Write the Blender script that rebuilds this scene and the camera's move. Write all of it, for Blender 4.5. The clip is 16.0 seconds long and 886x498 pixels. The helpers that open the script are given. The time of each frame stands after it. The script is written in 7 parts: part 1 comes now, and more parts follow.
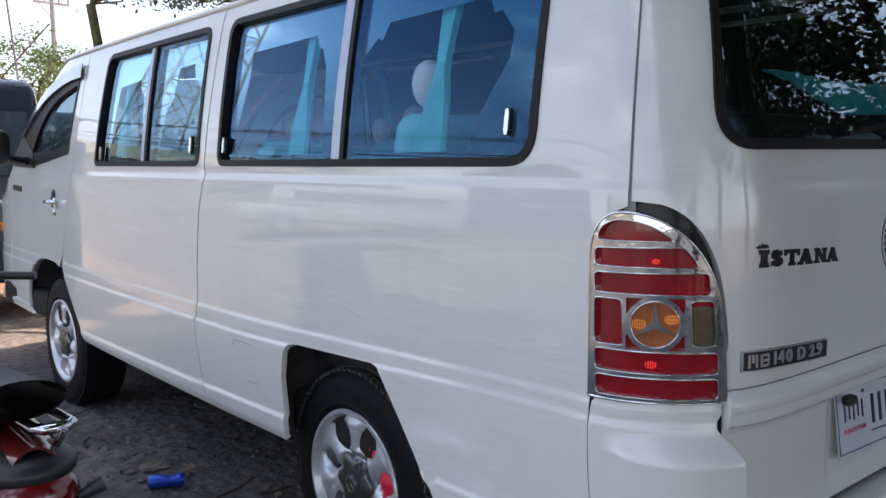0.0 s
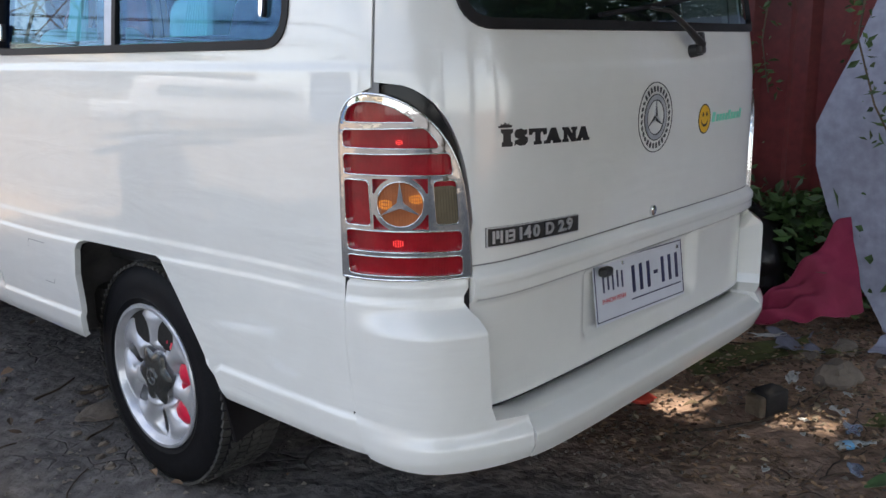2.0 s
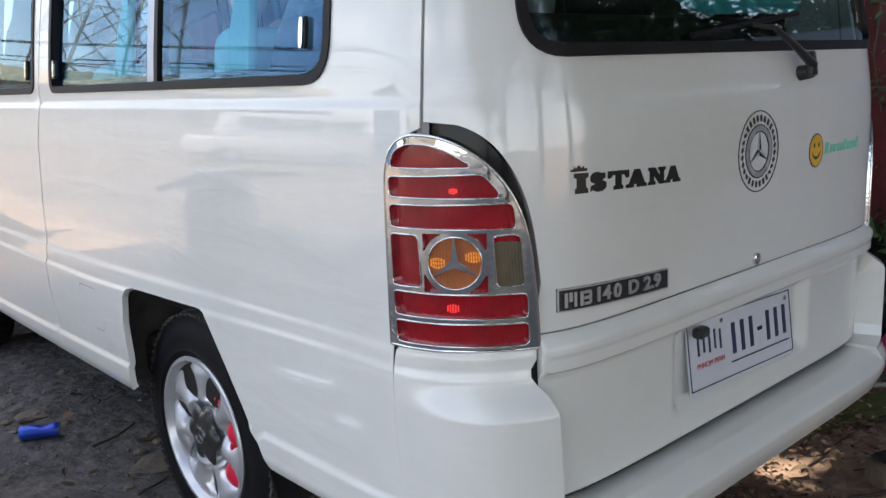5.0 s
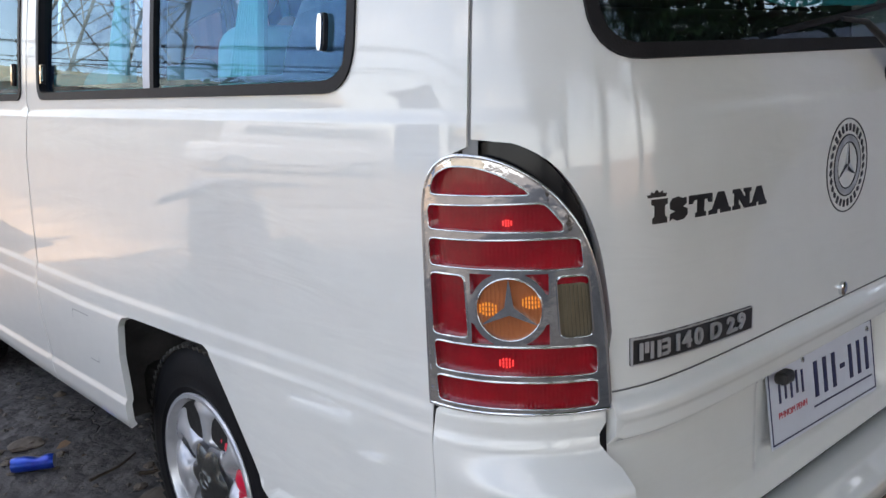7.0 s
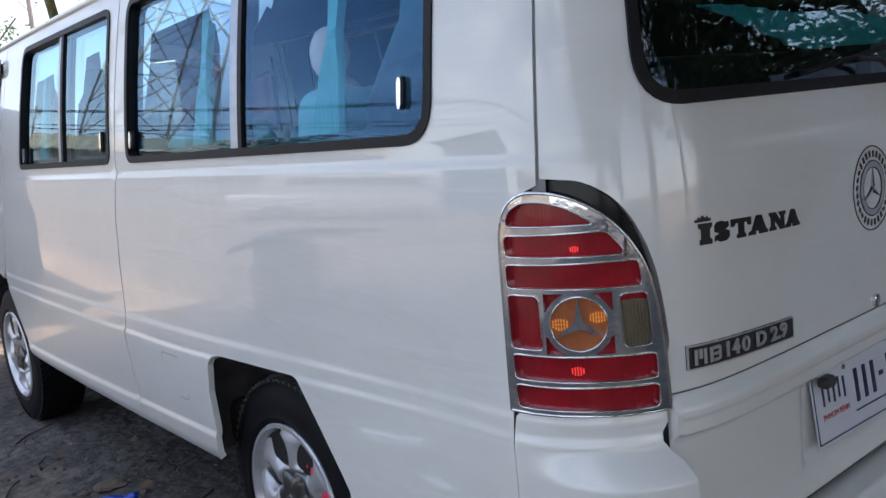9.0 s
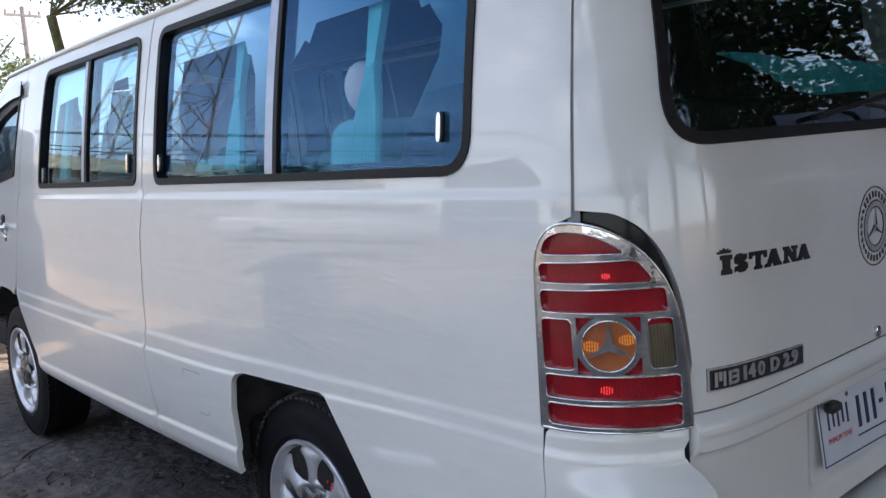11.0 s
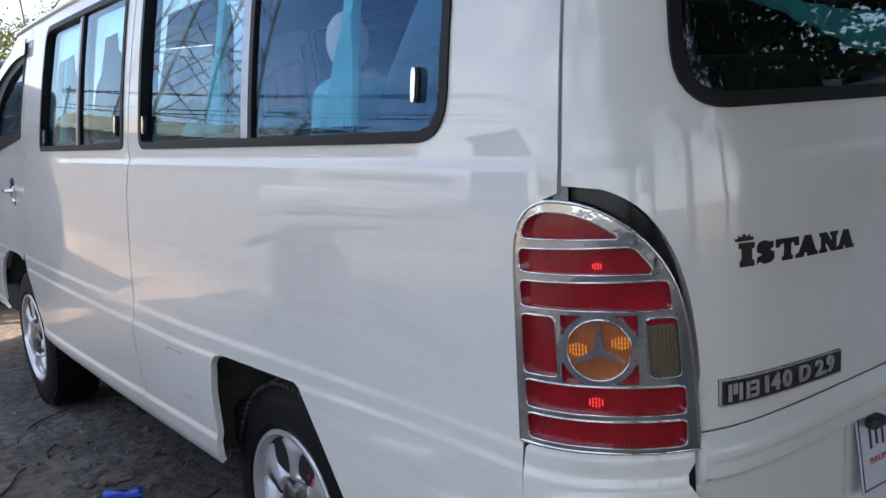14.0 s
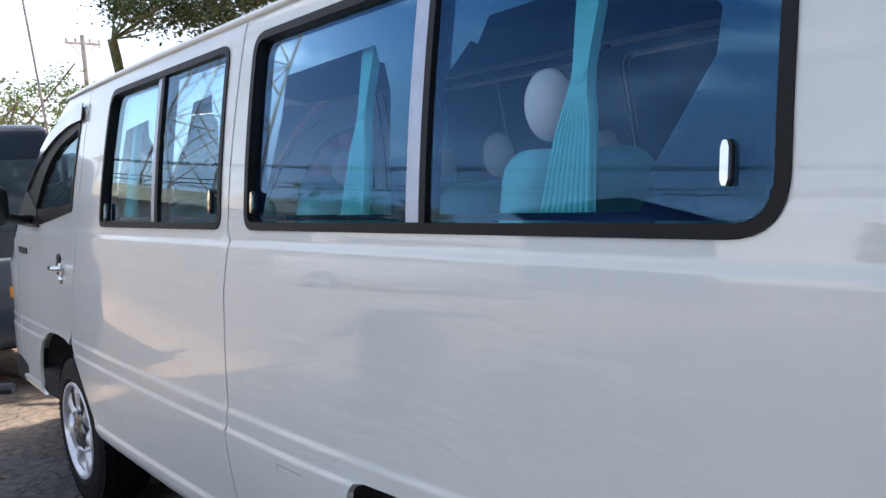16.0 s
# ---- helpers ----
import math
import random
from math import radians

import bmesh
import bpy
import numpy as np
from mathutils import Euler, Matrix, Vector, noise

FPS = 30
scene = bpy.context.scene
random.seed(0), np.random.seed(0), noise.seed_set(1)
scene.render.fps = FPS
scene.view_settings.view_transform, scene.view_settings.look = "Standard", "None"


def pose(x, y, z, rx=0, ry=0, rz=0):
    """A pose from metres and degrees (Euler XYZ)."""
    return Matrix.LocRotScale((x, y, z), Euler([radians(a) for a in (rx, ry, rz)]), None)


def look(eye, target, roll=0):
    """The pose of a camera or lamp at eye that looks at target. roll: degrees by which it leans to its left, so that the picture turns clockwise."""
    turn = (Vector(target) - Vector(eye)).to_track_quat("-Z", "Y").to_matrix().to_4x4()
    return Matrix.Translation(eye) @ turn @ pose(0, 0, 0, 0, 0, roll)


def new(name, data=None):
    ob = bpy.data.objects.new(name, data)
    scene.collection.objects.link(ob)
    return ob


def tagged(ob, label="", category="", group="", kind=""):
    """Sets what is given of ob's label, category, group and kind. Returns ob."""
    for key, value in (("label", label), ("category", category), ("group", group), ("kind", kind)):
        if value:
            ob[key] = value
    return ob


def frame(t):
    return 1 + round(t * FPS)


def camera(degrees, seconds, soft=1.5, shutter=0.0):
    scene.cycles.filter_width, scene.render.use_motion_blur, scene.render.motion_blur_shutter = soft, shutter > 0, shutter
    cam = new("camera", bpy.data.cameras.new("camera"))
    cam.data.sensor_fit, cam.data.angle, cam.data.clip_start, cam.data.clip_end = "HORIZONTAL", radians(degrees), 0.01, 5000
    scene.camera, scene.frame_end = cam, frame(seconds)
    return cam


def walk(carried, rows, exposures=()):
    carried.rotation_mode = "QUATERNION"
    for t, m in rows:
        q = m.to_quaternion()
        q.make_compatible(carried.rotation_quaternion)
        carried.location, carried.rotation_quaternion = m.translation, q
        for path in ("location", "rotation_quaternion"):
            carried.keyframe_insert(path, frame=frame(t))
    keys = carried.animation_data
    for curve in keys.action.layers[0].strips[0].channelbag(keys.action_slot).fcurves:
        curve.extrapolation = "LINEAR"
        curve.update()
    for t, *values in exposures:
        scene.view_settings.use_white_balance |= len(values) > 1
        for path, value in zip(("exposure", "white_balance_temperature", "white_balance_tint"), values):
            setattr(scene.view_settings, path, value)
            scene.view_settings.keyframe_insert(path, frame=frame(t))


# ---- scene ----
cam = camera(54.5, 16.0)
PATH = [
    (0, (-1.298, -0.842, 1.255), (-0.004, 0.669, 1.045), -0.6),
    (0.5, (-1.254, -0.948, 1.238), (0.044, 0.541, 0.919), -0.7),
    (1, (-1.277, -0.975, 1.223), (0.093, 0.419, 0.8), -1.1),
    (1.5, (-1.261, -1.0, 1.225), (0.167, 0.327, 0.777), -0.9),
    (2, (-1.125, -1.039, 1.227), (0.326, 0.262, 0.778), -1.0),
    (2.5, (-1.011, -1.042, 1.233), (0.43, 0.267, 0.775), -1.3),
    (3, (-1.008, -1.018, 1.254), (0.401, 0.331, 0.814), -1.6),
    (3.5, (-1.016, -0.993, 1.257), (0.336, 0.425, 0.855), -1.7),
    (3.7, (-1.02, -0.977, 1.258), (0.312, 0.465, 0.876), -1.9),
    (5.8, (-0.801, -0.855, 1.24), (0.522, 0.583, 0.814), -2.4),
    (6, (-0.781, -0.84, 1.242), (0.546, 0.591, 0.805), -2.5),
    (6.5, (-0.77, -0.771, 1.252), (0.547, 0.67, 0.818), -2.9),
    (7, (-0.787, -0.676, 1.263), (0.522, 0.78, 0.857), -2.8),
    (7.5, (-0.809, -0.641, 1.278), (0.464, 0.859, 0.917), -3.0),
    (8, (-0.796, -0.691, 1.286), (0.403, 0.874, 0.952), -3.8),
    (8.5, (-0.821, -0.747, 1.281), (0.374, 0.822, 0.949), -5.2),
    (9, (-0.964, -0.773, 1.277), (0.305, 0.745, 0.98), -5.5),
    (9.2, (-1.056, -0.722, 1.261), (0.306, 0.72, 1.004), -5.0),
    (11.5, (-1.103, -0.797, 1.298), (0.185, 0.716, 1.07), -3.7),
    (12, (-1.11, -0.791, 1.29), (0.183, 0.72, 1.072), -3.2),
    (12.5, (-1.087, -0.787, 1.269), (0.223, 0.706, 1.033), -2.6),
    (13, (-0.982, -0.773, 1.25), (0.342, 0.703, 0.985), -1.9),
    (13.5, (-0.869, -0.754, 1.261), (0.432, 0.738, 0.975), -2.2),
    (14, (-0.847, -0.692, 1.276), (0.359, 0.874, 0.973), -3.5),
    (14.5, (-0.934, -0.49, 1.283), (0.301, 1.052, 0.975), -4.4),
    (15, (-1.006, -0.331, 1.298), (0.276, 1.177, 1.015), -4.9),
    (15.5, (-0.962, -0.199, 1.328), (0.317, 1.32, 1.094), -4.9),
    (16, (-0.927, -0.149, 1.337), (0.303, 1.42, 1.169), -3.8),
]
walk(cam, [(t, look(eye, target, roll)) for t, eye, target, roll in PATH],
     [(0, 0.36, 6430, 13), (0.5, 0.40, 6480, 13), (1.2, 0.79, 6820, 12), (3.5, 0.87, 6880, 11), (6.0, 0.82, 6910, 12), (7.0, 0.87, 6960, 13), (7.6, 0.77, 6820, 13), (8.2, 0.41, 6480, 13), (9.0, 0.37, 6430, 13), (11.5, 0.39, 6450, 13), (12.3, 0.30, 6380, 13), (12.8, 0.30, 6380, 13), (14.0, 0.39, 6490, 13), (16.0, 0.33, 6470, 12)])


# ---- light and air ----
SUN_ELEV, SUN_AZ = 64.0, 95.0      # azimuth in degrees from +y towards +x
world = bpy.data.worlds.new("sky")
scene.world = world
world.use_nodes = True
wn = world.node_tree.nodes
sky = wn.new("ShaderNodeTexSky")
sky.sky_type = "NISHITA"
sky.sun_disc = False
sky.sun_elevation = radians(SUN_ELEV)
sky.sun_rotation = radians(SUN_AZ)
sky.dust_density, sky.air_density, sky.ozone_density = 1.2, 1.0, 1.5
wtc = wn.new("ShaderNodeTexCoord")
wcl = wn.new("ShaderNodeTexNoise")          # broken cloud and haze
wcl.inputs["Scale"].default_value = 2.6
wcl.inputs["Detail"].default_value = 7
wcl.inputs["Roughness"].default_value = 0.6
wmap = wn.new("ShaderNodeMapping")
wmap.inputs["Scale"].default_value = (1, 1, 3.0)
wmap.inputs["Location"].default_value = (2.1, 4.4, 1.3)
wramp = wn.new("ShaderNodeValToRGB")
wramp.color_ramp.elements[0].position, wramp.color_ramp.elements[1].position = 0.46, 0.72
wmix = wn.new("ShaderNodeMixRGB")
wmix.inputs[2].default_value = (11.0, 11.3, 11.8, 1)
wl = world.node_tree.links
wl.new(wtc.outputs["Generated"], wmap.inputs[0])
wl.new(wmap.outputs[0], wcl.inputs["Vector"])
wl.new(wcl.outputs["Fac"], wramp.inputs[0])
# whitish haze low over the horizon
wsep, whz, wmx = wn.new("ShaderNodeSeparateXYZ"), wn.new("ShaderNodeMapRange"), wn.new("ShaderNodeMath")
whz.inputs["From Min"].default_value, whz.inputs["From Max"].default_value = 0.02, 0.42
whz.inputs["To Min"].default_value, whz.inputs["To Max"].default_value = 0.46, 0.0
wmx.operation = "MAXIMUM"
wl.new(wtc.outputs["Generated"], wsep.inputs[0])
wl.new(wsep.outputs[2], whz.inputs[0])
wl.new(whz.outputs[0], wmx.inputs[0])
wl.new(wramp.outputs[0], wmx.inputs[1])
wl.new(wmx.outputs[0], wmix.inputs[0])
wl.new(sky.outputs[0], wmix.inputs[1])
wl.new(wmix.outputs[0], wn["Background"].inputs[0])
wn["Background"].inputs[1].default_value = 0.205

sun = new("sun", bpy.data.lights.new("sun", "SUN"))
sun.data.energy, sun.data.angle, sun.data.color = 4.8, radians(0.6), (1.0, 0.93, 0.82)
sun_dir = Vector((math.sin(radians(SUN_AZ)) * math.cos(radians(SUN_ELEV)), math.cos(radians(SUN_AZ)) * math.cos(radians(SUN_ELEV)), math.sin(radians(SUN_ELEV))))
sun.matrix_world = look(sun_dir * 30, (0, 0, 0))


# ---- materials ----
def material(name, colour, rough=0.5, metal=0.0, scale=0.0, amount=0.0, bump=0.0, bump_scale=60.0, spec=0.5, coat=0.0, colour2=None, detail=6.0, island=0.0, fine=0.0, rough_var=0.0):
    m = bpy.data.materials.new(name)
    m.use_nodes = True
    n, l = m.node_tree.nodes, m.node_tree.links
    b = n["Principled BSDF"]
    b.inputs["Roughness"].default_value = rough
    b.inputs["Metallic"].default_value = metal
    b.inputs["Specular IOR Level"].default_value = spec
    b.inputs["Coat Weight"].default_value = coat
    b.inputs["Coat Roughness"].default_value = 0.04
    b.inputs["Base Color"].default_value = (*colour, 1)
    tc = n.new("ShaderNodeTexCoord")
    out = None
    if amount or colour2:
        t = n.new("ShaderNodeTexNoise")
        t.inputs["Scale"].default_value, t.inputs["Detail"].default_value, t.inputs["Roughness"].default_value = scale, detail, 0.62
        l.new(tc.outputs["Object"], t.inputs["Vector"])
        r = n.new("ShaderNodeValToRGB")
        r.color_ramp.elements[0].position, r.color_ramp.elements[1].position = 0.34, 0.68
        c2 = colour2 or tuple(c * (1 - amount) for c in colour)
        r.color_ramp.elements[0].color, r.color_ramp.elements[1].color = (*c2, 1), (*colour, 1)
        l.new(t.outputs["Fac"], r.inputs[0])
        out = r.outputs[0]
        if fine:
            t2 = n.new("ShaderNodeTexNoise")
            t2.inputs["Scale"].default_value, t2.inputs["Detail"].default_value = scale * 14, 4
            l.new(tc.outputs["Object"], t2.inputs["Vector"])
            mr = n.new("ShaderNodeMapRange")
            mr.inputs["From Min"].default_value, mr.inputs["From Max"].default_value = 0.3, 0.7
            mr.inputs["To Min"].default_value, mr.inputs["To Max"].default_value = 1 - fine, 1 + fine
            l.new(t2.outputs["Fac"], mr.inputs[0])
            mm = n.new("ShaderNodeMixRGB")
            mm.blend_type = "MULTIPLY"
            mm.inputs[0].default_value = 1
            l.new(out, mm.inputs[1])
            l.new(mr.outputs[0], mm.inputs[2])
            out = mm.outputs[0]
        if rough_var:
            mr = n.new("ShaderNodeMapRange")
            mr.inputs["To Min"].default_value, mr.inputs["To Max"].default_value = max(0.02, rough - rough_var), min(1, rough + rough_var)
            l.new(t.outputs["Fac"], mr.inputs[0])
            l.new(mr.outputs[0], b.inputs["Roughness"])
    if island:
        g = n.new("ShaderNodeNewGeometry")
        o = n.new("ShaderNodeObjectInfo")
        ad = n.new("ShaderNodeMath")
        ad.operation = "ADD"
        l.new(g.outputs["Random Per Island"], ad.inputs[0])
        l.new(o.outputs["Random"], ad.inputs[1])
        fr = n.new("ShaderNodeMath")
        fr.operation = "FRACT"
        l.new(ad.outputs[0], fr.inputs[0])
        mr = n.new("ShaderNodeMapRange")
        mr.inputs["To Min"].default_value, mr.inputs["To Max"].default_value = 1 - island, 1 + island
        l.new(fr.outputs[0], mr.inputs[0])
        mm = n.new("ShaderNodeMixRGB")
        mm.blend_type = "MULTIPLY"
        mm.inputs[0].default_value = 1
        if out:
            l.new(out, mm.inputs[1])
        else:
            mm.inputs[1].default_value = (*colour, 1)
        l.new(mr.outputs[0], mm.inputs[2])
        out = mm.outputs[0]
    if out:
        l.new(out, b.inputs["Base Color"])
    if bump:
        t = n.new("ShaderNodeTexNoise")
        t.inputs["Scale"].default_value, t.inputs["Detail"].default_value = bump_scale, 5
        l.new(tc.outputs["Object"], t.inputs["Vector"])
        bp = n.new("ShaderNodeBump")
        bp.inputs["Strength"].default_value, bp.inputs["Distance"].default_value = 1.0, bump
        l.new(t.outputs["Fac"], bp.inputs["Height"])
        l.new(bp.outputs[0], b.inputs["Normal"])
    return m


def schlick(n, l, f0, power=5.0):
    """Mirror share of a thin pane, the same from both sides."""
    lw, pw, mr = n.new("ShaderNodeLayerWeight"), n.new("ShaderNodeMath"), n.new("ShaderNodeMapRange")
    lw.inputs["Blend"].default_value = 0.5
    pw.operation = "POWER"
    pw.inputs[1].default_value = power
    mr.inputs["To Min"].default_value, mr.inputs["To Max"].default_value = f0, 1.0
    l.new(lw.outputs["Facing"], pw.inputs[0])
    l.new(pw.outputs[0], mr.inputs[0])
    return mr.outputs[0]


def glass(name, tint, rough=0.0, film=0.0, sheen=(1, 1, 1), ior=1.62, power=5.0, graze=None):
    """Thin tinted pane: clear straight through, mirror at the surface."""
    m = bpy.data.materials.new(name)
    m.use_nodes = True
    n, l = m.node_tree.nodes, m.node_tree.links
    n.remove(n["Principled BSDF"])
    tr = n.new("ShaderNodeBsdfTransparent")
    tr.inputs[0].default_value = (*tint, 1)
    gl = n.new("ShaderNodeBsdfGlossy")
    gl.inputs["Roughness"].default_value = rough
    gl.inputs["Color"].default_value = (*sheen, 1)
    if graze:                            # coated glass mirrors whiter at a flat angle
        lw, mr, mc = n.new("ShaderNodeLayerWeight"), n.new("ShaderNodeMapRange"), n.new("ShaderNodeMixRGB")
        lw.inputs["Blend"].default_value = 0.5
        mr.inputs["From Min"].default_value, mr.inputs["From Max"].default_value = 0.48, 0.74
        mc.inputs[1].default_value, mc.inputs[2].default_value = (*sheen, 1), (*graze, 1)
        l.new(lw.outputs["Facing"], mr.inputs[0])
        l.new(mr.outputs[0], mc.inputs[0])
        l.new(mc.outputs[0], gl.inputs["Color"])
    mix = n.new("ShaderNodeMixShader")
    l.new(schlick(n, l, ((ior - 1) / (ior + 1)) ** 2 + film, power), mix.inputs[0])
    l.new(tr.outputs[0], mix.inputs[1])
    l.new(gl.outputs[0], mix.inputs[2])
    l.new(mix.outputs[0], n["Material Output"].inputs[0])
    return m


def lamp_lens(name, colour, glow=0.0):
    m = material(name, colour, 0.16, coat=0.8, scale=9, amount=0.45, spec=0.35)
    n, l = m.node_tree.nodes, m.node_tree.links
    tc, mp, wv, bp = n.new("ShaderNodeTexCoord"), n.new("ShaderNodeMapping"), n.new("ShaderNodeTexWave"), n.new("ShaderNodeBump")
    mp.inputs["Rotation"].default_value = (0, 0, radians(45))
    wv.inputs["Scale"].default_value = 55
    bp.inputs["Strength"].default_value, bp.inputs["Distance"].default_value = 0.5, 0.0006
    l.new(tc.outputs["Object"], mp.inputs[0])
    l.new(mp.outputs[0], wv.inputs["Vector"])
    l.new(wv.outputs["Fac"], bp.inputs["Height"])
    l.new(bp.outputs[0], n["Principled BSDF"].inputs["Normal"])
    b = m.node_tree.nodes["Principled BSDF"]
    # glow adds a little emission that lifts the lens colour
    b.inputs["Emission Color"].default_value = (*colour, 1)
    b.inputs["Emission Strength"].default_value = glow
    return m


PAINT = material("white car paint", (0.75, 0.75, 0.72), 0.4, scale=1.1, colour2=(0.72, 0.718, 0.685), coat=1.0, bump=0.0032, bump_scale=2.6, fine=0.015, spec=0.2)
pn, pl = PAINT.node_tree.nodes, PAINT.node_tree.links          # pressed steel is wavier up and down than along
pmap, pwav, pbmp = pn.new("ShaderNodeMapping"), pn.new("ShaderNodeTexNoise"), pn.new("ShaderNodeBump")
pmap.inputs["Scale"].default_value = (2.0, 1.6, 9.0)
pwav.inputs["Scale"].default_value, pwav.inputs["Detail"].default_value, pwav.inputs["Distortion"].default_value = 1.5, 3, 0.6
pbmp.inputs["Strength"].default_value, pbmp.inputs["Distance"].default_value = 1.0, 0.0036
pl.new(next(n for n in pn if n.type == "TEX_COORD").outputs["Object"], pmap.inputs[0])
pl.new(pmap.outputs[0], pwav.inputs["Vector"])
pl.new(pwav.outputs["Fac"], pbmp.inputs["Height"])
pl.new(pn["Principled BSDF"].inputs["Normal"].links[0].from_socket, pbmp.inputs["Normal"])
pl.new(pbmp.outputs[0], pn["Principled BSDF"].inputs["Normal"])
PAINT.node_tree.nodes["Principled BSDF"].inputs["Coat Roughness"].default_value = 0.03
PAINT.node_tree.nodes["Principled BSDF"].inputs["Coat IOR"].default_value = 1.72
RUBBER = material("black rubber", (0.012, 0.011, 0.013), 0.5, spec=0.22, scale=14, amount=0.4, bump=0.0004, bump_scale=300)
TYRE = material("tyre rubber", (0.010, 0.010, 0.012), 0.62, spec=0.16, scale=12, amount=0.35, bump=0.0006, bump_scale=160, fine=0.2)
TREAD = material("dusty tyre tread", (0.085, 0.08, 0.072), 0.85, scale=7, colour2=(0.02, 0.02, 0.02), bump=0.001, bump_scale=200)
BLACK = material("black plastic", (0.024, 0.024, 0.026), 0.38, scale=10, amount=0.3, bump=0.0003, bump_scale=400)
UNDER = material("underbody", (0.018, 0.016, 0.015), 0.9, scale=5, amount=0.6, bump=0.003, bump_scale=40)
WELL = material("dusty wheel arch liner", (0.085, 0.08, 0.078), 0.9, scale=7, colour2=(0.035, 0.033, 0.033), bump=0.004, bump_scale=25)
CHROME = material("chrome", (0.76, 0.78, 0.80), 0.045, 1.0, scale=30, amount=0.12, bump=0.0011, bump_scale=26)
ALLOY = material("alloy wheel", (0.72, 0.73, 0.77), 0.26, 0.55, scale=16, amount=0.18, bump=0.0004, bump_scale=60)
CAPM = material("grey wheel centre cap", (0.2, 0.21, 0.21), 0.25, 0.9, scale=16, amount=0.3)
CALIPER = material("red painted brake caliper", (0.85, 0.02, 0.07), 0.35, scale=12, amount=0.3)
GLASS = glass("blue-filmed side glass", (0.85, 0.95, 1.0), film=0.03, sheen=(0.26, 0.52, 0.92), ior=1.5, power=3.8, graze=(0.50, 0.68, 0.81))
GLASS_REAR = glass("dark rear glass", (0.40, 0.50, 0.52), film=0.06, sheen=(0.8, 0.92, 1.0))
# tints of both panes are added to dim daylight seen through the cabin
CAB_GLASS = glass("tinted cab glass", (0.42, 0.48, 0.52))
SCREEN_GLASS = glass("darkened windscreen glass", (0.10, 0.13, 0.15))
CAR_GLASS = material("tinted car glass", (0.10, 0.14, 0.17), 0.05, spec=0.9, coat=1.0, scale=6, amount=0.3)
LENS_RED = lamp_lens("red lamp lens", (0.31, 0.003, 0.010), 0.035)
LENS_LIT = lamp_lens("glowing red lens fleck", (1.0, 0.05, 0.05), 0.6)
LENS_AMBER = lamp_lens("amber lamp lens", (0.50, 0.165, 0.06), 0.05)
LENS_GLOW = lamp_lens("glowing amber lens fleck", (1.0, 0.36, 0.05), 0.32)
LENS_SMOKE = lamp_lens("smoked reversing lens", (0.2, 0.16, 0.1), 0.0)
DARK_TRIM = material("gloss black trim", (0.006, 0.007, 0.009), 0.14, spec=0.25)
STRIP = material("dull bright metal strip", (0.42, 0.45, 0.53), 0.34, 0.7, scale=20, amount=0.15)
SMOKE = material("smoked acrylic", (0.09, 0.09, 0.11), 0.12, spec=0.6, coat=1.0, scale=12, amount=0.2)
SEAM = material("grey shut line sealer", (0.26, 0.26, 0.26), 0.8)
BLACK_INK = material("black sticker film", (0.012, 0.012, 0.014), 0.35)
SILVER_INK = material("silver lettering", (0.5, 0.51, 0.53), 0.35, 0.6)
TEAL = material("turquoise pleated cloth", (0.1, 0.5, 0.55), 0.85, scale=20, amount=0.15)
TEAL_SEAT = material("turquoise seat cover", (0.13, 0.5, 0.56), 0.8, scale=7, amount=0.2, bump=0.003, bump_scale=25)
WHITE_CLOTH = material("white headrest cover", (0.62, 0.62, 0.64), 0.85, scale=14, amount=0.08, bump=0.002, bump_scale=30)
LINER = material("dark grey cabin lining", (0.055, 0.06, 0.07), 0.9, scale=4, amount=0.2)
SHADE = material("dark mesh sun shade", (0.012, 0.016, 0.024), 0.9, scale=30, amount=0.3)
PLATE_W = material("white plate enamel", (0.62, 0.64, 0.7), 0.35, scale=12, amount=0.08)
PLATE_B = material("dark blue plate ink", (0.012, 0.015, 0.07), 0.4)
PLATE_R = material("red plate ink", (0.5, 0.03, 0.05), 0.4)


# ---- mesh tools ----
WORLD_OF = {}


def thing(name, at, label, category, group="", kind="", rz=0.0):
    ob = new(name)
    ob.empty_display_size = 0.2
    ob.matrix_basis = pose(*at, 0, 0, rz)
    WORLD_OF[ob.name] = ob.matrix_basis.copy()
    return tagged(ob, label, category, group, kind)


def hang(ob, parent, m=None):
    """Puts ob, whose pose in the world is m, under parent."""
    m = m or Matrix()
    ob.parent = parent
    ob.matrix_parent_inverse = WORLD_OF[parent.name].inverted()
    ob.matrix_basis = m
    WORLD_OF[ob.name] = m.copy()
    return ob


def part(name, bm, mat, parent=None, label="", m=None, smooth=None):
    me = bpy.data.meshes.new(name)
    if isinstance(bm, tuple):
        me.from_pydata(bm[0], [], bm[1])
    else:
        bm.normal_update()
        bm.to_mesh(me)
        bm.free()
    me.materials.append(mat)
    if smooth is not None:
        me.shade_smooth()
        if smooth < 179:
            me.set_sharp_from_angle(angle=radians(smooth))
    ob = new(name, me)
    if parent is not None:
        hang(ob, parent, m)
    else:
        ob.matrix_basis = m or Matrix()
        WORLD_OF[ob.name] = ob.matrix_basis.copy()
    if label:
        tagged(ob, label)
    return ob


def box(x, y, z, bevel=0.0, seg=2, at=(0, 0, 0), m=None):
    bm = bmesh.new()
    bmesh.ops.create_cube(bm, size=1, matrix=Matrix.Diagonal((x, y, z, 1)))
    if bevel:
        bmesh.ops.bevel(bm, geom=bm.edges[:], offset=bevel, segments=seg, affect="EDGES", profile=0.5)
    bmesh.ops.transform(bm, matrix=Matrix.Translation(at) @ (m or Matrix()), verts=bm.verts)
    return bm


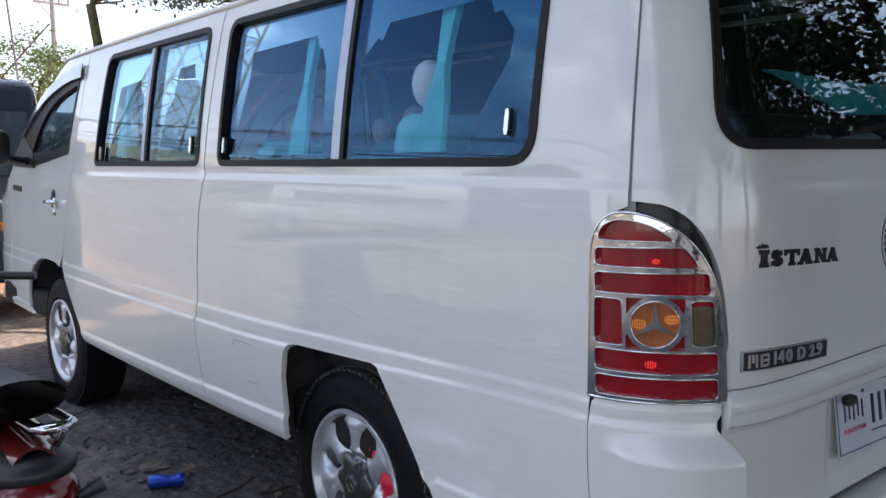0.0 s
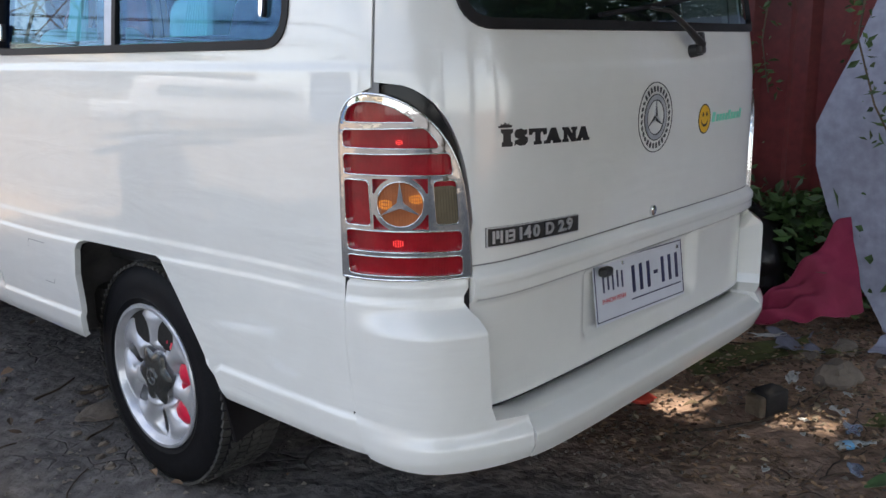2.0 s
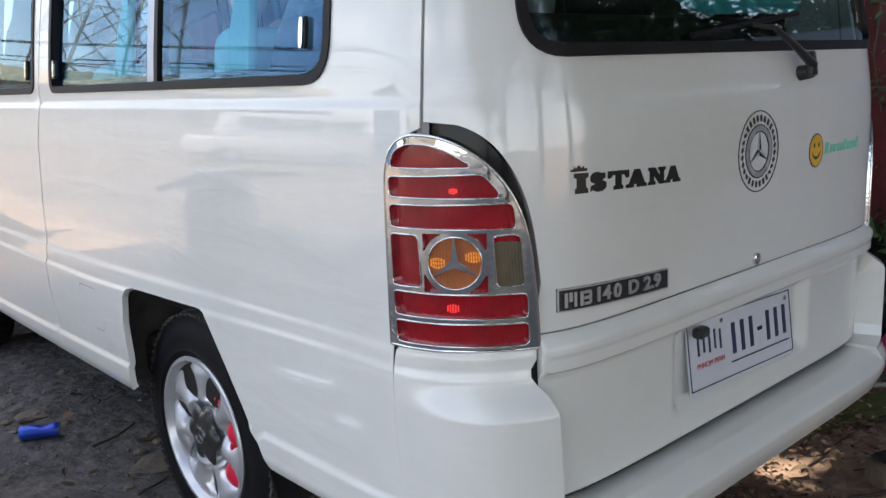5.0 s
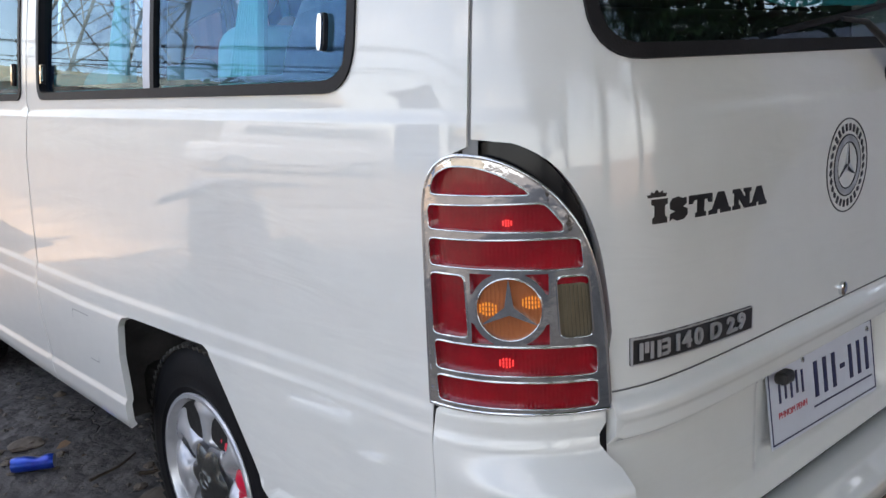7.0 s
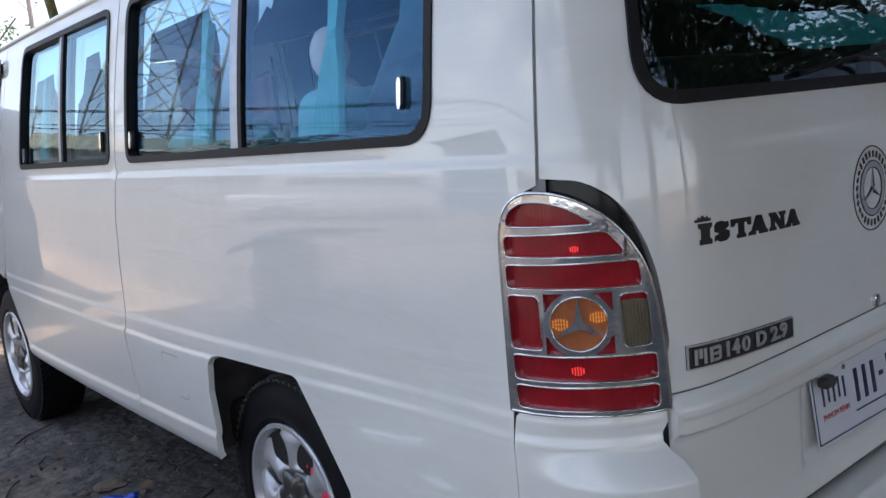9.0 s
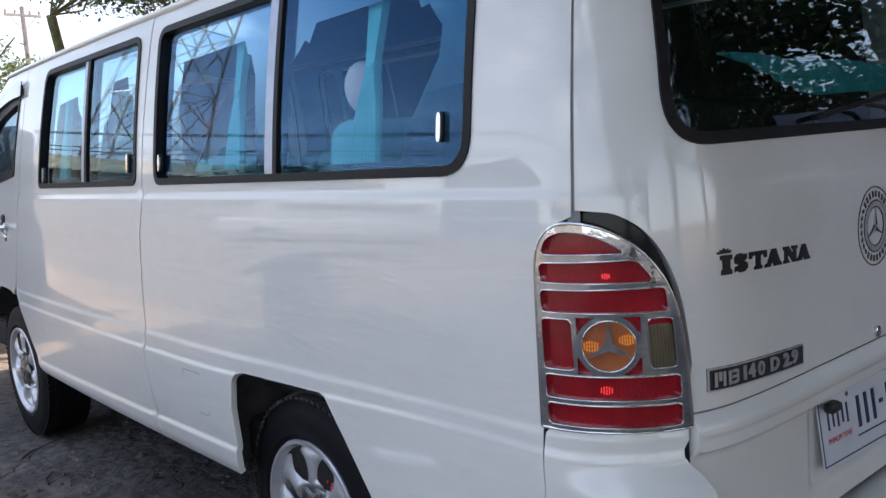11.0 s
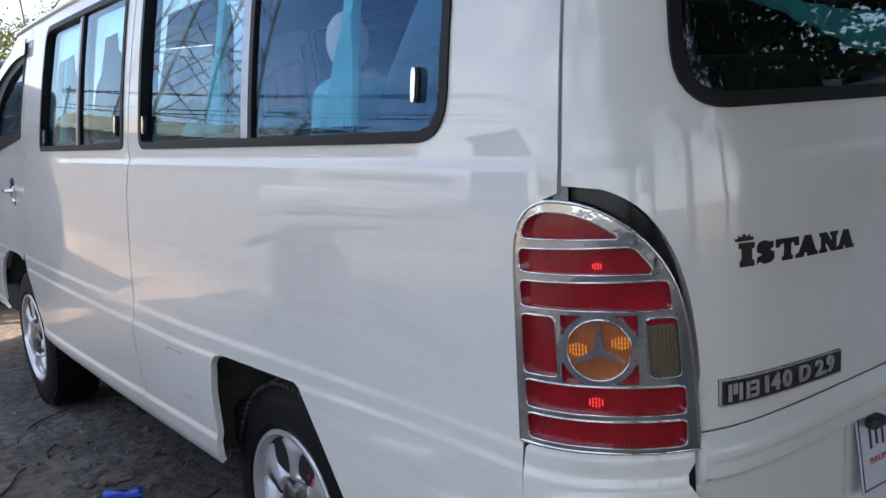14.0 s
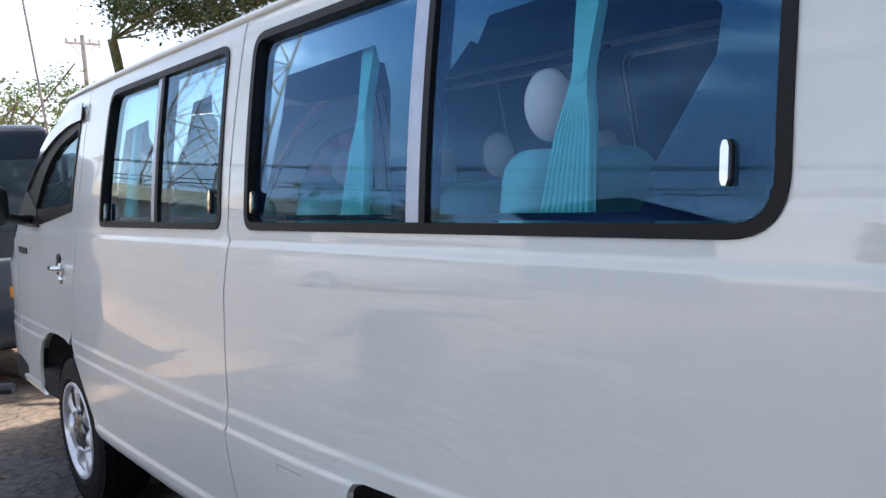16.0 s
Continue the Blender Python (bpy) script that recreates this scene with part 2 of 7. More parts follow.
def join(*bms):
    out = bmesh.new()
    for b in bms:
        me = bpy.data.meshes.new("tmp")
        b.to_mesh(me)
        b.free()
        out.from_mesh(me)
        bpy.data.meshes.remove(me)
    return out


def tube(points, radius, n=8, cap=True):
    """A round bar along points; radius a number or one for each point."""
    pts = [Vector(p) for p in points]
    bm = bmesh.new()
    rings = []
    up = Vector((0, 0, 1))
    for i, p in enumerate(pts):
        d = (pts[min(i + 1, len(pts) - 1)] - pts[max(i - 1, 0)]).normalized()
        a = d.cross(up if abs(d.z) < 0.95 else Vector((1, 0, 0))).normalized()
        b = a.cross(d)
        r = radius[i] if isinstance(radius, (list, tuple)) else radius
        rings.append([bm.verts.new(p + (a * math.cos(k * 2 * math.pi / n) + b * math.sin(k * 2 * math.pi / n)) * r) for k in range(n)])
    for r0, r1 in zip(rings, rings[1:]):
        for k in range(n):
            bm.faces.new((r0[k], r0[(k + 1) % n], r1[(k + 1) % n], r1[k]))
    if cap:
        bm.faces.new(rings[0])
        bm.faces.new(rings[-1][::-1])
    return bm


def lathe(profile, n=48, axis="x", closed=False):
    """Turns (along, radius) pairs about an axis."""
    bm = bmesh.new()
    rings = []
    for a, r in profile:
        ring = []
        for k in range(n):
            c, s = math.cos(k * 2 * math.pi / n) * r, math.sin(k * 2 * math.pi / n) * r
            ring.append(bm.verts.new((a, c, s) if axis == "x" else (c, s, a) if axis == "z" else (c, a, s)))
        rings.append(ring)
    pairs = list(zip(rings, rings[1:])) + ([(rings[-1], rings[0])] if closed else [])
    for r0, r1 in pairs:
        for k in range(n):
            bm.faces.new((r0[k], r0[(k + 1) % n], r1[(k + 1) % n], r1[k]))
    if not closed:
        for r, f in ((rings[0], 1), (rings[-1], -1)):
            if profile[0 if f == 1 else -1][1] > 1e-4:
                bm.faces.new(r[::-1] if f == 1 else r)
    bmesh.ops.remove_doubles(bm, verts=bm.verts, dist=1e-5)
    bmesh.ops.recalc_face_normals(bm, faces=bm.faces)
    return bm


def grid(nu, nv, f, thick=0.0):
    """A sheet f(u, v) for u, v in 0..1."""
    bm = bmesh.new()
    v = [[bm.verts.new(f(i / nu, j / nv)) for j in range(nv + 1)] for i in range(nu + 1)]
    for i in range(nu):
        for j in range(nv):
            bm.faces.new((v[i][j], v[i + 1][j], v[i + 1][j + 1], v[i][j + 1]))
    if thick:
        bm.normal_update()
        bmesh.ops.solidify(bm, geom=bm.faces[:], thickness=thick)
    return bm


def rounded(points, radii, n=6):
    """A polygon with rounded corners; radii a number or one for each corner."""
    out = []
    k = len(points)
    for i in range(k):
        p, a, b = Vector(points[i]), Vector(points[i - 1]), Vector(points[(i + 1) % k])
        r = radii[i] if isinstance(radii, (list, tuple)) else radii
        r = min(r, (a - p).length * 0.49, (b - p).length * 0.49)
        if r <= 0:
            out.append(tuple(p))
            continue
        p0, p1 = p + (a - p).normalized() * r, p + (b - p).normalized() * r
        for j in range(n + 1):
            t = j / n
            q = p0 * (1 - t) ** 2 + p * 2 * t * (1 - t) + p1 * t * t
            out.append((q.x, q.y))
    return out


def dense(poly, step):
    out = []
    for i in range(len(poly)):
        a, b = np.array(poly[i]), np.array(poly[(i + 1) % len(poly)])
        k = max(1, int(np.ceil(np.linalg.norm(b - a) / step)))
        out += [tuple(a + (b - a) * j / k) for j in range(k)]
    return out


def inside(px, py, poly):
    poly = np.asarray(poly)
    res = np.zeros(len(px), bool)
    j = len(poly) - 1
    for i in range(len(poly)):
        xi, yi, xj, yj = *poly[i], *poly[j]
        c = ((yi > py) != (yj > py)) & (px < (xj - xi) * (py - yi) / (yj - yi + 1e-12) + xi)
        res ^= c
        j = i
    return res


def sheet(outline, holes, us, vs, place, thick, edge=0.03, turn=-1):
    """A curved panel: the plane region inside outline and outside holes, laid on place(u, v), with its edges turned in by thick. Returns verts, faces, normals."""
    from mathutils.geometry import delaunay_2d_cdt
    loops = [dense(outline, edge)] + [dense(h, edge) for h in holes]
    allb = np.array([p for lp in loops for p in lp])
    U, V = np.meshgrid(us, vs)
    U, V = U.ravel(), V.ravel()
    ok = inside(U, V, loops[0])
    for h in loops[1:]:
        ok &= ~inside(U, V, h)
    U, V = U[ok], V[ok]
    if len(U):
        dist = np.min((U[:, None] - allb[None, :, 0]) ** 2 + (V[:, None] - allb[None, :, 1]) ** 2, axis=1)
        keep = dist > 0.004 ** 2
        U, V = U[keep], V[keep]
    verts = [Vector(p) for p in allb] + [Vector(p) for p in zip(U, V)]
    edges, base = [], 0
    for lp in loops:
        edges += [(base + i, base + (i + 1) % len(lp)) for i in range(len(lp))]
        base += len(lp)
    v2, e2, f2, ov, oe, of = delaunay_2d_cdt(verts, edges, [], 0, 1e-6)
    pts = np.array([(v.x, v.y) for v in v2])
    tri = np.array([f for f in f2 if len(f) == 3])
    cen = pts[tri].mean(axis=1)
    ok = inside(cen[:, 0], cen[:, 1], loops[0])
    for h in loops[1:]:
        ok &= ~inside(cen[:, 0], cen[:, 1], h)
    tri = tri[ok]
    P = [Vector(place(u, v)) for u, v in pts]
    N = []
    h = 0.0015
    for u, v in pts:
        du = Vector(place(u + h, v)) - Vector(place(u - h, v))
        dv = Vector(place(u, v + h)) - Vector(place(u, v - h))
        N.append(du.cross(dv).normalized() * turn)
    faces = [tuple(int(i) for i in t) for t in tri]
    # which way round
    vote = sum((P[f[1]] - P[f[0]]).cross(P[f[2]] - P[f[0]]).dot(N[f[0]]) for f in faces)
    if vote < 0:
        faces = [f[::-1] for f in faces]
    if thick:
        used = {}
        for f in faces:
            for i in range(3):
                used[(f[i], f[(i + 1) % 3])] = used.get((f[i], f[(i + 1) % 3]), 0) + 1
        rim = [e for e in used if (e[1], e[0]) not in used]
        for i, j in rim:
            k = len(P)
            side = (P[j] - P[i]).cross(N[i]).normalized()
            P += [P[i], P[j], P[j] - N[j] * thick, P[i] - N[i] * thick]
            N += [side] * 4
            faces.append((k + 1, k, k + 3, k + 2))
    return P, faces, N


def panel(name, outline, holes, us, vs, place, thick, mat, parent, label="", edge=0.03, turn=-1):
    P, F, N = sheet(outline, holes, us, vs, place, thick, edge, turn)
    me = bpy.data.meshes.new(name)
    me.from_pydata(P, [], F)
    me.materials.append(mat)
    me.shade_smooth()
    me.normals_split_custom_set_from_vertices([tuple(n) for n in N])
    ob = hang(new(name, me), parent)
    if label:
        tagged(ob, label)
    return ob


# ---- the van ----
# It stands along y with its tail at y = 0 and its left flank at x = 0; its middle lies at x = MID.
MID = 0.80


def smooth_step(a, b, x):
    t = min(1, max(0, (x - a) / (b - a)))
    return t * t * (3 - 2 * t)


# plan of the left half, from the middle of the tail round the corner and along the flank to the middle of the nose
PLAN_KEYS = [(MID + 0.12, -0.0165), (MID, -0.017), (0.6, -0.017), (0.42, -0.0165), (0.28, -0.012), (0.195, -0.002), (0.131, 0.019), (0.077, 0.050), (0.030, 0.098), (0.001, 0.150), (-0.013, 0.22), (-0.017, 0.4),
             (-0.018, 0.7), (-0.016, 1.2), (-0.012, 1.7), (-0.006, 2.3), (0.006, 2.9), (0.024, 3.4), (0.042, 3.75), (0.056, 4.2), (0.071, 4.6), (0.095, 4.95), (0.145, 5.2), (0.28, 5.36), (0.52, 5.44), (MID, 5.46), (MID + 0.2, 5.44)]


def spline(keys, n):
    out = []
    for i in range(1, len(keys) - 2):
        p0, p1, p2, p3 = (np.array(keys[i + k]) for k in (-1, 0, 1, 2))
        for j in range(n):
            t = j / n
            out.append(0.5 * (2 * p1 + (p2 - p0) * t + (2 * p0 - 5 * p1 + 4 * p2 - p3) * t * t + (3 * p1 - p0 - 3 * p2 + p3) * t ** 3))
    out.append(np.array(keys[-2]))
    return np.array(out)


PLAN = spline(PLAN_KEYS, 24)
PLAN_S = np.concatenate([[0], np.cumsum(np.linalg.norm(np.diff(PLAN, axis=0), axis=1))])
PLAN_T = np.gradient(PLAN, PLAN_S, axis=0)
PLAN_T /= np.linalg.norm(PLAN_T, axis=1)[:, None]
CORNER = int(np.argmin(np.abs(PLAN[:, 0] - 0.030) + np.abs(PLAN[:, 1] - 0.098)))


def s_tail(x):
    """Way along the plan to the place x on the tail (left half; the right half is minus)."""
    if x > MID:
        return -s_tail(2 * MID - x)
    return float(np.interp(-x, -PLAN[:CORNER + 1, 0], PLAN_S[:CORNER + 1]))


def s_flank(y):
    return float(np.interp(y, PLAN[CORNER:, 1], PLAN_S[CORNER:]))


def plan_at(s):
    a = abs(s)
    x, y = np.interp(a, PLAN_S, PLAN[:, 0]), np.interp(a, PLAN_S, PLAN[:, 1])
    tx, ty = np.interp(a, PLAN_S, PLAN_T[:, 0]), np.interp(a, PLAN_S, PLAN_T[:, 1])
    k = math.hypot(tx, ty)
    nx, ny = -ty / k, tx / k           # outward on the left half
    if s < 0:
        x, nx = 2 * MID - x, -nx
    return x, y, nx, ny


S_TAIL_END, S_SIDE = s_tail(0.13), s_flank(0.3)
SILL_S = (0.0, s_flank(0.9), s_flank(1.7), s_flank(3.2), 9.0)


def sill_line(a):
    """Height of the pressed line above the sill, along the flank."""
    return float(np.interp(a, SILL_S, (0.491, 0.491, 0.479, 0.457, 0.455)))


def inset(s, z):
    """How far the body lies inside its plan at height z."""
    a = abs(s)
    side = smooth_step(S_TAIL_END, S_SIDE, a)
    lift = 0.026 * (1 - smooth_step(s_flank(0.3), s_flank(1.7), a))
    mark = 0.55 + 0.45 * smooth_step(s_flank(0.3), s_flank(1.3), a)      # the pressed lines soften towards the tail
    d = 0.0046 * mark * smooth_step(0.745 + lift, 0.763 + lift, z) * side
    d += 0.0052 * mark * smooth_step(0.691 + lift * 1.75, 0.707 + lift * 1.75, z) * side
    sill = sill_line(a)
    d += 0.007 * smooth_step(sill - 0.009, sill + 0.009, z) * side
    d += 0.005 * smooth_step(0.74, 1.20, z) * side
    d += 0.018 * (1 - smooth_step(0.38, 0.440, z)) - 0.0108 * side
    d += 0.004 * smooth_step(1.19, 1.21, z) * side + 0.0045 * smooth_step(1.178, 1.202, z) * (1 - smooth_step(s_tail(0.34), s_tail(0.22), a))
    if z > 1.1:
        d += 0.10 * ((z - 1.1) / 0.65) ** 1.55 * (0.9 + 0.5 * (1 - side))
    if z > 1.71:
        d += 1.4 * (z - 1.71) ** 2
    if a > s_flank(3.6):                # the windscreen and nose lean back
        d += 1.15 * max(0, z - 1.02) ** 1.25 * smooth_step(s_flank(4.75 - 2.0 * max(0, z - 1.25)), s_flank(5.3), a)
    return d


def skin(s, z, out=0.0):
    x, y, nx, ny = plan_at(s)
    d = inset(s, z) - out
    return x - nx * d, y - ny * d, z


def skin_out(out):
    return lambda s, z: skin(s, z, out)


ZS = [0.40, 0.412, 0.425, 0.436] + list(np.arange(0.442, 0.512, 0.005)) + [0.53, 0.56, 0.6, 0.65, 0.68] + list(np.arange(0.686, 0.802, 0.0036))
ZS += [0.83, 0.86, 0.9, 0.96, 1.02, 1.08, 1.14, 1.18, 1.19, 1.195, 1.2, 1.205, 1.215, 1.27, 1.34, 1.42, 1.5, 1.58, 1.66, 1.70, 1.74, 1.77]
SS = list(np.arange(-6.2, 6.2, 0.055))
SS += list(np.linspace(s_tail(0.25), s_flank(0.3), 18)) + list(-np.linspace(s_tail(0.25), s_flank(0.3), 18))
SF = s_flank
SS_ARCH = SS + [s_flank(y) for y in np.arange(0.84, 1.42, 0.012)]

van = thing("minibus", (MID, 2.5, 0), "white high-sided passenger minibus parked on bare earth", "minibus")

# flank lines
BELT, TOP, RAIL = 1.236, 1.722, 1.772


def door_rear(z):
    return float(np.interp(z, [0.40, 0.46, 0.52, 0.62, 0.69, 0.72, 0.76, 0.9, 1.07, 1.218, 1.236, 1.78], [1.90, 1.945, 1.98, 2.01, 2.022, 2.012, 2.006, 2.0, 1.98, 1.93, 1.952, 1.91]))


def front_door_rear(z):
    return float(np.interp(z, [0.70, 0.78, 0.95, 1.14, 1.25, 1.5, 1.78], [3.73, 3.67, 3.58, 3.47, 3.43, 3.39, 3.355]))


def line(f, zs, gap=0.0):
    return [(SF(f(z) + gap), z) for z in zs]


SEAM_Z = [0.41, 0.46, 0.52, 0.62, 0.69, 0.72, 0.76, 0.9, 1.07, 1.21, 1.232, 1.40, 1.6, RAIL]
G = 0.0035


def rear_arch():
    """The rear wheel opening: upright front edge, flat top, long slope down behind."""
    return [(SF(y), z) for y, z in ((1.364, 0.40), (1.397, 0.50), (1.412, 0.60), (1.397, 0.68), (1.374, 0.706), (1.335, 0.715), (0.945, 0.728), (0.918, 0.722), (0.841, 0.627), (0.766, 0.53), (0.739, 0.492), (0.700, 0.466), (0.652, 0.40))]


WINDOW_BIG = rounded([(SF(0.383), BELT), (SF(1.846), BELT), (SF(1.846), TOP), (SF(0.383), TOP)], [0.085, 0.05, 0.06, 0.07], 8)
WINDOW_DOOR = rounded([(SF(1.99), BELT), (SF(3.105), BELT), (SF(3.045), TOP), (SF(1.99), TOP)], [0.045, 0.045, 0.07, 0.05], 8)


def shrink(poly, d):
    """The polygon pulled in by d."""
    c = np.array(poly)
    area = np.sum(c[:, 0] * np.roll(c[:, 1], -1) - np.roll(c[:, 0], -1) * c[:, 1])
    t = np.roll(c, -1, 0) - np.roll(c, 1, 0)
    n = np.stack([-t[:, 1], t[:, 0]], 1) / (np.linalg.norm(t, axis=1)[:, None] + 1e-9) * (1 if area > 0 else -1)
    return [tuple(p) for p in c + n * d]


# seam between the quarter panel and the bumper's wrapped corner, bottom to top
BUMP_SEAM = [(SF(y), z) for y, z in ((0.170, 0.412), (0.186, 0.45), (0.202, 0.49), (0.215, 0.56), (0.222, 0.64), (0.223, 0.72), (0.221, 0.791))]

# taillight outline, u from the flank round the corner to the tail, v from bottom to top
LAMP_A, LAMP_B, LAMP_Z0, LAMP_Z1 = SF(0.219), s_tail(0.132), 0.794, 1.150


def lamp(u, v):
    return (LAMP_A + (LAMP_B - LAMP_A) * u, LAMP_Z0 + (LAMP_Z1 - LAMP_Z0) * v)


LAMP_SHAPE = [lamp(*p) for p in ((0, 0), (0.0, 0.4), (0.0, 0.75), (0.015, 0.85), (0.05, 0.92), (0.11, 0.97), (0.2, 1.0), (0.32, 1.0), (0.45, 0.98), (0.58, 0.935), (0.70, 0.865), (0.80, 0.775), (0.88, 0.665), (0.935, 0.53), (0.965, 0.38), (0.985, 0.2), (1.0, 0.0))]
LAMP_HOLE = [lamp(*p) for p in ((-0.015, -0.006), (-0.015, 0.75), (0.0, 0.865), (0.04, 0.94), (0.105, 0.99), (0.2, 1.025), (0.34, 1.045), (0.5, 1.045), (0.66, 0.99), (0.78, 0.905), (0.875, 0.79), (0.945, 0.65), (0.985, 0.5), (1.015, 0.3), (1.035, 0.0), (1.035, -0.03))]
def smoothed(pts, n=4):
    return [tuple(float(c) for c in p) for p in spline([pts[0]] + pts + [pts[-1]], n)]


LAMP_SHAPE, LAMP_HOLE = smoothed(LAMP_SHAPE), smoothed(LAMP_HOLE)
SEAM_P = SF(0.146)                      # tailgate shut line above the lamp

for side, sg in (("left", 1), ("right", -1)):
    def mir(poly):
        return [(sg * a, b) for a, b in poly]

    ra = rear_arch()
    quarter = [(BUMP_SEAM[0][0] + 0.0022, 0.412)] + [(SF(0.665), 0.412)] + ra[::-1][1:-1] + [(SF(1.389), 0.44), (SF(1.392), 0.412)] + [(SF(door_rear(z) - G), z) for z in SEAM_Z] + [(SEAM_P + G, RAIL), (SEAM_P + G, 1.40)]
    quarter += [(SEAM_P + G, LAMP_Z1 + 0.012)] + LAMP_HOLE[:17][::-1][1:] + [(a + 0.0022, z) for a, z in BUMP_SEAM[::-1][:-1]]
    panel("quarter_panel", mir(quarter), [mir(shrink(WINDOW_BIG, 0.012))], SS_ARCH if sg == 1 else SS, ZS, skin, 0.017, PAINT, van, edge=0.012)
    sliding = [(SF(door_rear(z) + G), z) for z in SEAM_Z][::-1] + [(SF(3.30), 0.412), (SF(3.36), 0.46), (SF(3.49), 0.57), (SF(3.60), 0.67), (SF(3.66), 0.72)] + [(SF(front_door_rear(z) - G), z) for z in (0.78, 0.95, 1.1, 1.236, 1.5, RAIL)]
    panel("sliding_door" if sg == 1 else "side_panel", mir(sliding), [mir(shrink(WINDOW_DOOR, 0.012))], SS, ZS, skin, 0.03, PAINT, van)
    fwin = rounded([(SF(3.545), 1.325), (SF(4.23), 1.305), (SF(4.06), 1.475), (SF(3.84), 1.575), (SF(3.475), 1.625)], [0.03, 0.03, 0.12, 0.15, 0.03], 6)
    farch = smoothed([(SF(y), z) for y, z in ((3.725, 0.725), (3.80, 0.742), (3.94, 0.748), (4.08, 0.738), (4.20, 0.70), (4.29, 0.63), (4.335, 0.55), (4.34, 0.48), (4.305, 0.43), (4.27, 0.412))], 4)
    fdoor = [(SF(front_door_rear(z) + G), z) for z in (RAIL, 1.5, 1.236, 1.1, 0.95, 0.80)] + farch + [(SF(y), z) for y, z in ((4.745, 0.412), (4.745, 1.17), (4.66, 1.26), (4.42, 1.46), (4.16, 1.62), (3.94, 1.715), (3.74, 1.768))]
    panel("front_door", mir(fdoor), [mir(fwin)], SS, ZS, skin, 0.014, PAINT, van)
    panel("door_glass", mir(shrink(fwin, -0.01)), [], SS, ZS, skin_out(-0.012), 0.003, GLASS if sg == 1 else CAB_GLASS, van)
    frame_out = rounded([(SF(3.53), 1.295), (SF(4.18), 1.235), (SF(4.645), 1.262), (SF(4.40), 1.455), (SF(4.15), 1.605), (SF(3.85), 1.685), (SF(3.44), 1.708)], [0.02, 0.05, 0.03, 0.1, 0.1, 0.1, 0.02], 5)
    panel("door_window_frame", mir(frame_out), [mir(fwin)], SS, ZS, skin_out(0.004), 0.02, RUBBER, van, edge=0.02)

# sealer behind the shut lines
for sg in (1, -1):
    for f, zs, w, mt in ((door_rear, SEAM_Z, 0.012, RUBBER), (front_door_rear, [0.79, 0.95, 1.1, 1.236, 1.5, RAIL - 0.01], 0.012, RUBBER)):
        pts = [(SF(f(z) - w), z) for z in zs] + [(SF(f(z) + w), z) for z in zs[::-1]]
        panel("door_seal", [(sg * a, b) for a, b in pts], [], [], ZS, skin_out(-0.007), 0.0, mt, van)
    panel("door_seal", [(sg * a, b) for a, b in ((SEAM_P - 0.012, LAMP_Z1), (SEAM_P + 0.012, LAMP_Z1), (SEAM_P + 0.012, RAIL - 0.01), (SEAM_P - 0.012, RAIL - 0.01))], [], [], ZS, skin_out(-0.005), 0.0, SEAM, van)

# nose and windscreen, across the front
S_N = SF(4.755)
S_END = PLAN_S[-1]


def nose_place(u, z):
    """u runs from the left door over the nose to the right door."""
    s = S_N + u
    if s <= S_END:
        return skin(s, z)
    x, y, zz = skin(2 * S_END - s, z)
    return 2 * MID - x, y, zz


W_N = 2 * (S_END - S_N)
us = list(np.arange(-0.1, W_N + 0.1, 0.05))
panel("nose", [(0.004, 0.405), (0.004, 1.165), (W_N - 0.004, 1.165), (W_N - 0.004, 0.405)], [], us, ZS, nose_place, 0.03, PAINT, van)
panel("windscreen", [(0.0, 1.175), (-0.08, 1.265), (-0.32, 1.465), (-0.58, 1.625), (-0.80, 1.72), (-1.0, 1.768), (W_N + 1.0, 1.768), (W_N + 0.80, 1.72), (W_N + 0.58, 1.625), (W_N + 0.32, 1.465), (W_N + 0.08, 1.265), (W_N, 1.175)], [], us + [-k / 10 for k in range(2, 10)] + [W_N + k / 10 for k in range(2, 10)], ZS, nose_place, 0.004, SCREEN_GLASS, van)

# roof: a crowned skin that closes the shell along its top line, with a gutter

def roof_place(u, v):
    """u along the car, v from flank (0) to flank (1)."""
    s = u * S_END
    xl, yl, zl = skin(s, RAIL)
    xr = 2 * MID - xl
    w = 2 * v - 1
    rise = 0.135 * (1 - abs(w) ** 2.6) * min(1, u * 9) ** 0.6 * min(1, (1 - u) * 6) ** 0.7
    return (xl + xr) / 2 + w * (xr - xl) / 2, yl, RAIL + 0.001 + rise


bm = grid(110, 28, roof_place)
part("roof", bm, PAINT, van, smooth=40)
for sg in (1, -1):
    pts = []
    for y in np.linspace(0.2, 4.0, 40):
        x, yy, z = skin(SF(y), RAIL)
        pts.append((x if sg == 1 else 2 * MID - x, yy, z + 0.004))
    part("rain_gutter", tube(pts, 0.011, 8), PAINT, van, smooth=60)


# tailgate with its window
REAR_WIN = rounded([(s_tail(0.112), 1.266), (-s_tail(0.112), 1.266), (-s_tail(0.15), 1.745), (s_tail(0.15), 1.745)], [0.10, 0.10, 0.10, 0.10], 8)
gate_l = [(s_tail(0.126), 0.8142)] + [(a - 0.004 * (a > 0), b) for a, b in LAMP_HOLE[28:53][::-1]] + [(SEAM_P - G, LAMP_Z1 + 0.022), (SEAM_P - G, 1.40), (SEAM_P - G, 1.768)]
gate = gate_l + [(-a, b) for a, b in gate_l[::-1]]
panel("tailgate", gate, [shrink(REAR_WIN, 0.012)], SS, ZS, skin, 0.03, PAINT, van)
panel("rear_window_seal", REAR_WIN, [shrink(REAR_WIN, 0.021)], SS, ZS, skin_out(0.006), 0.03, RUBBER, van, edge=0.02)
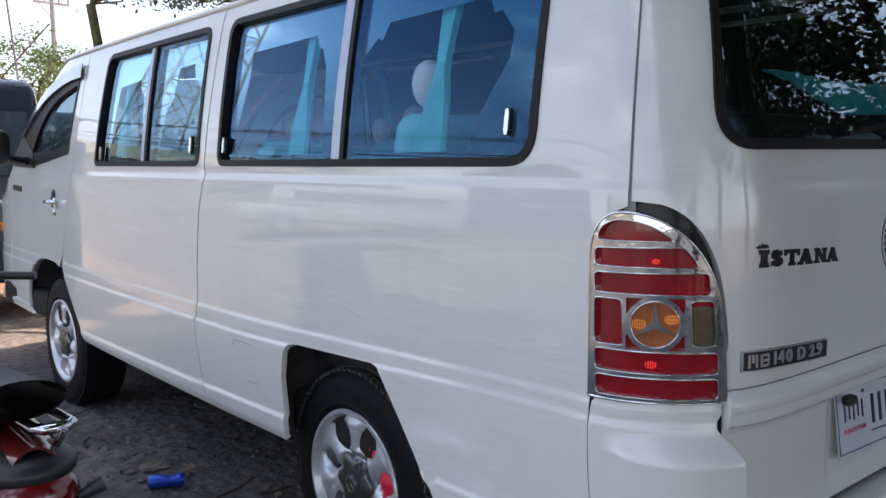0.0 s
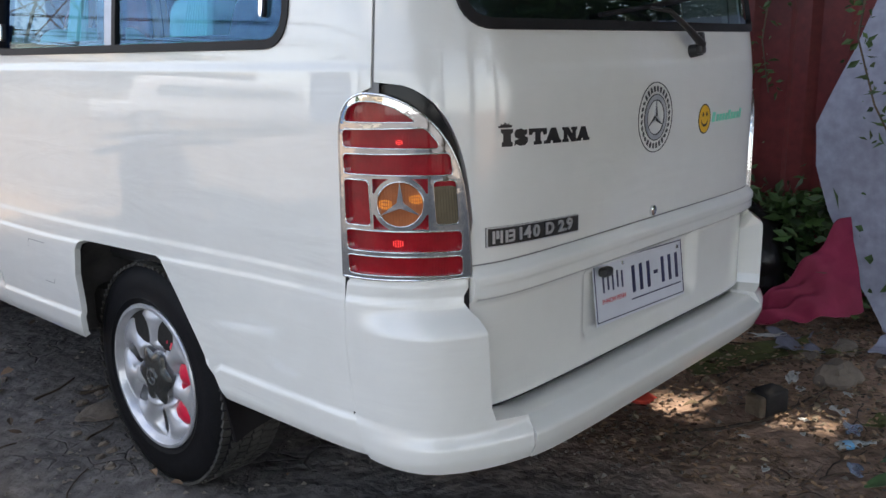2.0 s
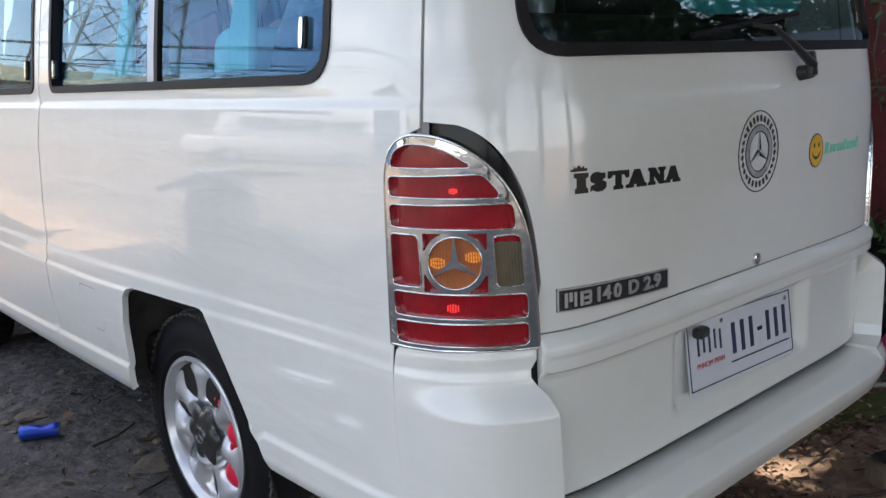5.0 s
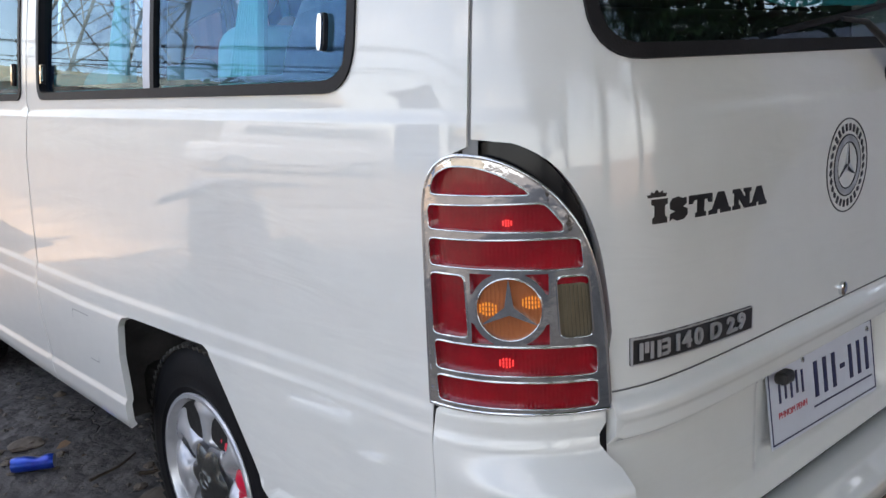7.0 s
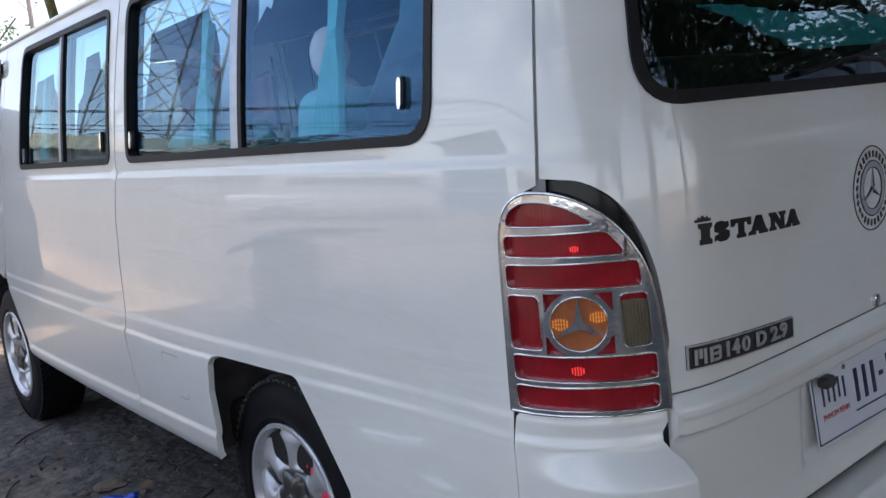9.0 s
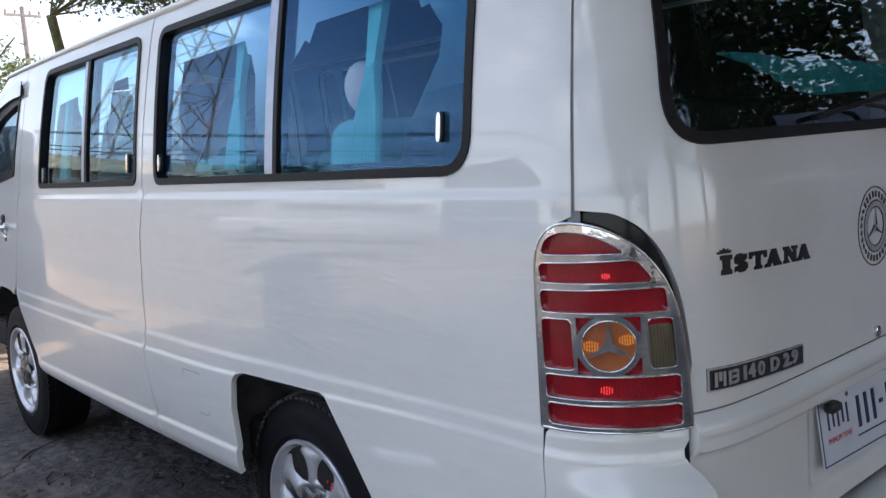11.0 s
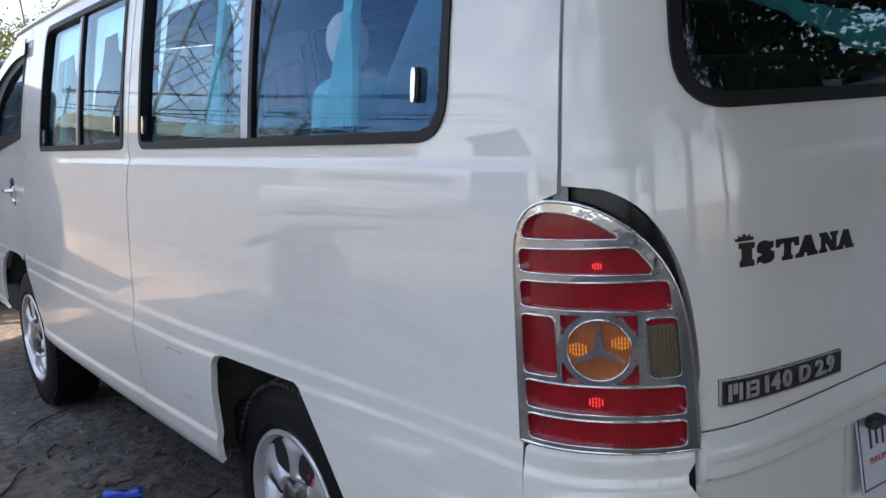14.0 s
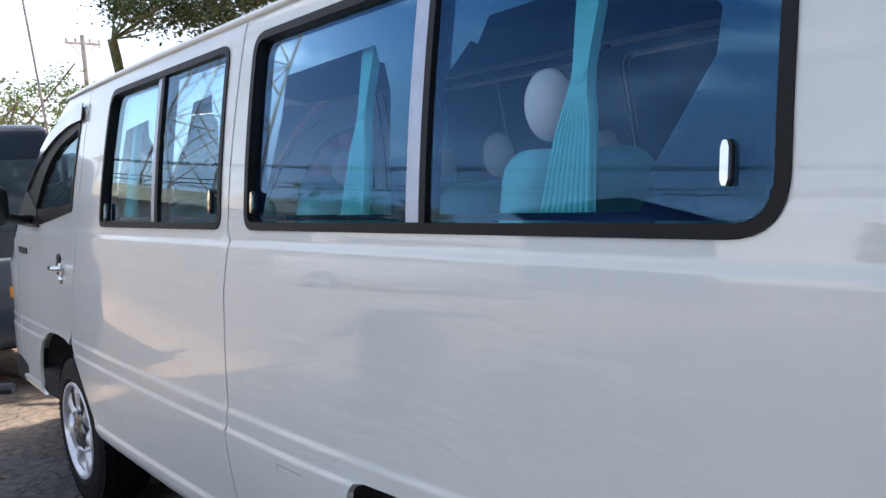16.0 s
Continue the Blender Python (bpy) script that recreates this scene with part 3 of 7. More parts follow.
panel("rear_window", shrink(REAR_WIN, 0.015), [], SS, ZS, skin_out(-0.004), 0.0, GLASS_REAR, van).visible_shadow = False


# pressed ledge and lower tailgate with the recess for the number plate
def gate_low(s, z):
    x = MID - s if abs(s) < 0.6 else plan_at(s)[0]
    d = -0.018 * smooth_step(0.738, 0.749, z) * (1 - smooth_step(0.786, 0.814, z)) - 0.003 * smooth_step(0.768, 0.778, z) * (1 - smooth_step(0.792, 0.811, z))
    d += 0.012 * (1 - smooth_step(0.728, 0.742, z))
    side = smooth_step(-0.292, -0.262, x - MID) * (1 - smooth_step(0.262, 0.292, x - MID))
    d += 0.022 * side * (1 - smooth_step(0.71, 0.74, z)) * smooth_step(0.545, 0.59, z)
    px, py, nx, ny = plan_at(s)
    return px - nx * d, py - ny * d, z


sL = s_tail(0.134)
ZL = list(np.arange(0.49, 0.74, 0.011)) + list(np.arange(0.742, 0.83, 0.0035))
panel("tailgate_lower", [(sL, 0.503), (sL, 0.8112), (-sL, 0.8112), (-sL, 0.503)], [], list(np.arange(-0.8, 0.8, 0.016)), ZL, gate_low, 0.04, PAINT, van)


panel("tailgate_seam", [(sL, 0.803), (sL, 0.822), (-sL, 0.822), (-sL, 0.803)], [], list(np.arange(-0.8, 0.8, 0.05)), [], skin_out(-0.006), 0.0, SEAM, van)
# black strip standing in for the shadow in the gap under the tailgate
panel("tailgate_weatherstrip", [(sL, 0.497), (sL, 0.502), (-sL, 0.502), (-sL, 0.497)], [], list(np.arange(-0.8, 0.8, 0.05)), [], lambda s, z: (gate_low(s, 0.53)[0], gate_low(s, 0.53)[1] + 0.003, z), 0.02, RUBBER, van)


# bumper: wrapped corners and a low bar
def bumper_place(s, z):
    """Flush with the flank at its seam, swelling into a soft shoulder towards the tail."""
    x, y, nx, ny = plan_at(s)
    a = abs(s)
    full = 1 - smooth_step(s_tail(0.07), SF(0.215), a)
    o = -inset(s, z) + 0.0035 * (1 - smooth_step(0.738, 0.756, z)) - 0.003 * smooth_step(0.775, 0.79, z)
    o += 0.052 * full * (1 - smooth_step(0.684, 0.736, z))
    o += (0.012 * full + 0.012 * (1 - smooth_step(s_tail(0.30), s_tail(0.10), a))) * (1 - smooth_step(0.455, 0.489, z))
    return x + nx * o, y + ny * o, z


def bar_place(s, z):
    x, y, zz = bumper_place(s, z)
    nx, ny = plan_at(s)[2:]
    o = 0.022 * smooth_step(0.452, 0.492, z) - 0.004 * smooth_step(0.425, 0.465, z) + 9.0 * max(0, z - 0.485)
    return x - nx * o, y - ny * o, zz - 0.6 * max(0, z - 0.485)


ZB = list(np.arange(0.39, 0.82, 0.0075))
SB = list(np.linspace(s_tail(0.3), SF(0.23), 50))
corner = [(a - 0.0022, min(z, 0.7905)) for a, z in BUMP_SEAM] + [(s_tail(0.131), 0.7905), (s_tail(0.130), 0.770), (s_tail(0.120), 0.754), (s_tail(0.119), 0.740), (s_tail(0.128), 0.724), (s_tail(0.137), 0.712), (s_tail(0.142), 0.69), (s_tail(0.148), 0.53), (s_tail(0.156), 0.502), (s_tail(0.225), 0.494), (s_tail(0.225), 0.404), (s_tail(0.12), 0.404), (s_tail(0.0), 0.409)]
for sg in (1, -1):
    panel("bumper_corner", [(sg * a, b) for a, b in corner], [], [sg * s for s in SB], ZB, bumper_place, 0.09, PAINT, van, "painted wrap-round bumper corner")
sm = s_tail(0.225) - 0.003
part("bumper_bar", grid(110, 34, lambda u, v: bar_place(sm * (2 * u - 1), 0.4945 - 0.0945 * (1 - v) ** 1.7 - 0.004 * (1 - v) * (1 - (2 * u - 1) ** 4)), -0.012), PAINT, van, "painted rear bumper bar", smooth=70)

# dark panels standing in for shade in the gaps behind the bumper and beside the tailgate
for sg in (1, -1):
    panel("corner_gap", [(sg * a, b) for a, b in ((s_tail(0.104), 0.69), (s_tail(0.1345), 0.69), (s_tail(0.1345), 0.792), (s_tail(0.104), 0.792))], [], [], [], skin_out(-0.008), 0.0, RUBBER, van)
    panel("bumper_seam", [(sg * (a - 0.008), z) for a, z in BUMP_SEAM] + [(sg * (a + 0.008), z) for a, z in BUMP_SEAM[::-1]], [], [], ZS, skin_out(-0.0015), 0.0, RUBBER, van)
panel("bumper_gap", [(sL + 0.03, 0.47), (sL + 0.03, 0.80), (-sL - 0.03, 0.80), (-sL - 0.03, 0.47)], [], SS, ZL, lambda s, z: skin(s, 0.8, -0.05)[:2] + (z,), 0.0, UNDER, van)

# rear lamps
def cell(pts, r=0.01):
    return rounded([lamp(*p) for p in pts], r, 4)


CELLS = [cell(((0.065, 0.025), (0.93, 0.02), (0.93, 0.128), (0.055, 0.133))),
         cell(((0.055, 0.158), (0.93, 0.153), (0.925, 0.268), (0.05, 0.275))),
         cell(((0.045, 0.30), (0.27, 0.30), (0.255, 0.548), (0.04, 0.548))),
         cell(((0.735, 0.305), (0.905, 0.305), (0.885, 0.545), (0.72, 0.545))),
         cell(((0.04, 0.578), (0.865, 0.572), (0.845, 0.69), (0.04, 0.685))),
         cell(((0.04, 0.72), (0.765, 0.715), (0.76, 0.745), (0.675, 0.825), (0.04, 0.815))),
         cell(((0.055, 0.855), (0.60, 0.855), (0.585, 0.875), (0.45, 0.935), (0.33, 0.962), (0.19, 0.965), (0.09, 0.93)), 0.012)]
DISC_C, DISC_R = lamp(0.485, 0.42), 0.0435
disc = [(DISC_C[0] + DISC_R * math.cos(a), DISC_C[1] + DISC_R * math.sin(a)) for a in np.linspace(0, 2 * math.pi, 33)[:-1]]


def corner_bits():
    out = []
    for sx in (-1, 1):
        for sz in (-1, 1):
            ring_in = [(DISC_C[0] + sx * 0.0525 * math.cos(a), DISC_C[1] + sz * 0.0525 * math.sin(a)) for a in np.linspace(radians(66), radians(24), 6)]
            out.append([(DISC_C[0] + sx * 0.052, DISC_C[1] + sz * 0.049), (DISC_C[0] + sx * 0.023, DISC_C[1] + sz * 0.049)] + ring_in + [(DISC_C[0] + sx * 0.052, DISC_C[1] + sz * 0.020)])
    return out


SL = list(np.linspace(LAMP_B - 0.02, LAMP_A + 0.02, 34))
ZLAMP = list(np.linspace(LAMP_Z0 - 0.02, LAMP_Z1 + 0.03, 34))
for sg in (1, -1):
    def fl(poly):
        return [(sg * a, b) for a, b in poly]

    sl = [sg * s for s in SL]
    unit = panel("rear_lamp", fl(LAMP_HOLE), [], sl, ZLAMP, skin_out(-0.012), 0.05, DARK_TRIM, van, "rear lamp cluster in a black surround with chrome guard")
    WORLD_OF[unit.name] = Matrix()
    panel("red_lens", fl(shrink(LAMP_SHAPE, 0.006)), [], sl, ZLAMP, skin_out(-0.001), 0.012, LENS_RED, unit, "ribbed red lens")
    panel("amber_lens", fl(shrink(disc, -0.003)), [], sl, ZLAMP, skin_out(0.0022), 0.003, LENS_AMBER, unit, "round amber indicator lens")
    panel("clear_lens", fl(cell(((0.725, 0.295), (0.915, 0.295), (0.895, 0.51), (0.712, 0.51)))), [], sl, ZLAMP, skin_out(0.0022), 0.003, LENS_SMOKE, unit, "smoky ribbed reversing lens")
    for k in range(8):
        u = 0.742 + k * 0.021
        panel("lens_rib", fl([lamp(u, 0.30), lamp(u + 0.006, 0.30), lamp(u - 0.008, 0.505), lamp(u - 0.014, 0.505)]), [], [], [], skin_out(0.0042), 0.003, LENS_SMOKE, unit)
    for k in range(16):
        zz = DISC_C[0] - 0.042 + k * 0.0056
        hh = math.sqrt(max(1e-6, DISC_R ** 2 - (zz - DISC_C[0]) ** 2)) * 0.95
        panel("lens_rib", fl([(zz, DISC_C[1] - hh), (zz + 0.002, DISC_C[1] - hh), (zz + 0.002, DISC_C[1] + hh), (zz, DISC_C[1] + hh)]), [], [], [], skin_out(0.0036), 0.003, LENS_AMBER, unit)
    # small emissive flecks laid on the lenses, painting in their bright glints
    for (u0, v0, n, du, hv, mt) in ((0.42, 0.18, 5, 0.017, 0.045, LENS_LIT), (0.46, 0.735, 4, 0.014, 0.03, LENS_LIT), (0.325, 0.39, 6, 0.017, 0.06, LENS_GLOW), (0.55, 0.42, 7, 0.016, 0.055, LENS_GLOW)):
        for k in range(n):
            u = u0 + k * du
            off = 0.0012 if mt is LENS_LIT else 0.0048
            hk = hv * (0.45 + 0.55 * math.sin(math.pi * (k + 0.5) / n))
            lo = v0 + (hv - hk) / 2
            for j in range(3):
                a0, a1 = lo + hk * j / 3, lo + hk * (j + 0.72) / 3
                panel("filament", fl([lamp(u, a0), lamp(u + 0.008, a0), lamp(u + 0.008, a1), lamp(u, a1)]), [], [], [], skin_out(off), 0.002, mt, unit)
    panel("chrome_guard", fl(LAMP_SHAPE), [fl(c) for c in CELLS + [disc] + corner_bits()], sl, ZLAMP, skin_out(0.010), 0.011, CHROME, unit, "chrome lamp guard with barred openings", edge=0.012)
    rim_pts = [Vector(skin(sg * a, b, 0.0085)) for a, b in dense(LAMP_SHAPE, 0.008)]
    part("guard_rim", tube(rim_pts + rim_pts[:2], 0.003, 8, False), CHROME, unit, smooth=80)
    for c in CELLS + [disc]:
        ring_pts = [Vector(skin(sg * a, b, 0.0105)) for a, b in dense(c, 0.006)]
        part("guard_bead", tube(ring_pts + ring_pts[:2], 0.0013, 6, False), CHROME, unit, smooth=80)
    # three-rayed shape across the round opening
    for k in range(3):
        a = math.pi / 2 + k * 2 * math.pi / 3
        tip = (DISC_C[0] + DISC_R * 1.02 * math.cos(a), DISC_C[1] + DISC_R * 1.02 * math.sin(a))
        w = 0.0072
        l0 = (DISC_C[0] + w * math.cos(a + math.pi / 3), DISC_C[1] + w * math.sin(a + math.pi / 3))
        l1 = (DISC_C[0] + w * math.cos(a - math.pi / 3), DISC_C[1] + w * math.sin(a - math.pi / 3))
        panel("guard_ray", fl([DISC_C, l1, tip, l0]), [], [], [], skin_out(0.011), 0.008, CHROME, unit)

# flank windows: seal, two sliding panes, posts and latches


FILM = bpy.data.materials.new("mirrored blue sun film")
FILM.use_nodes = True
fn, fk = FILM.node_tree.nodes, FILM.node_tree.links
fn.remove(fn["Principled BSDF"])
fd, fg, fm = fn.new("ShaderNodeBsdfDiffuse"), fn.new("ShaderNodeBsdfGlossy"), fn.new("ShaderNodeMixShader")
fd.inputs[0].default_value = (0.006, 0.012, 0.03, 1)
fg.inputs["Roughness"].default_value = 0.02
ff, fx = schlick(fn, fk, 0.056), fn.new("ShaderNodeMath")
fp = fn.new("ShaderNodeMath")
fx.operation = "MULTIPLY"
fx.inputs[1].default_value = 6.4
fp.operation = "POWER"
fp.inputs[1].default_value = 2.0
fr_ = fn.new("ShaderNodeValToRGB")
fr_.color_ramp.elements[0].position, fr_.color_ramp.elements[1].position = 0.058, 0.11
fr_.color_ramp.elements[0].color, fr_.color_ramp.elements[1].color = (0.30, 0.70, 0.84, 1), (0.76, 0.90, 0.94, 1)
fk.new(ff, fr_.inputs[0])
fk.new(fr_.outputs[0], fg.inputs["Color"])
fk.new(ff, fx.inputs[0])
fk.new(fx.outputs[0], fp.inputs[0])
# mirror share graded by height: paints a bright top and dark foot into the reflection
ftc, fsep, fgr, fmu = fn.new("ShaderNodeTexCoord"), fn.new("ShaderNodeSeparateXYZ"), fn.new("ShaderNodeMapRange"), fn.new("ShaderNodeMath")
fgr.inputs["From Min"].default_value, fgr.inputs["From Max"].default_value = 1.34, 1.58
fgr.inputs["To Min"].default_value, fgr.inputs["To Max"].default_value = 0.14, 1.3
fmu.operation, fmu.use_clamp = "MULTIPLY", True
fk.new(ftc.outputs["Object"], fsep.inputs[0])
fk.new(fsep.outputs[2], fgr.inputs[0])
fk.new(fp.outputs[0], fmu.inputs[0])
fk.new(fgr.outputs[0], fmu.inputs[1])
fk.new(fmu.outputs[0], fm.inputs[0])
fk.new(fd.outputs[0], fm.inputs[1])
fk.new(fg.outputs[0], fm.inputs[2])
fk.new(fm.outputs[0], fn["Material Output"].inputs[0])


def flank_window(sg, shape, post, post_w, latches, strip, humps):
    def fl(poly):
        return [(sg * a, b) for a, b in poly]

    panel("window_seal", fl(shape), [fl(shrink(shape, 0.020))], SS, ZS, skin_out(0.004), 0.03, RUBBER, van, edge=0.02)
    inner = shrink(shape, 0.017)
    p0 = SF(post)
    z0, z1 = BELT + 0.02, TOP - 0.02
    rear_pane = [(p0, z1)] + [q for q in inner if q[0] < p0 and q[1] > 1.5] + [q for q in inner if q[0] < p0 and q[1] <= 1.5] + [(p0, z0)]
    front_pane = [(p0, z0)] + [q for q in inner if q[0] > p0 and q[1] <= 1.5] + [q for q in inner if q[0] > p0 and q[1] > 1.5] + [(p0, z1)]
    for pane, back in ((rear_pane, -0.006), (front_pane, -0.014)):
        panel("window_pane", fl(pane), [], SS, ZS, skin_out(back), 0.0, GLASS, van).visible_shadow = False
    for pane, hump in zip((rear_pane, front_pane), humps):
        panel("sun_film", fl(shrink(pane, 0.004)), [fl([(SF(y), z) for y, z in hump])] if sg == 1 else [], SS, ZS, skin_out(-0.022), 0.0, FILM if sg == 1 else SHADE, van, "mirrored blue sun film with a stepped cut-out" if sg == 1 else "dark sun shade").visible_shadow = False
    panel("window_post", fl([(p0 - post_w, z0), (p0 + 0.003, z0), (p0 + 0.003, z1), (p0 - post_w, z1)]), [], [], ZS, skin_out(0.001), 0.018, RUBBER, van)
    panel("window_post_strip", fl([(p0 + 0.003, z0), (p0 + strip, z0), (p0 + strip, z1), (p0 + 0.003, z1)]), [], [], ZS, skin_out(-0.004), 0.012, STRIP, van, "polished metal strip on the sliding pane's edge")
    for y, z, sz, h in latches:
        s = SF(y)
        sh = [(s + sz * c, z + h * d) for c, d in ((-0.5, -1), (0.5, -1), (1, -0.7), (1.0, 0.7), (0.5, 1), (-0.5, 1), (-1, 0.7), (-1, -0.7))]
        la = panel("window_latch", fl(shrink(sh, -0.0015)), [], [], [], skin_out(0.002), 0.008, BLACK, van)
        WORLD_OF[la.name] = Matrix()
        panel("latch_cover", fl(sh), [], [], [], skin_out(0.007), 0.006, CHROME, la)


for sg in (1, -1):
    flank_window(sg, WINDOW_BIG, 1.108, 0.016, [(0.469, 1.331, 0.006, 0.028), (1.80, 1.305, 0.006, 0.025)], 0.05,
                 ([(1.075, 1.27), (1.07, 1.52), (1.01, 1.57), (0.99, 1.56), (0.965, 1.605), (0.59, 1.615), (0.57, 1.575), (0.545, 1.58), (0.50, 1.53), (0.505, 1.47), (0.60, 1.33), (0.62, 1.27)],
                  [(1.79, 1.27), (1.71, 1.50), (1.70, 1.60), (1.32, 1.612), (1.30, 1.575), (1.28, 1.57), (1.25, 1.51), (1.23, 1.27)]))
    flank_window(sg, WINDOW_DOOR, 2.50, 0.022, [(2.06, 1.31, 0.008, 0.03), (3.02, 1.29, 0.008, 0.03)], 0.045,
                 ([(2.42, 1.27), (2.36, 1.45), (2.31, 1.48), (2.28, 1.60), (2.15, 1.605), (2.13, 1.55), (2.09, 1.53), (2.06, 1.38), (2.07, 1.27)],
                  [(2.97, 1.27), (2.95, 1.40), (2.90, 1.57), (2.67, 1.585), (2.65, 1.53), (2.61, 1.50), (2.59, 1.27)]))

# fuel flap on the quarter panel
flap = rounded([(SF(1.55), 0.55), (SF(1.72), 0.55), (SF(1.72), 0.672), (SF(1.57), 0.672)], 0.02, 5)
panel("fuel_flap_edge", flap, [shrink(flap, 0.0011)], SS, ZS, skin_out(0.0008), 0.0, PAINT, van)
for q in ([(1.60, 0.6705), (1.712, 0.6705), (1.718, 0.664), (1.7195, 0.645), (1.7215, 0.645), (1.720, 0.667), (1.714, 0.6728), (1.60, 0.6728)], [(1.556, 0.565), (1.558, 0.565), (1.562, 0.5515), (1.62, 0.5515), (1.62, 0.5495), (1.560, 0.5495)]):
    panel("fuel_flap_line", [(SF(y), z) for y, z in q], [], [], [], skin_out(0.0012), 0.0, SEAM, van)

# tail details
def tail_place(out):
    return lambda u, z: skin(s_tail(u), z, out)


def tail_panel(name, outline, mat, parent, out, thick, label="", holes=()):
    xs = [p[0] for p in outline]
    us = list(np.linspace(min(xs), max(xs), max(3, int((max(xs) - min(xs)) / 0.03))))
    return panel(name, outline, list(holes), us, ZS, tail_place(out), thick, mat, parent, label, turn=1)


# model badge: black strip with raised silver figures
badge = tail_panel("model_badge", [(0.166, 0.846), (0.458, 0.834), (0.458, 0.872), (0.166, 0.886)], BLACK, van, 0.005, 0.006, "black model badge strip with raised silver figures")
tail_panel("badge_rim", [(0.166, 0.846), (0.458, 0.834), (0.458, 0.872), (0.166, 0.886)], SILVER_INK, badge, 0.0058, 0.004, "", [[(0.168, 0.848), (0.456, 0.8365), (0.456, 0.8705), (0.168, 0.8835)]])


def letters(name, text, height, mat, parent, m, depth=0.0015, squeeze=1.0, spacing=1.0, align="LEFT", bold=0.0):
    cu = bpy.data.curves.new(name, "FONT")
    cu.body = text
    cu.size = height / 0.7
    cu.extrude = depth
    cu.offset = bold
    cu.space_character = spacing
    cu.align_x = align
    tmp = bpy.data.objects.new("tmp", cu)
    scene.collection.objects.link(tmp)
    dg = bpy.context.evaluated_depsgraph_get()
    me = bpy.data.meshes.new_from_object(tmp.evaluated_get(dg))
    bpy.data.objects.remove(tmp)
    me.materials.clear()
    me.materials.append(mat)
    for v in me.vertices:
        v.co.x *= squeeze
    return hang(new(name, me), parent, m)


def tail_frame(x, z, out=0.0):
    """A pose on the tail at x, z: local x along the tail to its right, y up, z outward."""
    p = Vector(skin(s_tail(x), z, out))
    dx = (Vector(skin(s_tail(x + 0.02), z)) - Vector(skin(s_tail(x - 0.02), z))).normalized()
    dz = (Vector(skin(s_tail(x), z + 0.02)) - Vector(skin(s_tail(x), z - 0.02))).normalized()
    n = dx.cross(dz)
    m = Matrix((dx, dz, n)).transposed().to_4x4()
    m.translation = p
    return m


def bars(name, parent, mat, specs, out, thick=0.0015):
    for x0, z0, x1, z1 in specs:
        tail_panel(name, [(x0, z0), (x1, z0), (x1, z1), (x0, z1)], mat, parent, out, thick)


bars("badge_bar", badge, SILVER_INK, [(0.177, 0.853, 0.183, 0.878), (0.186, 0.862, 0.193, 0.878), (0.196, 0.852, 0.202, 0.877), (0.209, 0.851, 0.216, 0.876), (0.218, 0.851, 0.232, 0.856), (0.218, 0.861, 0.232, 0.866), (0.218, 0.871, 0.232, 0.876), (0.230, 0.853, 0.235, 0.874)], 0.0085)
for txt, x in (("1", 0.241), ("4", 0.262), ("0", 0.290), ("D", 0.330), ("2.9", 0.376)):
    letters("badge_figure", txt, 0.024, SILVER_INK, badge, tail_frame(x, 0.8555 - 0.042 * (x - 0.166), 0.0085), 0.0016, 1.2 if txt != "2.9" else 1.25, bold=0.0008)

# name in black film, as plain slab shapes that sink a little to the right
def name_z(x):
    return 1.042 - 0.036 * (x - 0.202)


NAME_SHAPES = (
    ((0.0, 0.0), (0.030, 0.0), (0.030, 0.008), (0.025, 0.010), (0.025, 0.025), (0.031, 0.027), (0.031, 0.0345), (-0.002, 0.0345), (-0.002, 0.027), (0.004, 0.025), (0.004, 0.010), (0.0, 0.008)),
    ((0.036, 0.001), (0.041, 0.004), (0.052, 0.0), (0.068, 0.001), (0.077, 0.007), (0.077, 0.016), (0.066, 0.020), (0.075, 0.024), (0.074, 0.033), (0.066, 0.032), (0.055, 0.035), (0.042, 0.033), (0.036, 0.027), (0.037, 0.018), (0.049, 0.014), (0.037, 0.011)),
    ((0.097, 0.0), (0.124, 0.0), (0.124, 0.007), (0.119, 0.008), (0.120, 0.026), (0.128, 0.026), (0.131, 0.020), (0.141, 0.020), (0.141, 0.034), (0.081, 0.034), (0.081, 0.021), (0.090, 0.021), (0.094, 0.026), (0.102, 0.026), (0.102, 0.008), (0.097, 0.007)),
    ((0.132, 0.0), (0.155, 0.0), (0.155, 0.006), (0.164, 0.006), (0.164, 0.0), (0.194, 0.0), (0.194, 0.006), (0.188, 0.008), (0.174, 0.034), (0.157, 0.034), (0.141, 0.008), (0.132, 0.006)),
    ((0.199, 0.0), (0.222, 0.0), (0.222, 0.006), (0.217, 0.008), (0.217, 0.018), (0.235, 0.0), (0.250, 0.0), (0.250, 0.026), (0.255, 0.028), (0.255, 0.034), (0.232, 0.034), (0.232, 0.028), (0.237, 0.026), (0.237, 0.017), (0.220, 0.034), (0.199, 0.034), (0.199, 0.028), (0.204, 0.026), (0.204, 0.008), (0.199, 0.006)),
    ((0.252, 0.0), (0.272, 0.0), (0.272, 0.006), (0.280, 0.006), (0.280, 0.0), (0.306, 0.0), (0.306, 0.006), (0.301, 0.008), (0.288, 0.034), (0.273, 0.034), (0.259, 0.008), (0.252, 0.006)))
name_sticker = None
for shape in NAME_SHAPES:
    pts = [(0.206 + 0.965 * a, name_z(0.206 + 0.965 * a) + b * (1.0 - 0.35 * a)) for a, b in shape]
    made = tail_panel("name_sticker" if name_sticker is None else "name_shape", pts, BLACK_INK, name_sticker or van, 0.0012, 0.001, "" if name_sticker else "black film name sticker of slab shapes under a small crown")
    if name_sticker is None:
        name_sticker = made
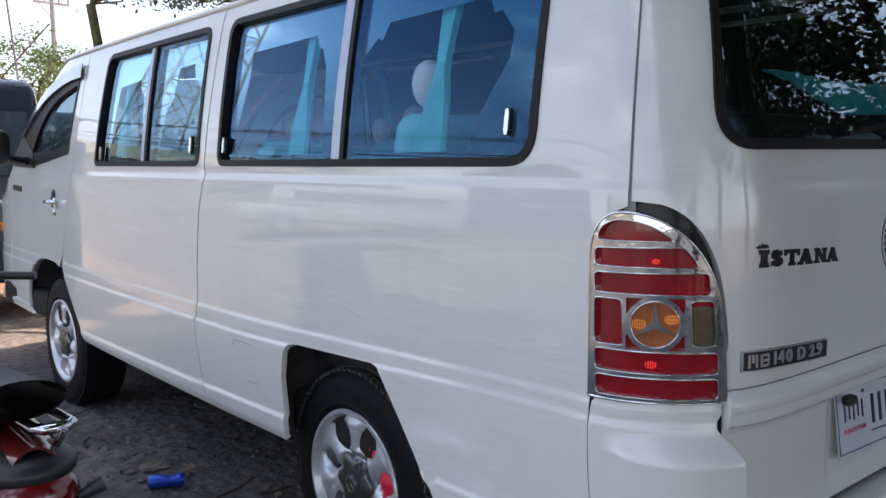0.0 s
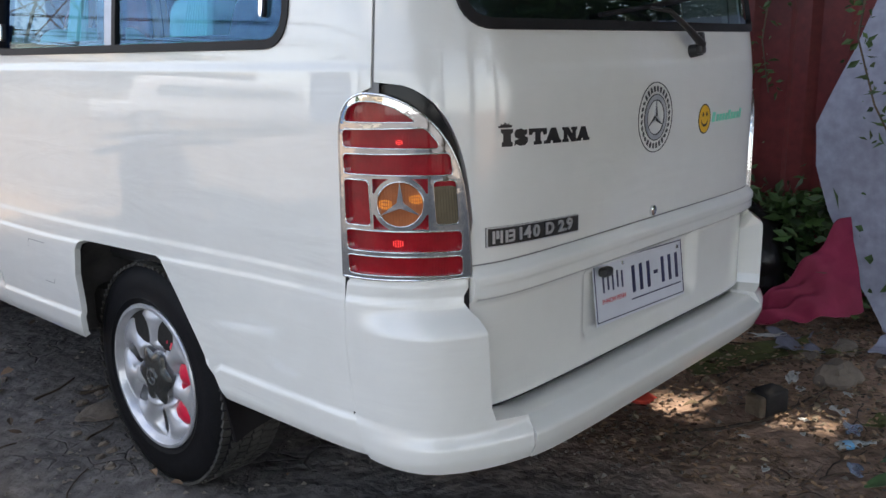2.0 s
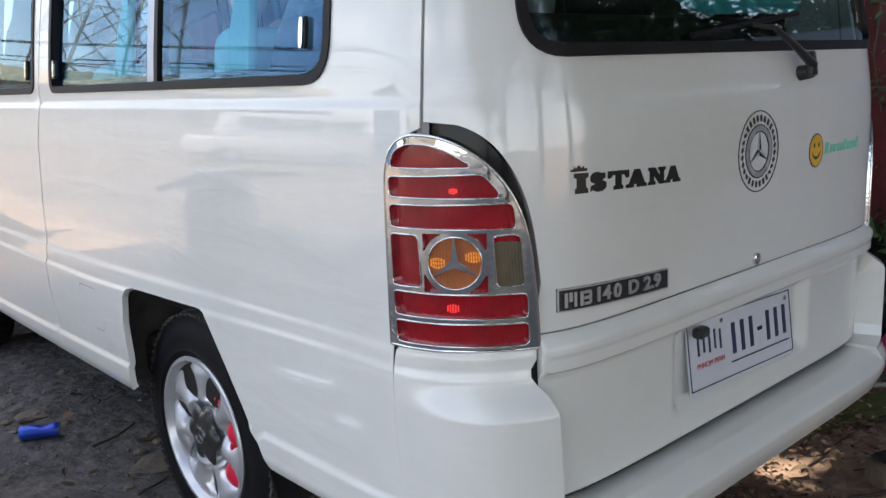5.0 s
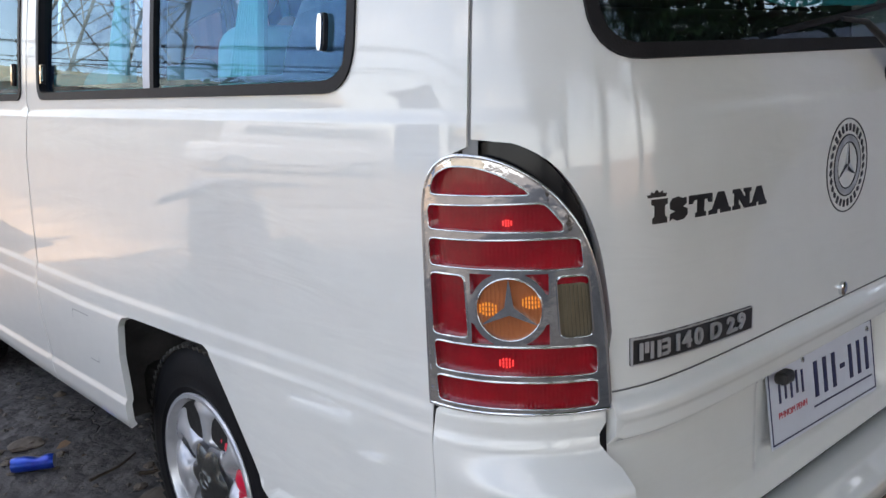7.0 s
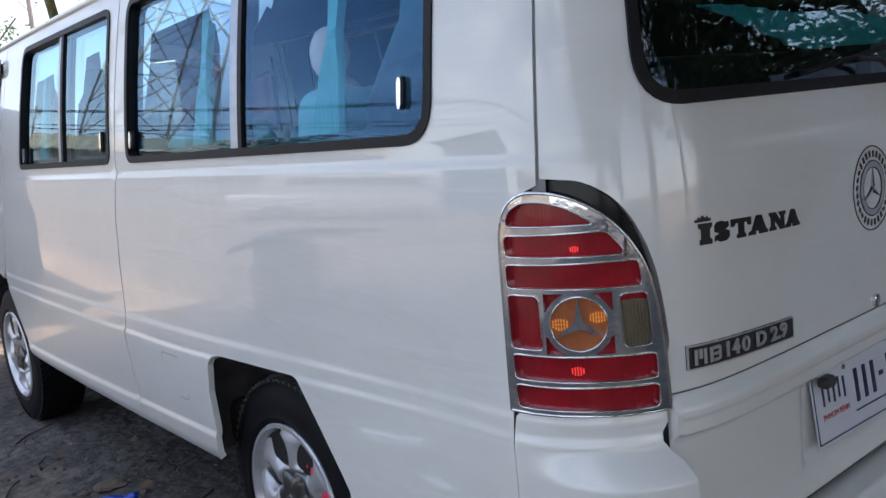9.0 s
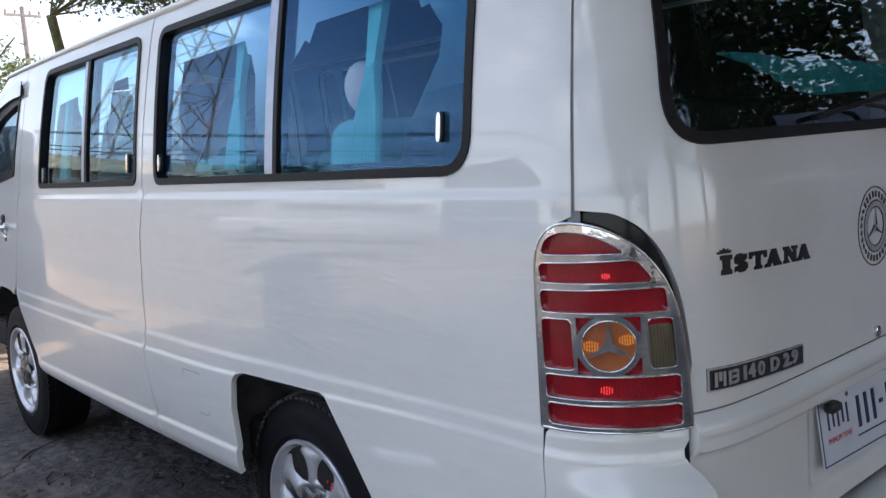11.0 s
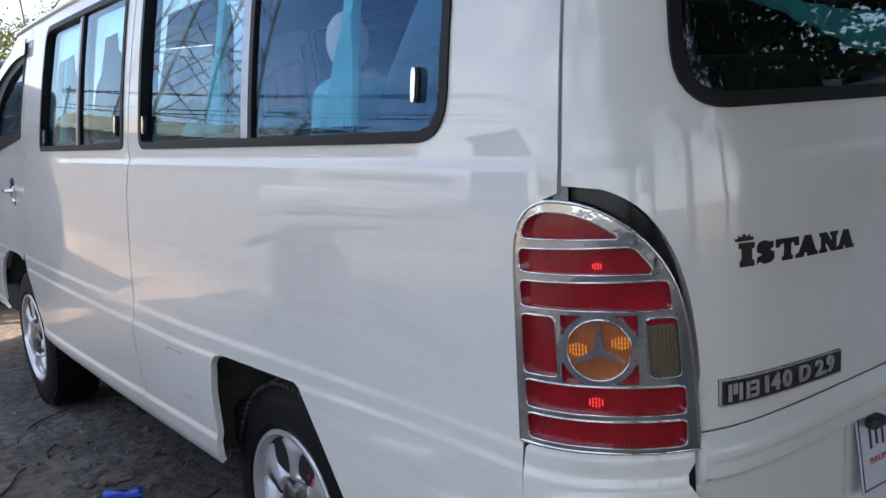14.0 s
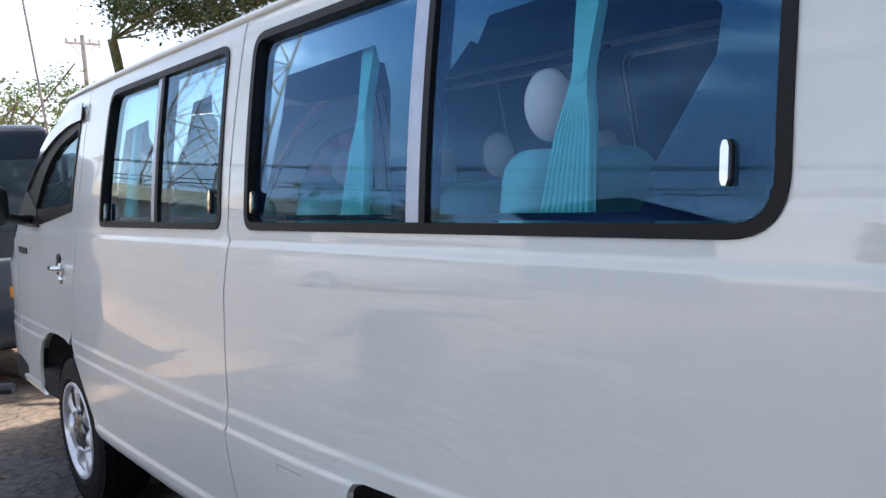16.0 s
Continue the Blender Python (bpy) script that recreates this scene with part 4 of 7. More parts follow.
tail_panel("crown", [(0.198, 1.079), (0.232, 1.078), (0.234, 1.083), (0.227, 1.083), (0.225, 1.087), (0.220, 1.084), (0.214, 1.089), (0.209, 1.084), (0.204, 1.087), (0.203, 1.083), (0.196, 1.083)], BLACK_INK, name_sticker, 0.0013, 0.001)


def ring(cx, cz, r0, r1, n=40):
    o = [(cx + r1 * math.cos(a), cz + r1 * math.sin(a)) for a in np.linspace(0, 2 * math.pi, n + 1)[:-1]]
    i = [(cx + r0 * math.cos(a), cz + r0 * math.sin(a)) for a in np.linspace(0, 2 * math.pi, n + 1)[:-1]]
    return o, i


EX, EZ = 0.800, 1.060
o, i = ring(EX, EZ, 0.083, 0.0855)
emblem = tail_panel("round_sticker", o, BLACK_INK, van, 0.0012, 0.001, "round black and silver wreath sticker with a three-rayed centre", [i])
for r0, r1, mt in ((0.054, 0.0565, BLACK_INK), (0.043, 0.054, SILVER_INK), (0.0405, 0.043, BLACK_INK)):
    o, i = ring(EX, EZ, r0, r1)
    tail_panel("sticker_ring", o, mt, emblem, 0.0012, 0.001, "", [i])
for k in range(3):
    a = math.pi / 2 + k * 2 * math.pi / 3
    q = [(EX, EZ), (EX + 0.009 * math.cos(a - 1.05), EZ + 0.009 * math.sin(a - 1.05)), (EX + 0.043 * math.cos(a), EZ + 0.043 * math.sin(a)), (EX + 0.009 * math.cos(a + 1.05), EZ + 0.009 * math.sin(a + 1.05))]
    tail_panel("sticker_ray", q, SILVER_INK, emblem, 0.0016, 0.001)
    q2 = [(EX, EZ), q[1], q[2]]
    tail_panel("sticker_ray_edge", q2, BLACK_INK, emblem, 0.0019, 0.0006)
for k in range(28):                  # wreath leaves and plain blocks round the ring
    a = math.pi / 2 + (k + 0.5) * 2 * math.pi / 28
    up = math.sin(a)
    r = 0.069
    c = (EX + r * math.cos(a), EZ + r * math.sin(a))
    t, n2 = (-math.sin(a), math.cos(a)), (math.cos(a), math.sin(a))
    if up > 0.55 or up < -0.75:
        h, w = 0.0066, 0.0036
        quad = [(c[0] + t[0] * w * p + n2[0] * h * q, c[1] + t[1] * w * p + n2[1] * h * q) for p, q in ((-1, -1), (1, -1), (1, 1), (-1, 1))]
    else:
        h, w = 0.0048, 0.0066
        quad = [(c[0] + t[0] * w * p + n2[0] * h * q, c[1] + t[1] * w * p + n2[1] * h * q) for p, q in ((-1, -0.6), (0.2, -1), (1, 0.2), (0.3, 1), (-0.6, 0.4))]
    tail_panel("wreath_piece", quad, BLACK_INK, emblem, 0.0012, 0.001)

YELLOW = material("yellow sticker film", (0.75, 0.43, 0.02), 0.4)
GREEN_INK = material("mint green sticker film", (0.16, 0.62, 0.45), 0.4)
SXC, SZC = 1.070, 1.038
o, i = ring(SXC, SZC, 0.03, 0.0355)
smile = tail_panel("smile_sticker", [(SXC + 0.0345 * math.cos(a), SZC + 0.038 * math.sin(a)) for a in np.linspace(0, 2 * math.pi, 29)[:-1]], YELLOW, van, 0.0012, 0.001, "round yellow smiling sticker with a black rim")
tail_panel("sticker_rim", [(SXC + 0.0355 * math.cos(a), SZC + 0.0395 * math.sin(a)) for a in np.linspace(0, 2 * math.pi, 29)[:-1]], BLACK_INK, smile, 0.0014, 0.001, "", [[(SXC + 0.033 * math.cos(a), SZC + 0.0365 * math.sin(a)) for a in np.linspace(0, 2 * math.pi, 29)[:-1]]])
for dx in (-0.01, 0.012):
    tail_panel("sticker_eye", [(SXC + dx + 0.004 * math.cos(a), SZC + 0.012 + 0.006 * math.sin(a)) for a in np.linspace(0, 2 * math.pi, 11)[:-1]], BLACK_INK, smile, 0.0016, 0.001)
arc = np.linspace(math.pi * 1.12, math.pi * 1.88, 10)
tail_panel("sticker_mouth", [(SXC + 0.021 * math.cos(a), SZC + 0.001 + 0.022 * math.sin(a)) for a in arc] + [(SXC + 0.021 * math.cos(a), SZC + 0.005 + 0.019 * math.sin(a)) for a in arc[::-1]], BLACK_INK, smile, 0.0016, 0.001)
word = tail_panel("word_sticker", [(1.116, 1.026), (1.133, 1.026), (1.138, 1.052), (1.121, 1.052)], GREEN_INK, van, 0.0012, 0.001, "faded mint green sticker of slanted bars")
for k in range(9):
    x = 1.143 + k * 0.0195
    tall = 0.019 + (0.008 if k in (4, 8) else 0)
    tail_panel("word_bar", [(x, 1.026), (x + 0.014, 1.026), (x + 0.019, 1.026 + tall), (x + 0.005, 1.026 + tall)], GREEN_INK, word, 0.0012, 0.001)

# lock, wiper, plate lamp
lock_m = tail_frame(0.800, 0.830, 0.0)
part("tailgate_lock", lathe([(0.0, 0.0), (0.0, 0.013), (0.006, 0.013), (0.008, 0.009), (0.008, 0.0)], 20, "z"), CHROME, van, "", lock_m, 40)
hub = tail_frame(1.002, 1.215, 0.0)
wip = part("rear_wiper", join(lathe([(0.0, 0.0), (0.0, 0.017), (0.03, 0.015), (0.034, 0.0)], 16, "z"), box(0.03, 0.055, 0.018, 0.006, at=(-0.004, 0.016, 0.03))), BLACK, van, "black rear wiper with its arm parked over the glass", hub, 40)
pa, pb, pc = (Vector(skin(s_tail(x), z, o)) for x, z, o in ((0.998, 1.232, 0.034), (0.85, 1.312, 0.03), (0.77, 1.318, 0.022)))
part("wiper_arm", tube([pa, (pa + pb) / 2 + Vector((0, -0.004, 0)), pb, pc], [0.011, 0.008, 0.006, 0.004], 8), BLACK, wip, smooth=60)
b0, b1 = Vector(skin(s_tail(0.56), 1.298, 0.012)), Vector(skin(s_tail(1.0), 1.345, 0.012))
part("wiper_blade", tube([b0.lerp(b1, k / 8) for k in range(9)], 0.006, 6), RUBBER, wip, smooth=60)

# number plate: blue-edged white plate with plain bars
PLATE_M = Matrix.Translation((0.797, 0.004, 0.649)) @ Euler((radians(82), 0, radians(0.4))).to_matrix().to_4x4() @ Matrix.Rotation(radians(-2.2), 4, "Z")
plate = part("number_plate", box(0.452, 0.158, 0.003, 0.0012, 1), PLATE_W, van, "white number plate with dark blue bars, slightly tilted", PLATE_M)
for (cx, cy, w, h, mt) in ((0, 0.071, 0.44, 0.0022, PLATE_B), (0, -0.071, 0.44, 0.0022, PLATE_B), (-0.222, 0, 0.0022, 0.144, PLATE_B), (0.222, 0, 0.0022, 0.144, PLATE_B), (0.075, -0.042, 0.265, 0.003, PLATE_B)):
    part("plate_border", box(w, h, 0.0016), mt, plate, "", PLATE_M @ Matrix.Translation((cx, cy, 0.002)))
for k in range(7):
    if k == 3:
        part("plate_bar", box(0.02, 0.009, 0.0016), PLATE_B, plate, "", PLATE_M @ Matrix.Translation((-0.042 + k * 0.0385, 0.008, 0.002)))
        continue
    part("plate_bar", box(0.015, 0.068, 0.0016, 0.0004, 1), PLATE_B, plate, "", PLATE_M @ Matrix.Translation((-0.042 + k * 0.0385, 0.008, 0.002)))
for k in range(5):
    part("plate_mark", box(0.007, 0.042, 0.0016, 0.0004, 1), PLATE_B, plate, "", PLATE_M @ Matrix.Translation((-0.185 + k * 0.022, 0.018 + 0.004 * (k % 2), 0.002)))
letters("plate_town", "PHNOM PENH", 0.0115, PLATE_R, plate, PLATE_M @ Matrix.Translation((-0.195, -0.030, 0.002)), 0.0004, 1.05)
for dx in (-0.09, 0.2):
    part("plate_bolt", lathe([(0, 0), (0, 0.006), (0.003, 0.005), (0.004, 0)], 12, "z"), CHROME, plate, "", PLATE_M @ Matrix.Translation((dx, 0.056, 0.001)))
part("plate_lamp", box(0.04, 0.024, 0.023, 0.008, 3), BLACK, van, "black plate lamp", Matrix.Translation((0.592, -0.014, 0.713)))


# ---- wheels ----
R_TYRE, R_RIM, W_TYRE = 0.335, 0.212, 0.215


def wheel_parts(at, outward, red):
    """A wheel whose axle runs along x; local +x points out of the car."""
    m = Matrix.Translation(at) @ (Matrix.Rotation(math.pi, 4, "Z") if outward < 0 else Matrix())
    h = W_TYRE / 2
    prof = [(-h + 0.02, R_RIM - 0.012), (-h + 0.004, R_RIM + 0.01), (-h - 0.004, R_RIM + 0.045), (-h, R_TYRE - 0.045), (-h + 0.012, R_TYRE - 0.016), (-h + 0.035, R_TYRE - 0.004), (0, R_TYRE - 0.0005),
            (h - 0.035, R_TYRE - 0.004), (h - 0.012, R_TYRE - 0.016), (h, R_TYRE - 0.045), (h + 0.006, R_RIM + 0.05), (h + 0.003, R_RIM + 0.026), (h + 0.006, R_RIM + 0.02), (h - 0.002, R_RIM + 0.006), (h - 0.016, R_RIM - 0.008)]
    tyre = part("wheel", lathe(prof, 72, "x", closed=True), TYRE, van, "alloy road wheel with a black tyre and red brake caliper" if red else "alloy road wheel with a black tyre", m, 40)
    # tread blocks
    bm = bmesh.new()
    for k in range(76):
        a = k * 2 * math.pi / 76
        for j, x in enumerate((-0.085, -0.052, -0.018, 0.018, 0.052, 0.085)):
            mm = Matrix.Rotation(a + (0.05 if j % 2 else 0) + random.uniform(-0.004, 0.004), 4, "X") @ Matrix.Translation((x, 0, R_TYRE - 0.0012 - (0.007 if abs(x) > 0.08 else 0))) @ Matrix.Rotation(0.25 * (-1) ** j, 4, "Z") @ Matrix.Diagonal((0.029, 0.0215, 0.008, 1))
            bmesh.ops.create_cube(bm, size=1, matrix=mm)
    # front tread takes the dark tyre colour to stand in for under-van shade
    part("tread", bm, TREAD if red else TYRE, tyre, "dusty blocked tread", m)
    # rim barrel and lip
    lip = [(h + 0.001, R_RIM + 0.004), (h + 0.006, R_RIM + 0.001), (h + 0.006, R_RIM - 0.008), (h - 0.006, R_RIM - 0.016), (h - 0.03, R_RIM - 0.024), (h - 0.06, R_RIM - 0.034), (-h + 0.02, R_RIM - 0.04), (-h + 0.02, R_RIM - 0.03), (h - 0.02, R_RIM - 0.004)]
    rim = part("rim", lathe(lip, 72, "x", closed=True), ALLOY, tyre, "silver alloy rim", m, 40)
    # seven broad cast spokes with egg-shaped openings between them
    n = 7
    half = math.pi / n

    def hole(r):
        t = (r - 0.100) / 0.082
        return 0.0265 * max(0.0, math.sin(math.pi * min(1, max(0, t)) ** 0.85)) ** 0.55 if 0 < t < 1 else 0.0

    def spoke(y, z):
        r = math.hypot(y, z)
        q = abs(math.atan2(y, z)) / (half - hole(r) / r)
        rise = 0.030 * max(0.0, 1 - min(1, q) ** 2) ** 0.6 * smooth_step(0.05, 0.10, r) * (1 - 0.75 * smooth_step(0.165, 0.199, r))
        return (h - 0.032 + rise + 0.012 * smooth_step(0.16, 0.198, r) - 0.008 * smooth_step(0.10, 0.06, r), y, z)

    side = [(r, half - hole(r) / r) for r in [0.042, 0.06, 0.08] + list(np.linspace(0.100, 0.182, 26)) + [R_RIM - 0.013]]
    shape = [(r * math.sin(a), r * math.cos(a)) for r, a in side] + [(side[-1][0] * math.sin(a), side[-1][0] * math.cos(a)) for a in np.linspace(half, -half, 8)[1:-1]] + [(-r * math.sin(a), r * math.cos(a)) for r, a in side[::-1]]
    P, F, N = sheet(shape, [], list(np.arange(-0.1, 0.1, 0.0075)), list(np.arange(0.04, 0.2, 0.0075)), spoke, 0.03, 0.012, 1)
    sme = bpy.data.meshes.new("spoke")
    sme.from_pydata(P, [], F)
    sme.materials.append(ALLOY)
    sme.shade_smooth()
    sme.normals_split_custom_set_from_vertices([tuple(v) for v in N])
    for k in range(n):
        hang(new("spoke", sme), rim, m @ Matrix.Rotation(k * 2 * math.pi / n, 4, "X"))
    part("hub", lathe([(h - 0.07, 0.0), (h - 0.07, 0.075), (h - 0.03, 0.07), (h - 0.018, 0.05), (h - 0.016, 0)], 36, "x"), ALLOY, rim, "", m, 40)
    # lobed centre cap

    def cap(u, v):
        ang = v * 2 * math.pi
        lobe = 0.079 + 0.010 * math.cos(ang * 6)
        r = u * lobe
        return (h + 0.006 - 0.012 * u ** 5 + (0.003 if u < 0.35 else 0), r * math.cos(ang), r * math.sin(ang))

    capo = part("centre_cap", grid(14, 72, cap), CAPM, tyre, "smoked grey six-lobed centre cap", m, 50)
    part("cap_ring", lathe([(h + 0.007, 0.0205), (h + 0.0105, 0.0205), (h + 0.0105, 0.0235), (h + 0.007, 0.0235)], 32, "x", closed=True), CHROME, capo, "", m)
    for k in range(3):
        a = math.pi / 2 + k * 2 * math.pi / 3
        part("cap_ray", box(0.002, 0.0022, 0.02, at=(h + 0.0095, 0, 0.0105), m=None), CHROME, capo, "", m @ Matrix.Rotation(k * 2 * math.pi / 3, 4, "X"))
    drum = lathe([(-0.03, 0.0), (-0.03, 0.163), (h - 0.062, 0.163), (h - 0.055, 0.155), (h - 0.055, 0.0)], 40, "x")
    part("brake_drum", drum, UNDER, tyre, "", m, 40)
    if red:                              # red caliper on the rear side of the hub
        arc = [(h - 0.058 + 0.012 * (j % 2), 0.135 * math.cos(a), 0.135 * math.sin(a)) for j, a in enumerate(np.linspace(radians(-55), radians(80), 14))]
        cal = part("brake_caliper", tube(arc, 0.036, 12), CALIPER, tyre, "red painted brake caliper", m, 60)
        for a in (-38.6, 12.9, 46.0):
            a = radians(a)
            bm = bmesh.new()
            bmesh.ops.create_uvsphere(bm, u_segments=18, v_segments=10, radius=0.042, matrix=Matrix.Translation((h - 0.042, 0.142 * math.cos(a), 0.142 * math.sin(a))) @ Matrix.Diagonal((0.8, 1, 1, 1)))
            part("piston_boss", bm, CALIPER, cal, "", m, 180)


for (y, z, red) in ((1.152, 0.325, True), (3.775, 0.335, False)):
    wheel_parts((0.058 + W_TYRE / 2, y, z), -1, red)
    wheel_parts((2 * MID - 0.058 - W_TYRE / 2, y, z), 1, red)

# wheel wells, underside, mud flaps
for y0, front, rear in ((1.13, 1.50, 0.66), (3.76, 4.40, 3.22)):
    for sg in (1, -1):
        def well(u, v, y0=y0, front=front, rear=rear, sg=sg):
            a = math.pi * u
            yy = (front + rear) / 2 + (front - rear) / 2 * math.cos(a)
            zz = 0.40 + 0.38 * math.sin(a) ** 0.6
            xx = (0.012 if y0 < 2 else 0.105) + v * 0.40
            return (xx if sg == 1 else 2 * MID - xx, yy, zz)

        part("wheel_well", grid(28, 4, well, 0.006), WELL, van, "black wheel arch liner", smooth=40)
part("underbody", box(2 * MID - 0.14, 4.7, 0.14, 0.03, at=(MID, 2.6, 0.47)), UNDER, van)
# unseen underbody parts, added to stop light passing beneath the van
for x in (0.36, 2 * MID - 0.36):
    part("chassis_rail", box(0.09, 4.3, 0.17, 0.01, 1, at=(x, 2.5, 0.335)), UNDER, van)
part("fuel_tank", box(0.5, 0.9, 0.2, 0.04, 2, at=(0.72, 2.1, 0.34)), UNDER, van, "unseen black tank added under the floor to block light")
part("gearbox", box(0.4, 1.2, 0.22, 0.05, 2, at=(MID, 3.7, 0.34)), UNDER, van)
part("spare_wheel", lathe([(0.28, 0.1), (0.26, 0.25), (0.27, 0.31), (0.36, 0.33), (0.44, 0.31), (0.45, 0.2), (0.4, 0.1)], 36, "z", closed=True), TYRE, van, "unseen spare wheel added under the tail to block light", Matrix.Translation((MID, 0.52, 0.0)), 40)
part("rear_axle", tube([(0.2, 1.14, 0.33), (MID, 1.14, 0.33), (2 * MID - 0.2, 1.14, 0.33)], 0.05, 12), UNDER, van)
part("cabin_floor", box(2 * MID - 0.22, 3.6, 0.03, at=(MID, 2.0, 0.80)), LINER, van)
part("headliner", grid(20, 10, lambda u, v: (0.16 + v * (2 * MID - 0.32), 0.25 + u * 3.7, 1.765 + 0.09 * (1 - (2 * v - 1) ** 2))), LINER, van)
for x in (0.03, 2 * MID - 0.03):
    part("cabin_trim", box(0.02, 3.2, 0.40, 0.004, at=(x + (0.06 if x < 1 else -0.06), 1.85, 1.01)), LINER, van)
for sg in (1, -1):
    panel("window_trim", [(sg * SF(y), z) for y, z in ((0.30, 1.19), (3.3, 1.19), (3.25, 1.75), (0.30, 1.75))], [[(sg * a, b) for a, b in WINDOW_BIG], [(sg * a, b) for a, b in WINDOW_DOOR]], SS, ZS, skin_out(-0.034), 0.01, LINER, van, "dark grey moulded trim round the windows inside")
def flap_shape(u, v):
    return (-0.004 + u * 0.17 + 0.022 * v, 0.735 - 0.03 * v + 0.006 * math.sin(u * 5), 0.455 - 0.185 * v + 0.04 * u * v)


for sg in (1, -1):
    part("mud_flap", grid(8, 8, lambda u, v, sg=sg: (flap_shape(u, v)[0] if sg == 1 else 2 * MID - flap_shape(u, v)[0], *flap_shape(u, v)[1:]), 0.008), RUBBER, van, "black rubber mud flap", smooth=40)
part("tail_pipe", tube([(1.2, 0.8, 0.34), (1.22, 0.3, 0.34), (1.25, 0.06, 0.32)], 0.025, 12), UNDER, van, smooth=60)

# door handle, door mirror, wind deflector, side lamp
hx, hy, hz = skin(SF(3.77), 1.050)
hnd = part("door_handle", box(0.012, 0.075, 0.06, 0.012, 3, at=(hx - 0.003, hy, hz)), CHROME, van, "chrome door handle with a shaped chrome surround", smooth=50)
part("handle_grip", tube([(hx - 0.012, hy - 0.06, hz + 0.004), (hx - 0.034, hy - 0.035, hz + 0.006), (hx - 0.034, hy + 0.035, hz + 0.006), (hx - 0.012, hy + 0.06, hz + 0.004)], 0.011, 10), CHROME, hnd, smooth=60)
for dz in (0.045, -0.045):
    bm = bmesh.new()
    bmesh.ops.create_uvsphere(bm, u_segments=16, v_segments=10, radius=1, matrix=Matrix.Translation((hx - 0.002, hy, hz + dz)) @ Matrix.Diagonal((0.012, 0.022, 0.022, 1)))
    part("handle_lobe", bm, CHROME if dz < 0 else BLACK, hnd, smooth=180)
mx, my, mz = skin(SF(4.2), 1.235)
mir_o = part("door_mirror", box(0.14, 0.1, 0.19, 0.045, 4, at=(mx - 0.185, my, mz + 0.10)), BLACK, van, "black door mirror on a short arm", smooth=50)
part("mirror_arm", tube([(mx - 0.005, my + 0.12, mz + 0.03), (mx - 0.06, my + 0.06, mz + 0.03), (mx - 0.15, my + 0.01, mz + 0.05)], 0.024, 10), BLACK, mir_o, smooth=60)
panel("mirror_mount", [(SF(4.16), 1.225), (SF(4.62), 1.235), (SF(4.66), 1.27), (SF(4.44), 1.40), (SF(4.30), 1.36), (SF(4.2), 1.31)], [], [], ZS, skin_out(0.008), 0.02, BLACK, van)
for sg in (1, -1):
    defl = smoothed([(SF(y), z) for y, z in ((3.40, 1.655), (3.405, 1.70), (3.42, 1.722), (3.62, 1.708), (3.86, 1.672), (4.08, 1.612), (4.28, 1.52), (4.44, 1.42), (4.40, 1.40), (4.22, 1.50), (4.02, 1.575), (3.80, 1.625), (3.60, 1.648), (3.41, 1.652))], 3)
    panel("wind_deflector", [(sg * a, b) for a, b in defl], [], SS, ZS, skin_out(0.018), 0.004, SMOKE, van, "smoked wind deflector over the door window")
AMB = lamp_lens("amber side repeater", (0.8, 0.3, 0.02))
panel("side_repeater", rounded([(SF(5.08), 0.825), (SF(5.17), 0.825), (SF(5.17), 0.885), (SF(5.08), 0.885)], 0.015, 4), [], [], [], skin_out(0.014), 0.014, AMB, van, "amber side indicator")
panel("wing_badge", [(SF(4.44), 1.092), (SF(4.64), 1.095), (SF(4.64), 1.128), (SF(4.44), 1.123)], [], [], [], skin_out(0.004), 0.004, BLACK, van)

# swagged turquoise curtain behind the rear window


def swag_f(u, v):
    x = 0.44 + u * 0.80
    high = 1.437 - 0.014 * u + 0.004 * math.sin(u * 11)
    low = high - 0.004 - 0.074 * min(1, u / 0.4) ** 0.75 * math.sqrt(max(0.0, 1 - u ** 10))
    return (x, 0.10 + 0.03 * v + 0.006 * math.sin(u * 60), low + (high - low) * v)


part("rear_curtain", grid(80, 6, swag_f, 0.004), material("bright turquoise cloth", (0.12, 0.72, 0.74), 0.85, scale=20, amount=0.15), van, "turquoise cloth swagged behind the rear glass", smooth=80)

part("rear_bench", join(box(1.28, 0.1, 0.55, 0.04, 3, at=(MID, 0.36, 1.09), m=Matrix.Rotation(radians(8), 4, "X")), box(1.28, 0.42, 0.14, 0.04, 3, at=(MID, 0.58, 0.98)), box(1.2, 0.36, 0.12, 0.01, 1, at=(MID, 0.58, 0.87))), material("black bench vinyl", (0.02, 0.02, 0.022), 0.55, scale=20, amount=0.3), van, "black vinyl rear bench", smooth=50)

# ---- seats and curtains inside ----


def seat(x, y, drop=0.0, reach=0.0):
    """A reclined seat; reach shifts its headrest towards the window."""
    m = Matrix.Translation((x, y, 0.63 - drop))
    back = part("seat", box(0.36, 0.12, 0.62, 0.055, 5, at=(0, -0.02, 0.44), m=Matrix.Rotation(radians(13), 4, "X")), TEAL_SEAT, van, "turquoise covered passenger seat with a white headrest cover" if reach is not None else "turquoise covered passenger seat, low-backed", m, 50)
    part("cushion", box(0.40, 0.46, 0.14, 0.05, 4, at=(0, 0.27, 0.3)), TEAL_SEAT, back, "", m, 50)
    if reach is not None:
        bm = bmesh.new()
        bmesh.ops.create_uvsphere(bm, u_segments=20, v_segments=14, radius=1, matrix=Matrix.Translation((-reach, -0.11, 0.818)) @ Matrix.Diagonal((0.048, 0.043, 0.064, 1)))
        part("headrest", bm, WHITE_CLOTH, back, "white cloth headrest cover", m, 180)
    part("seat_base", box(0.36, 0.34, 0.24, 0.02, at=(0, 0.24, 0.12)), BLACK, back, "", m)


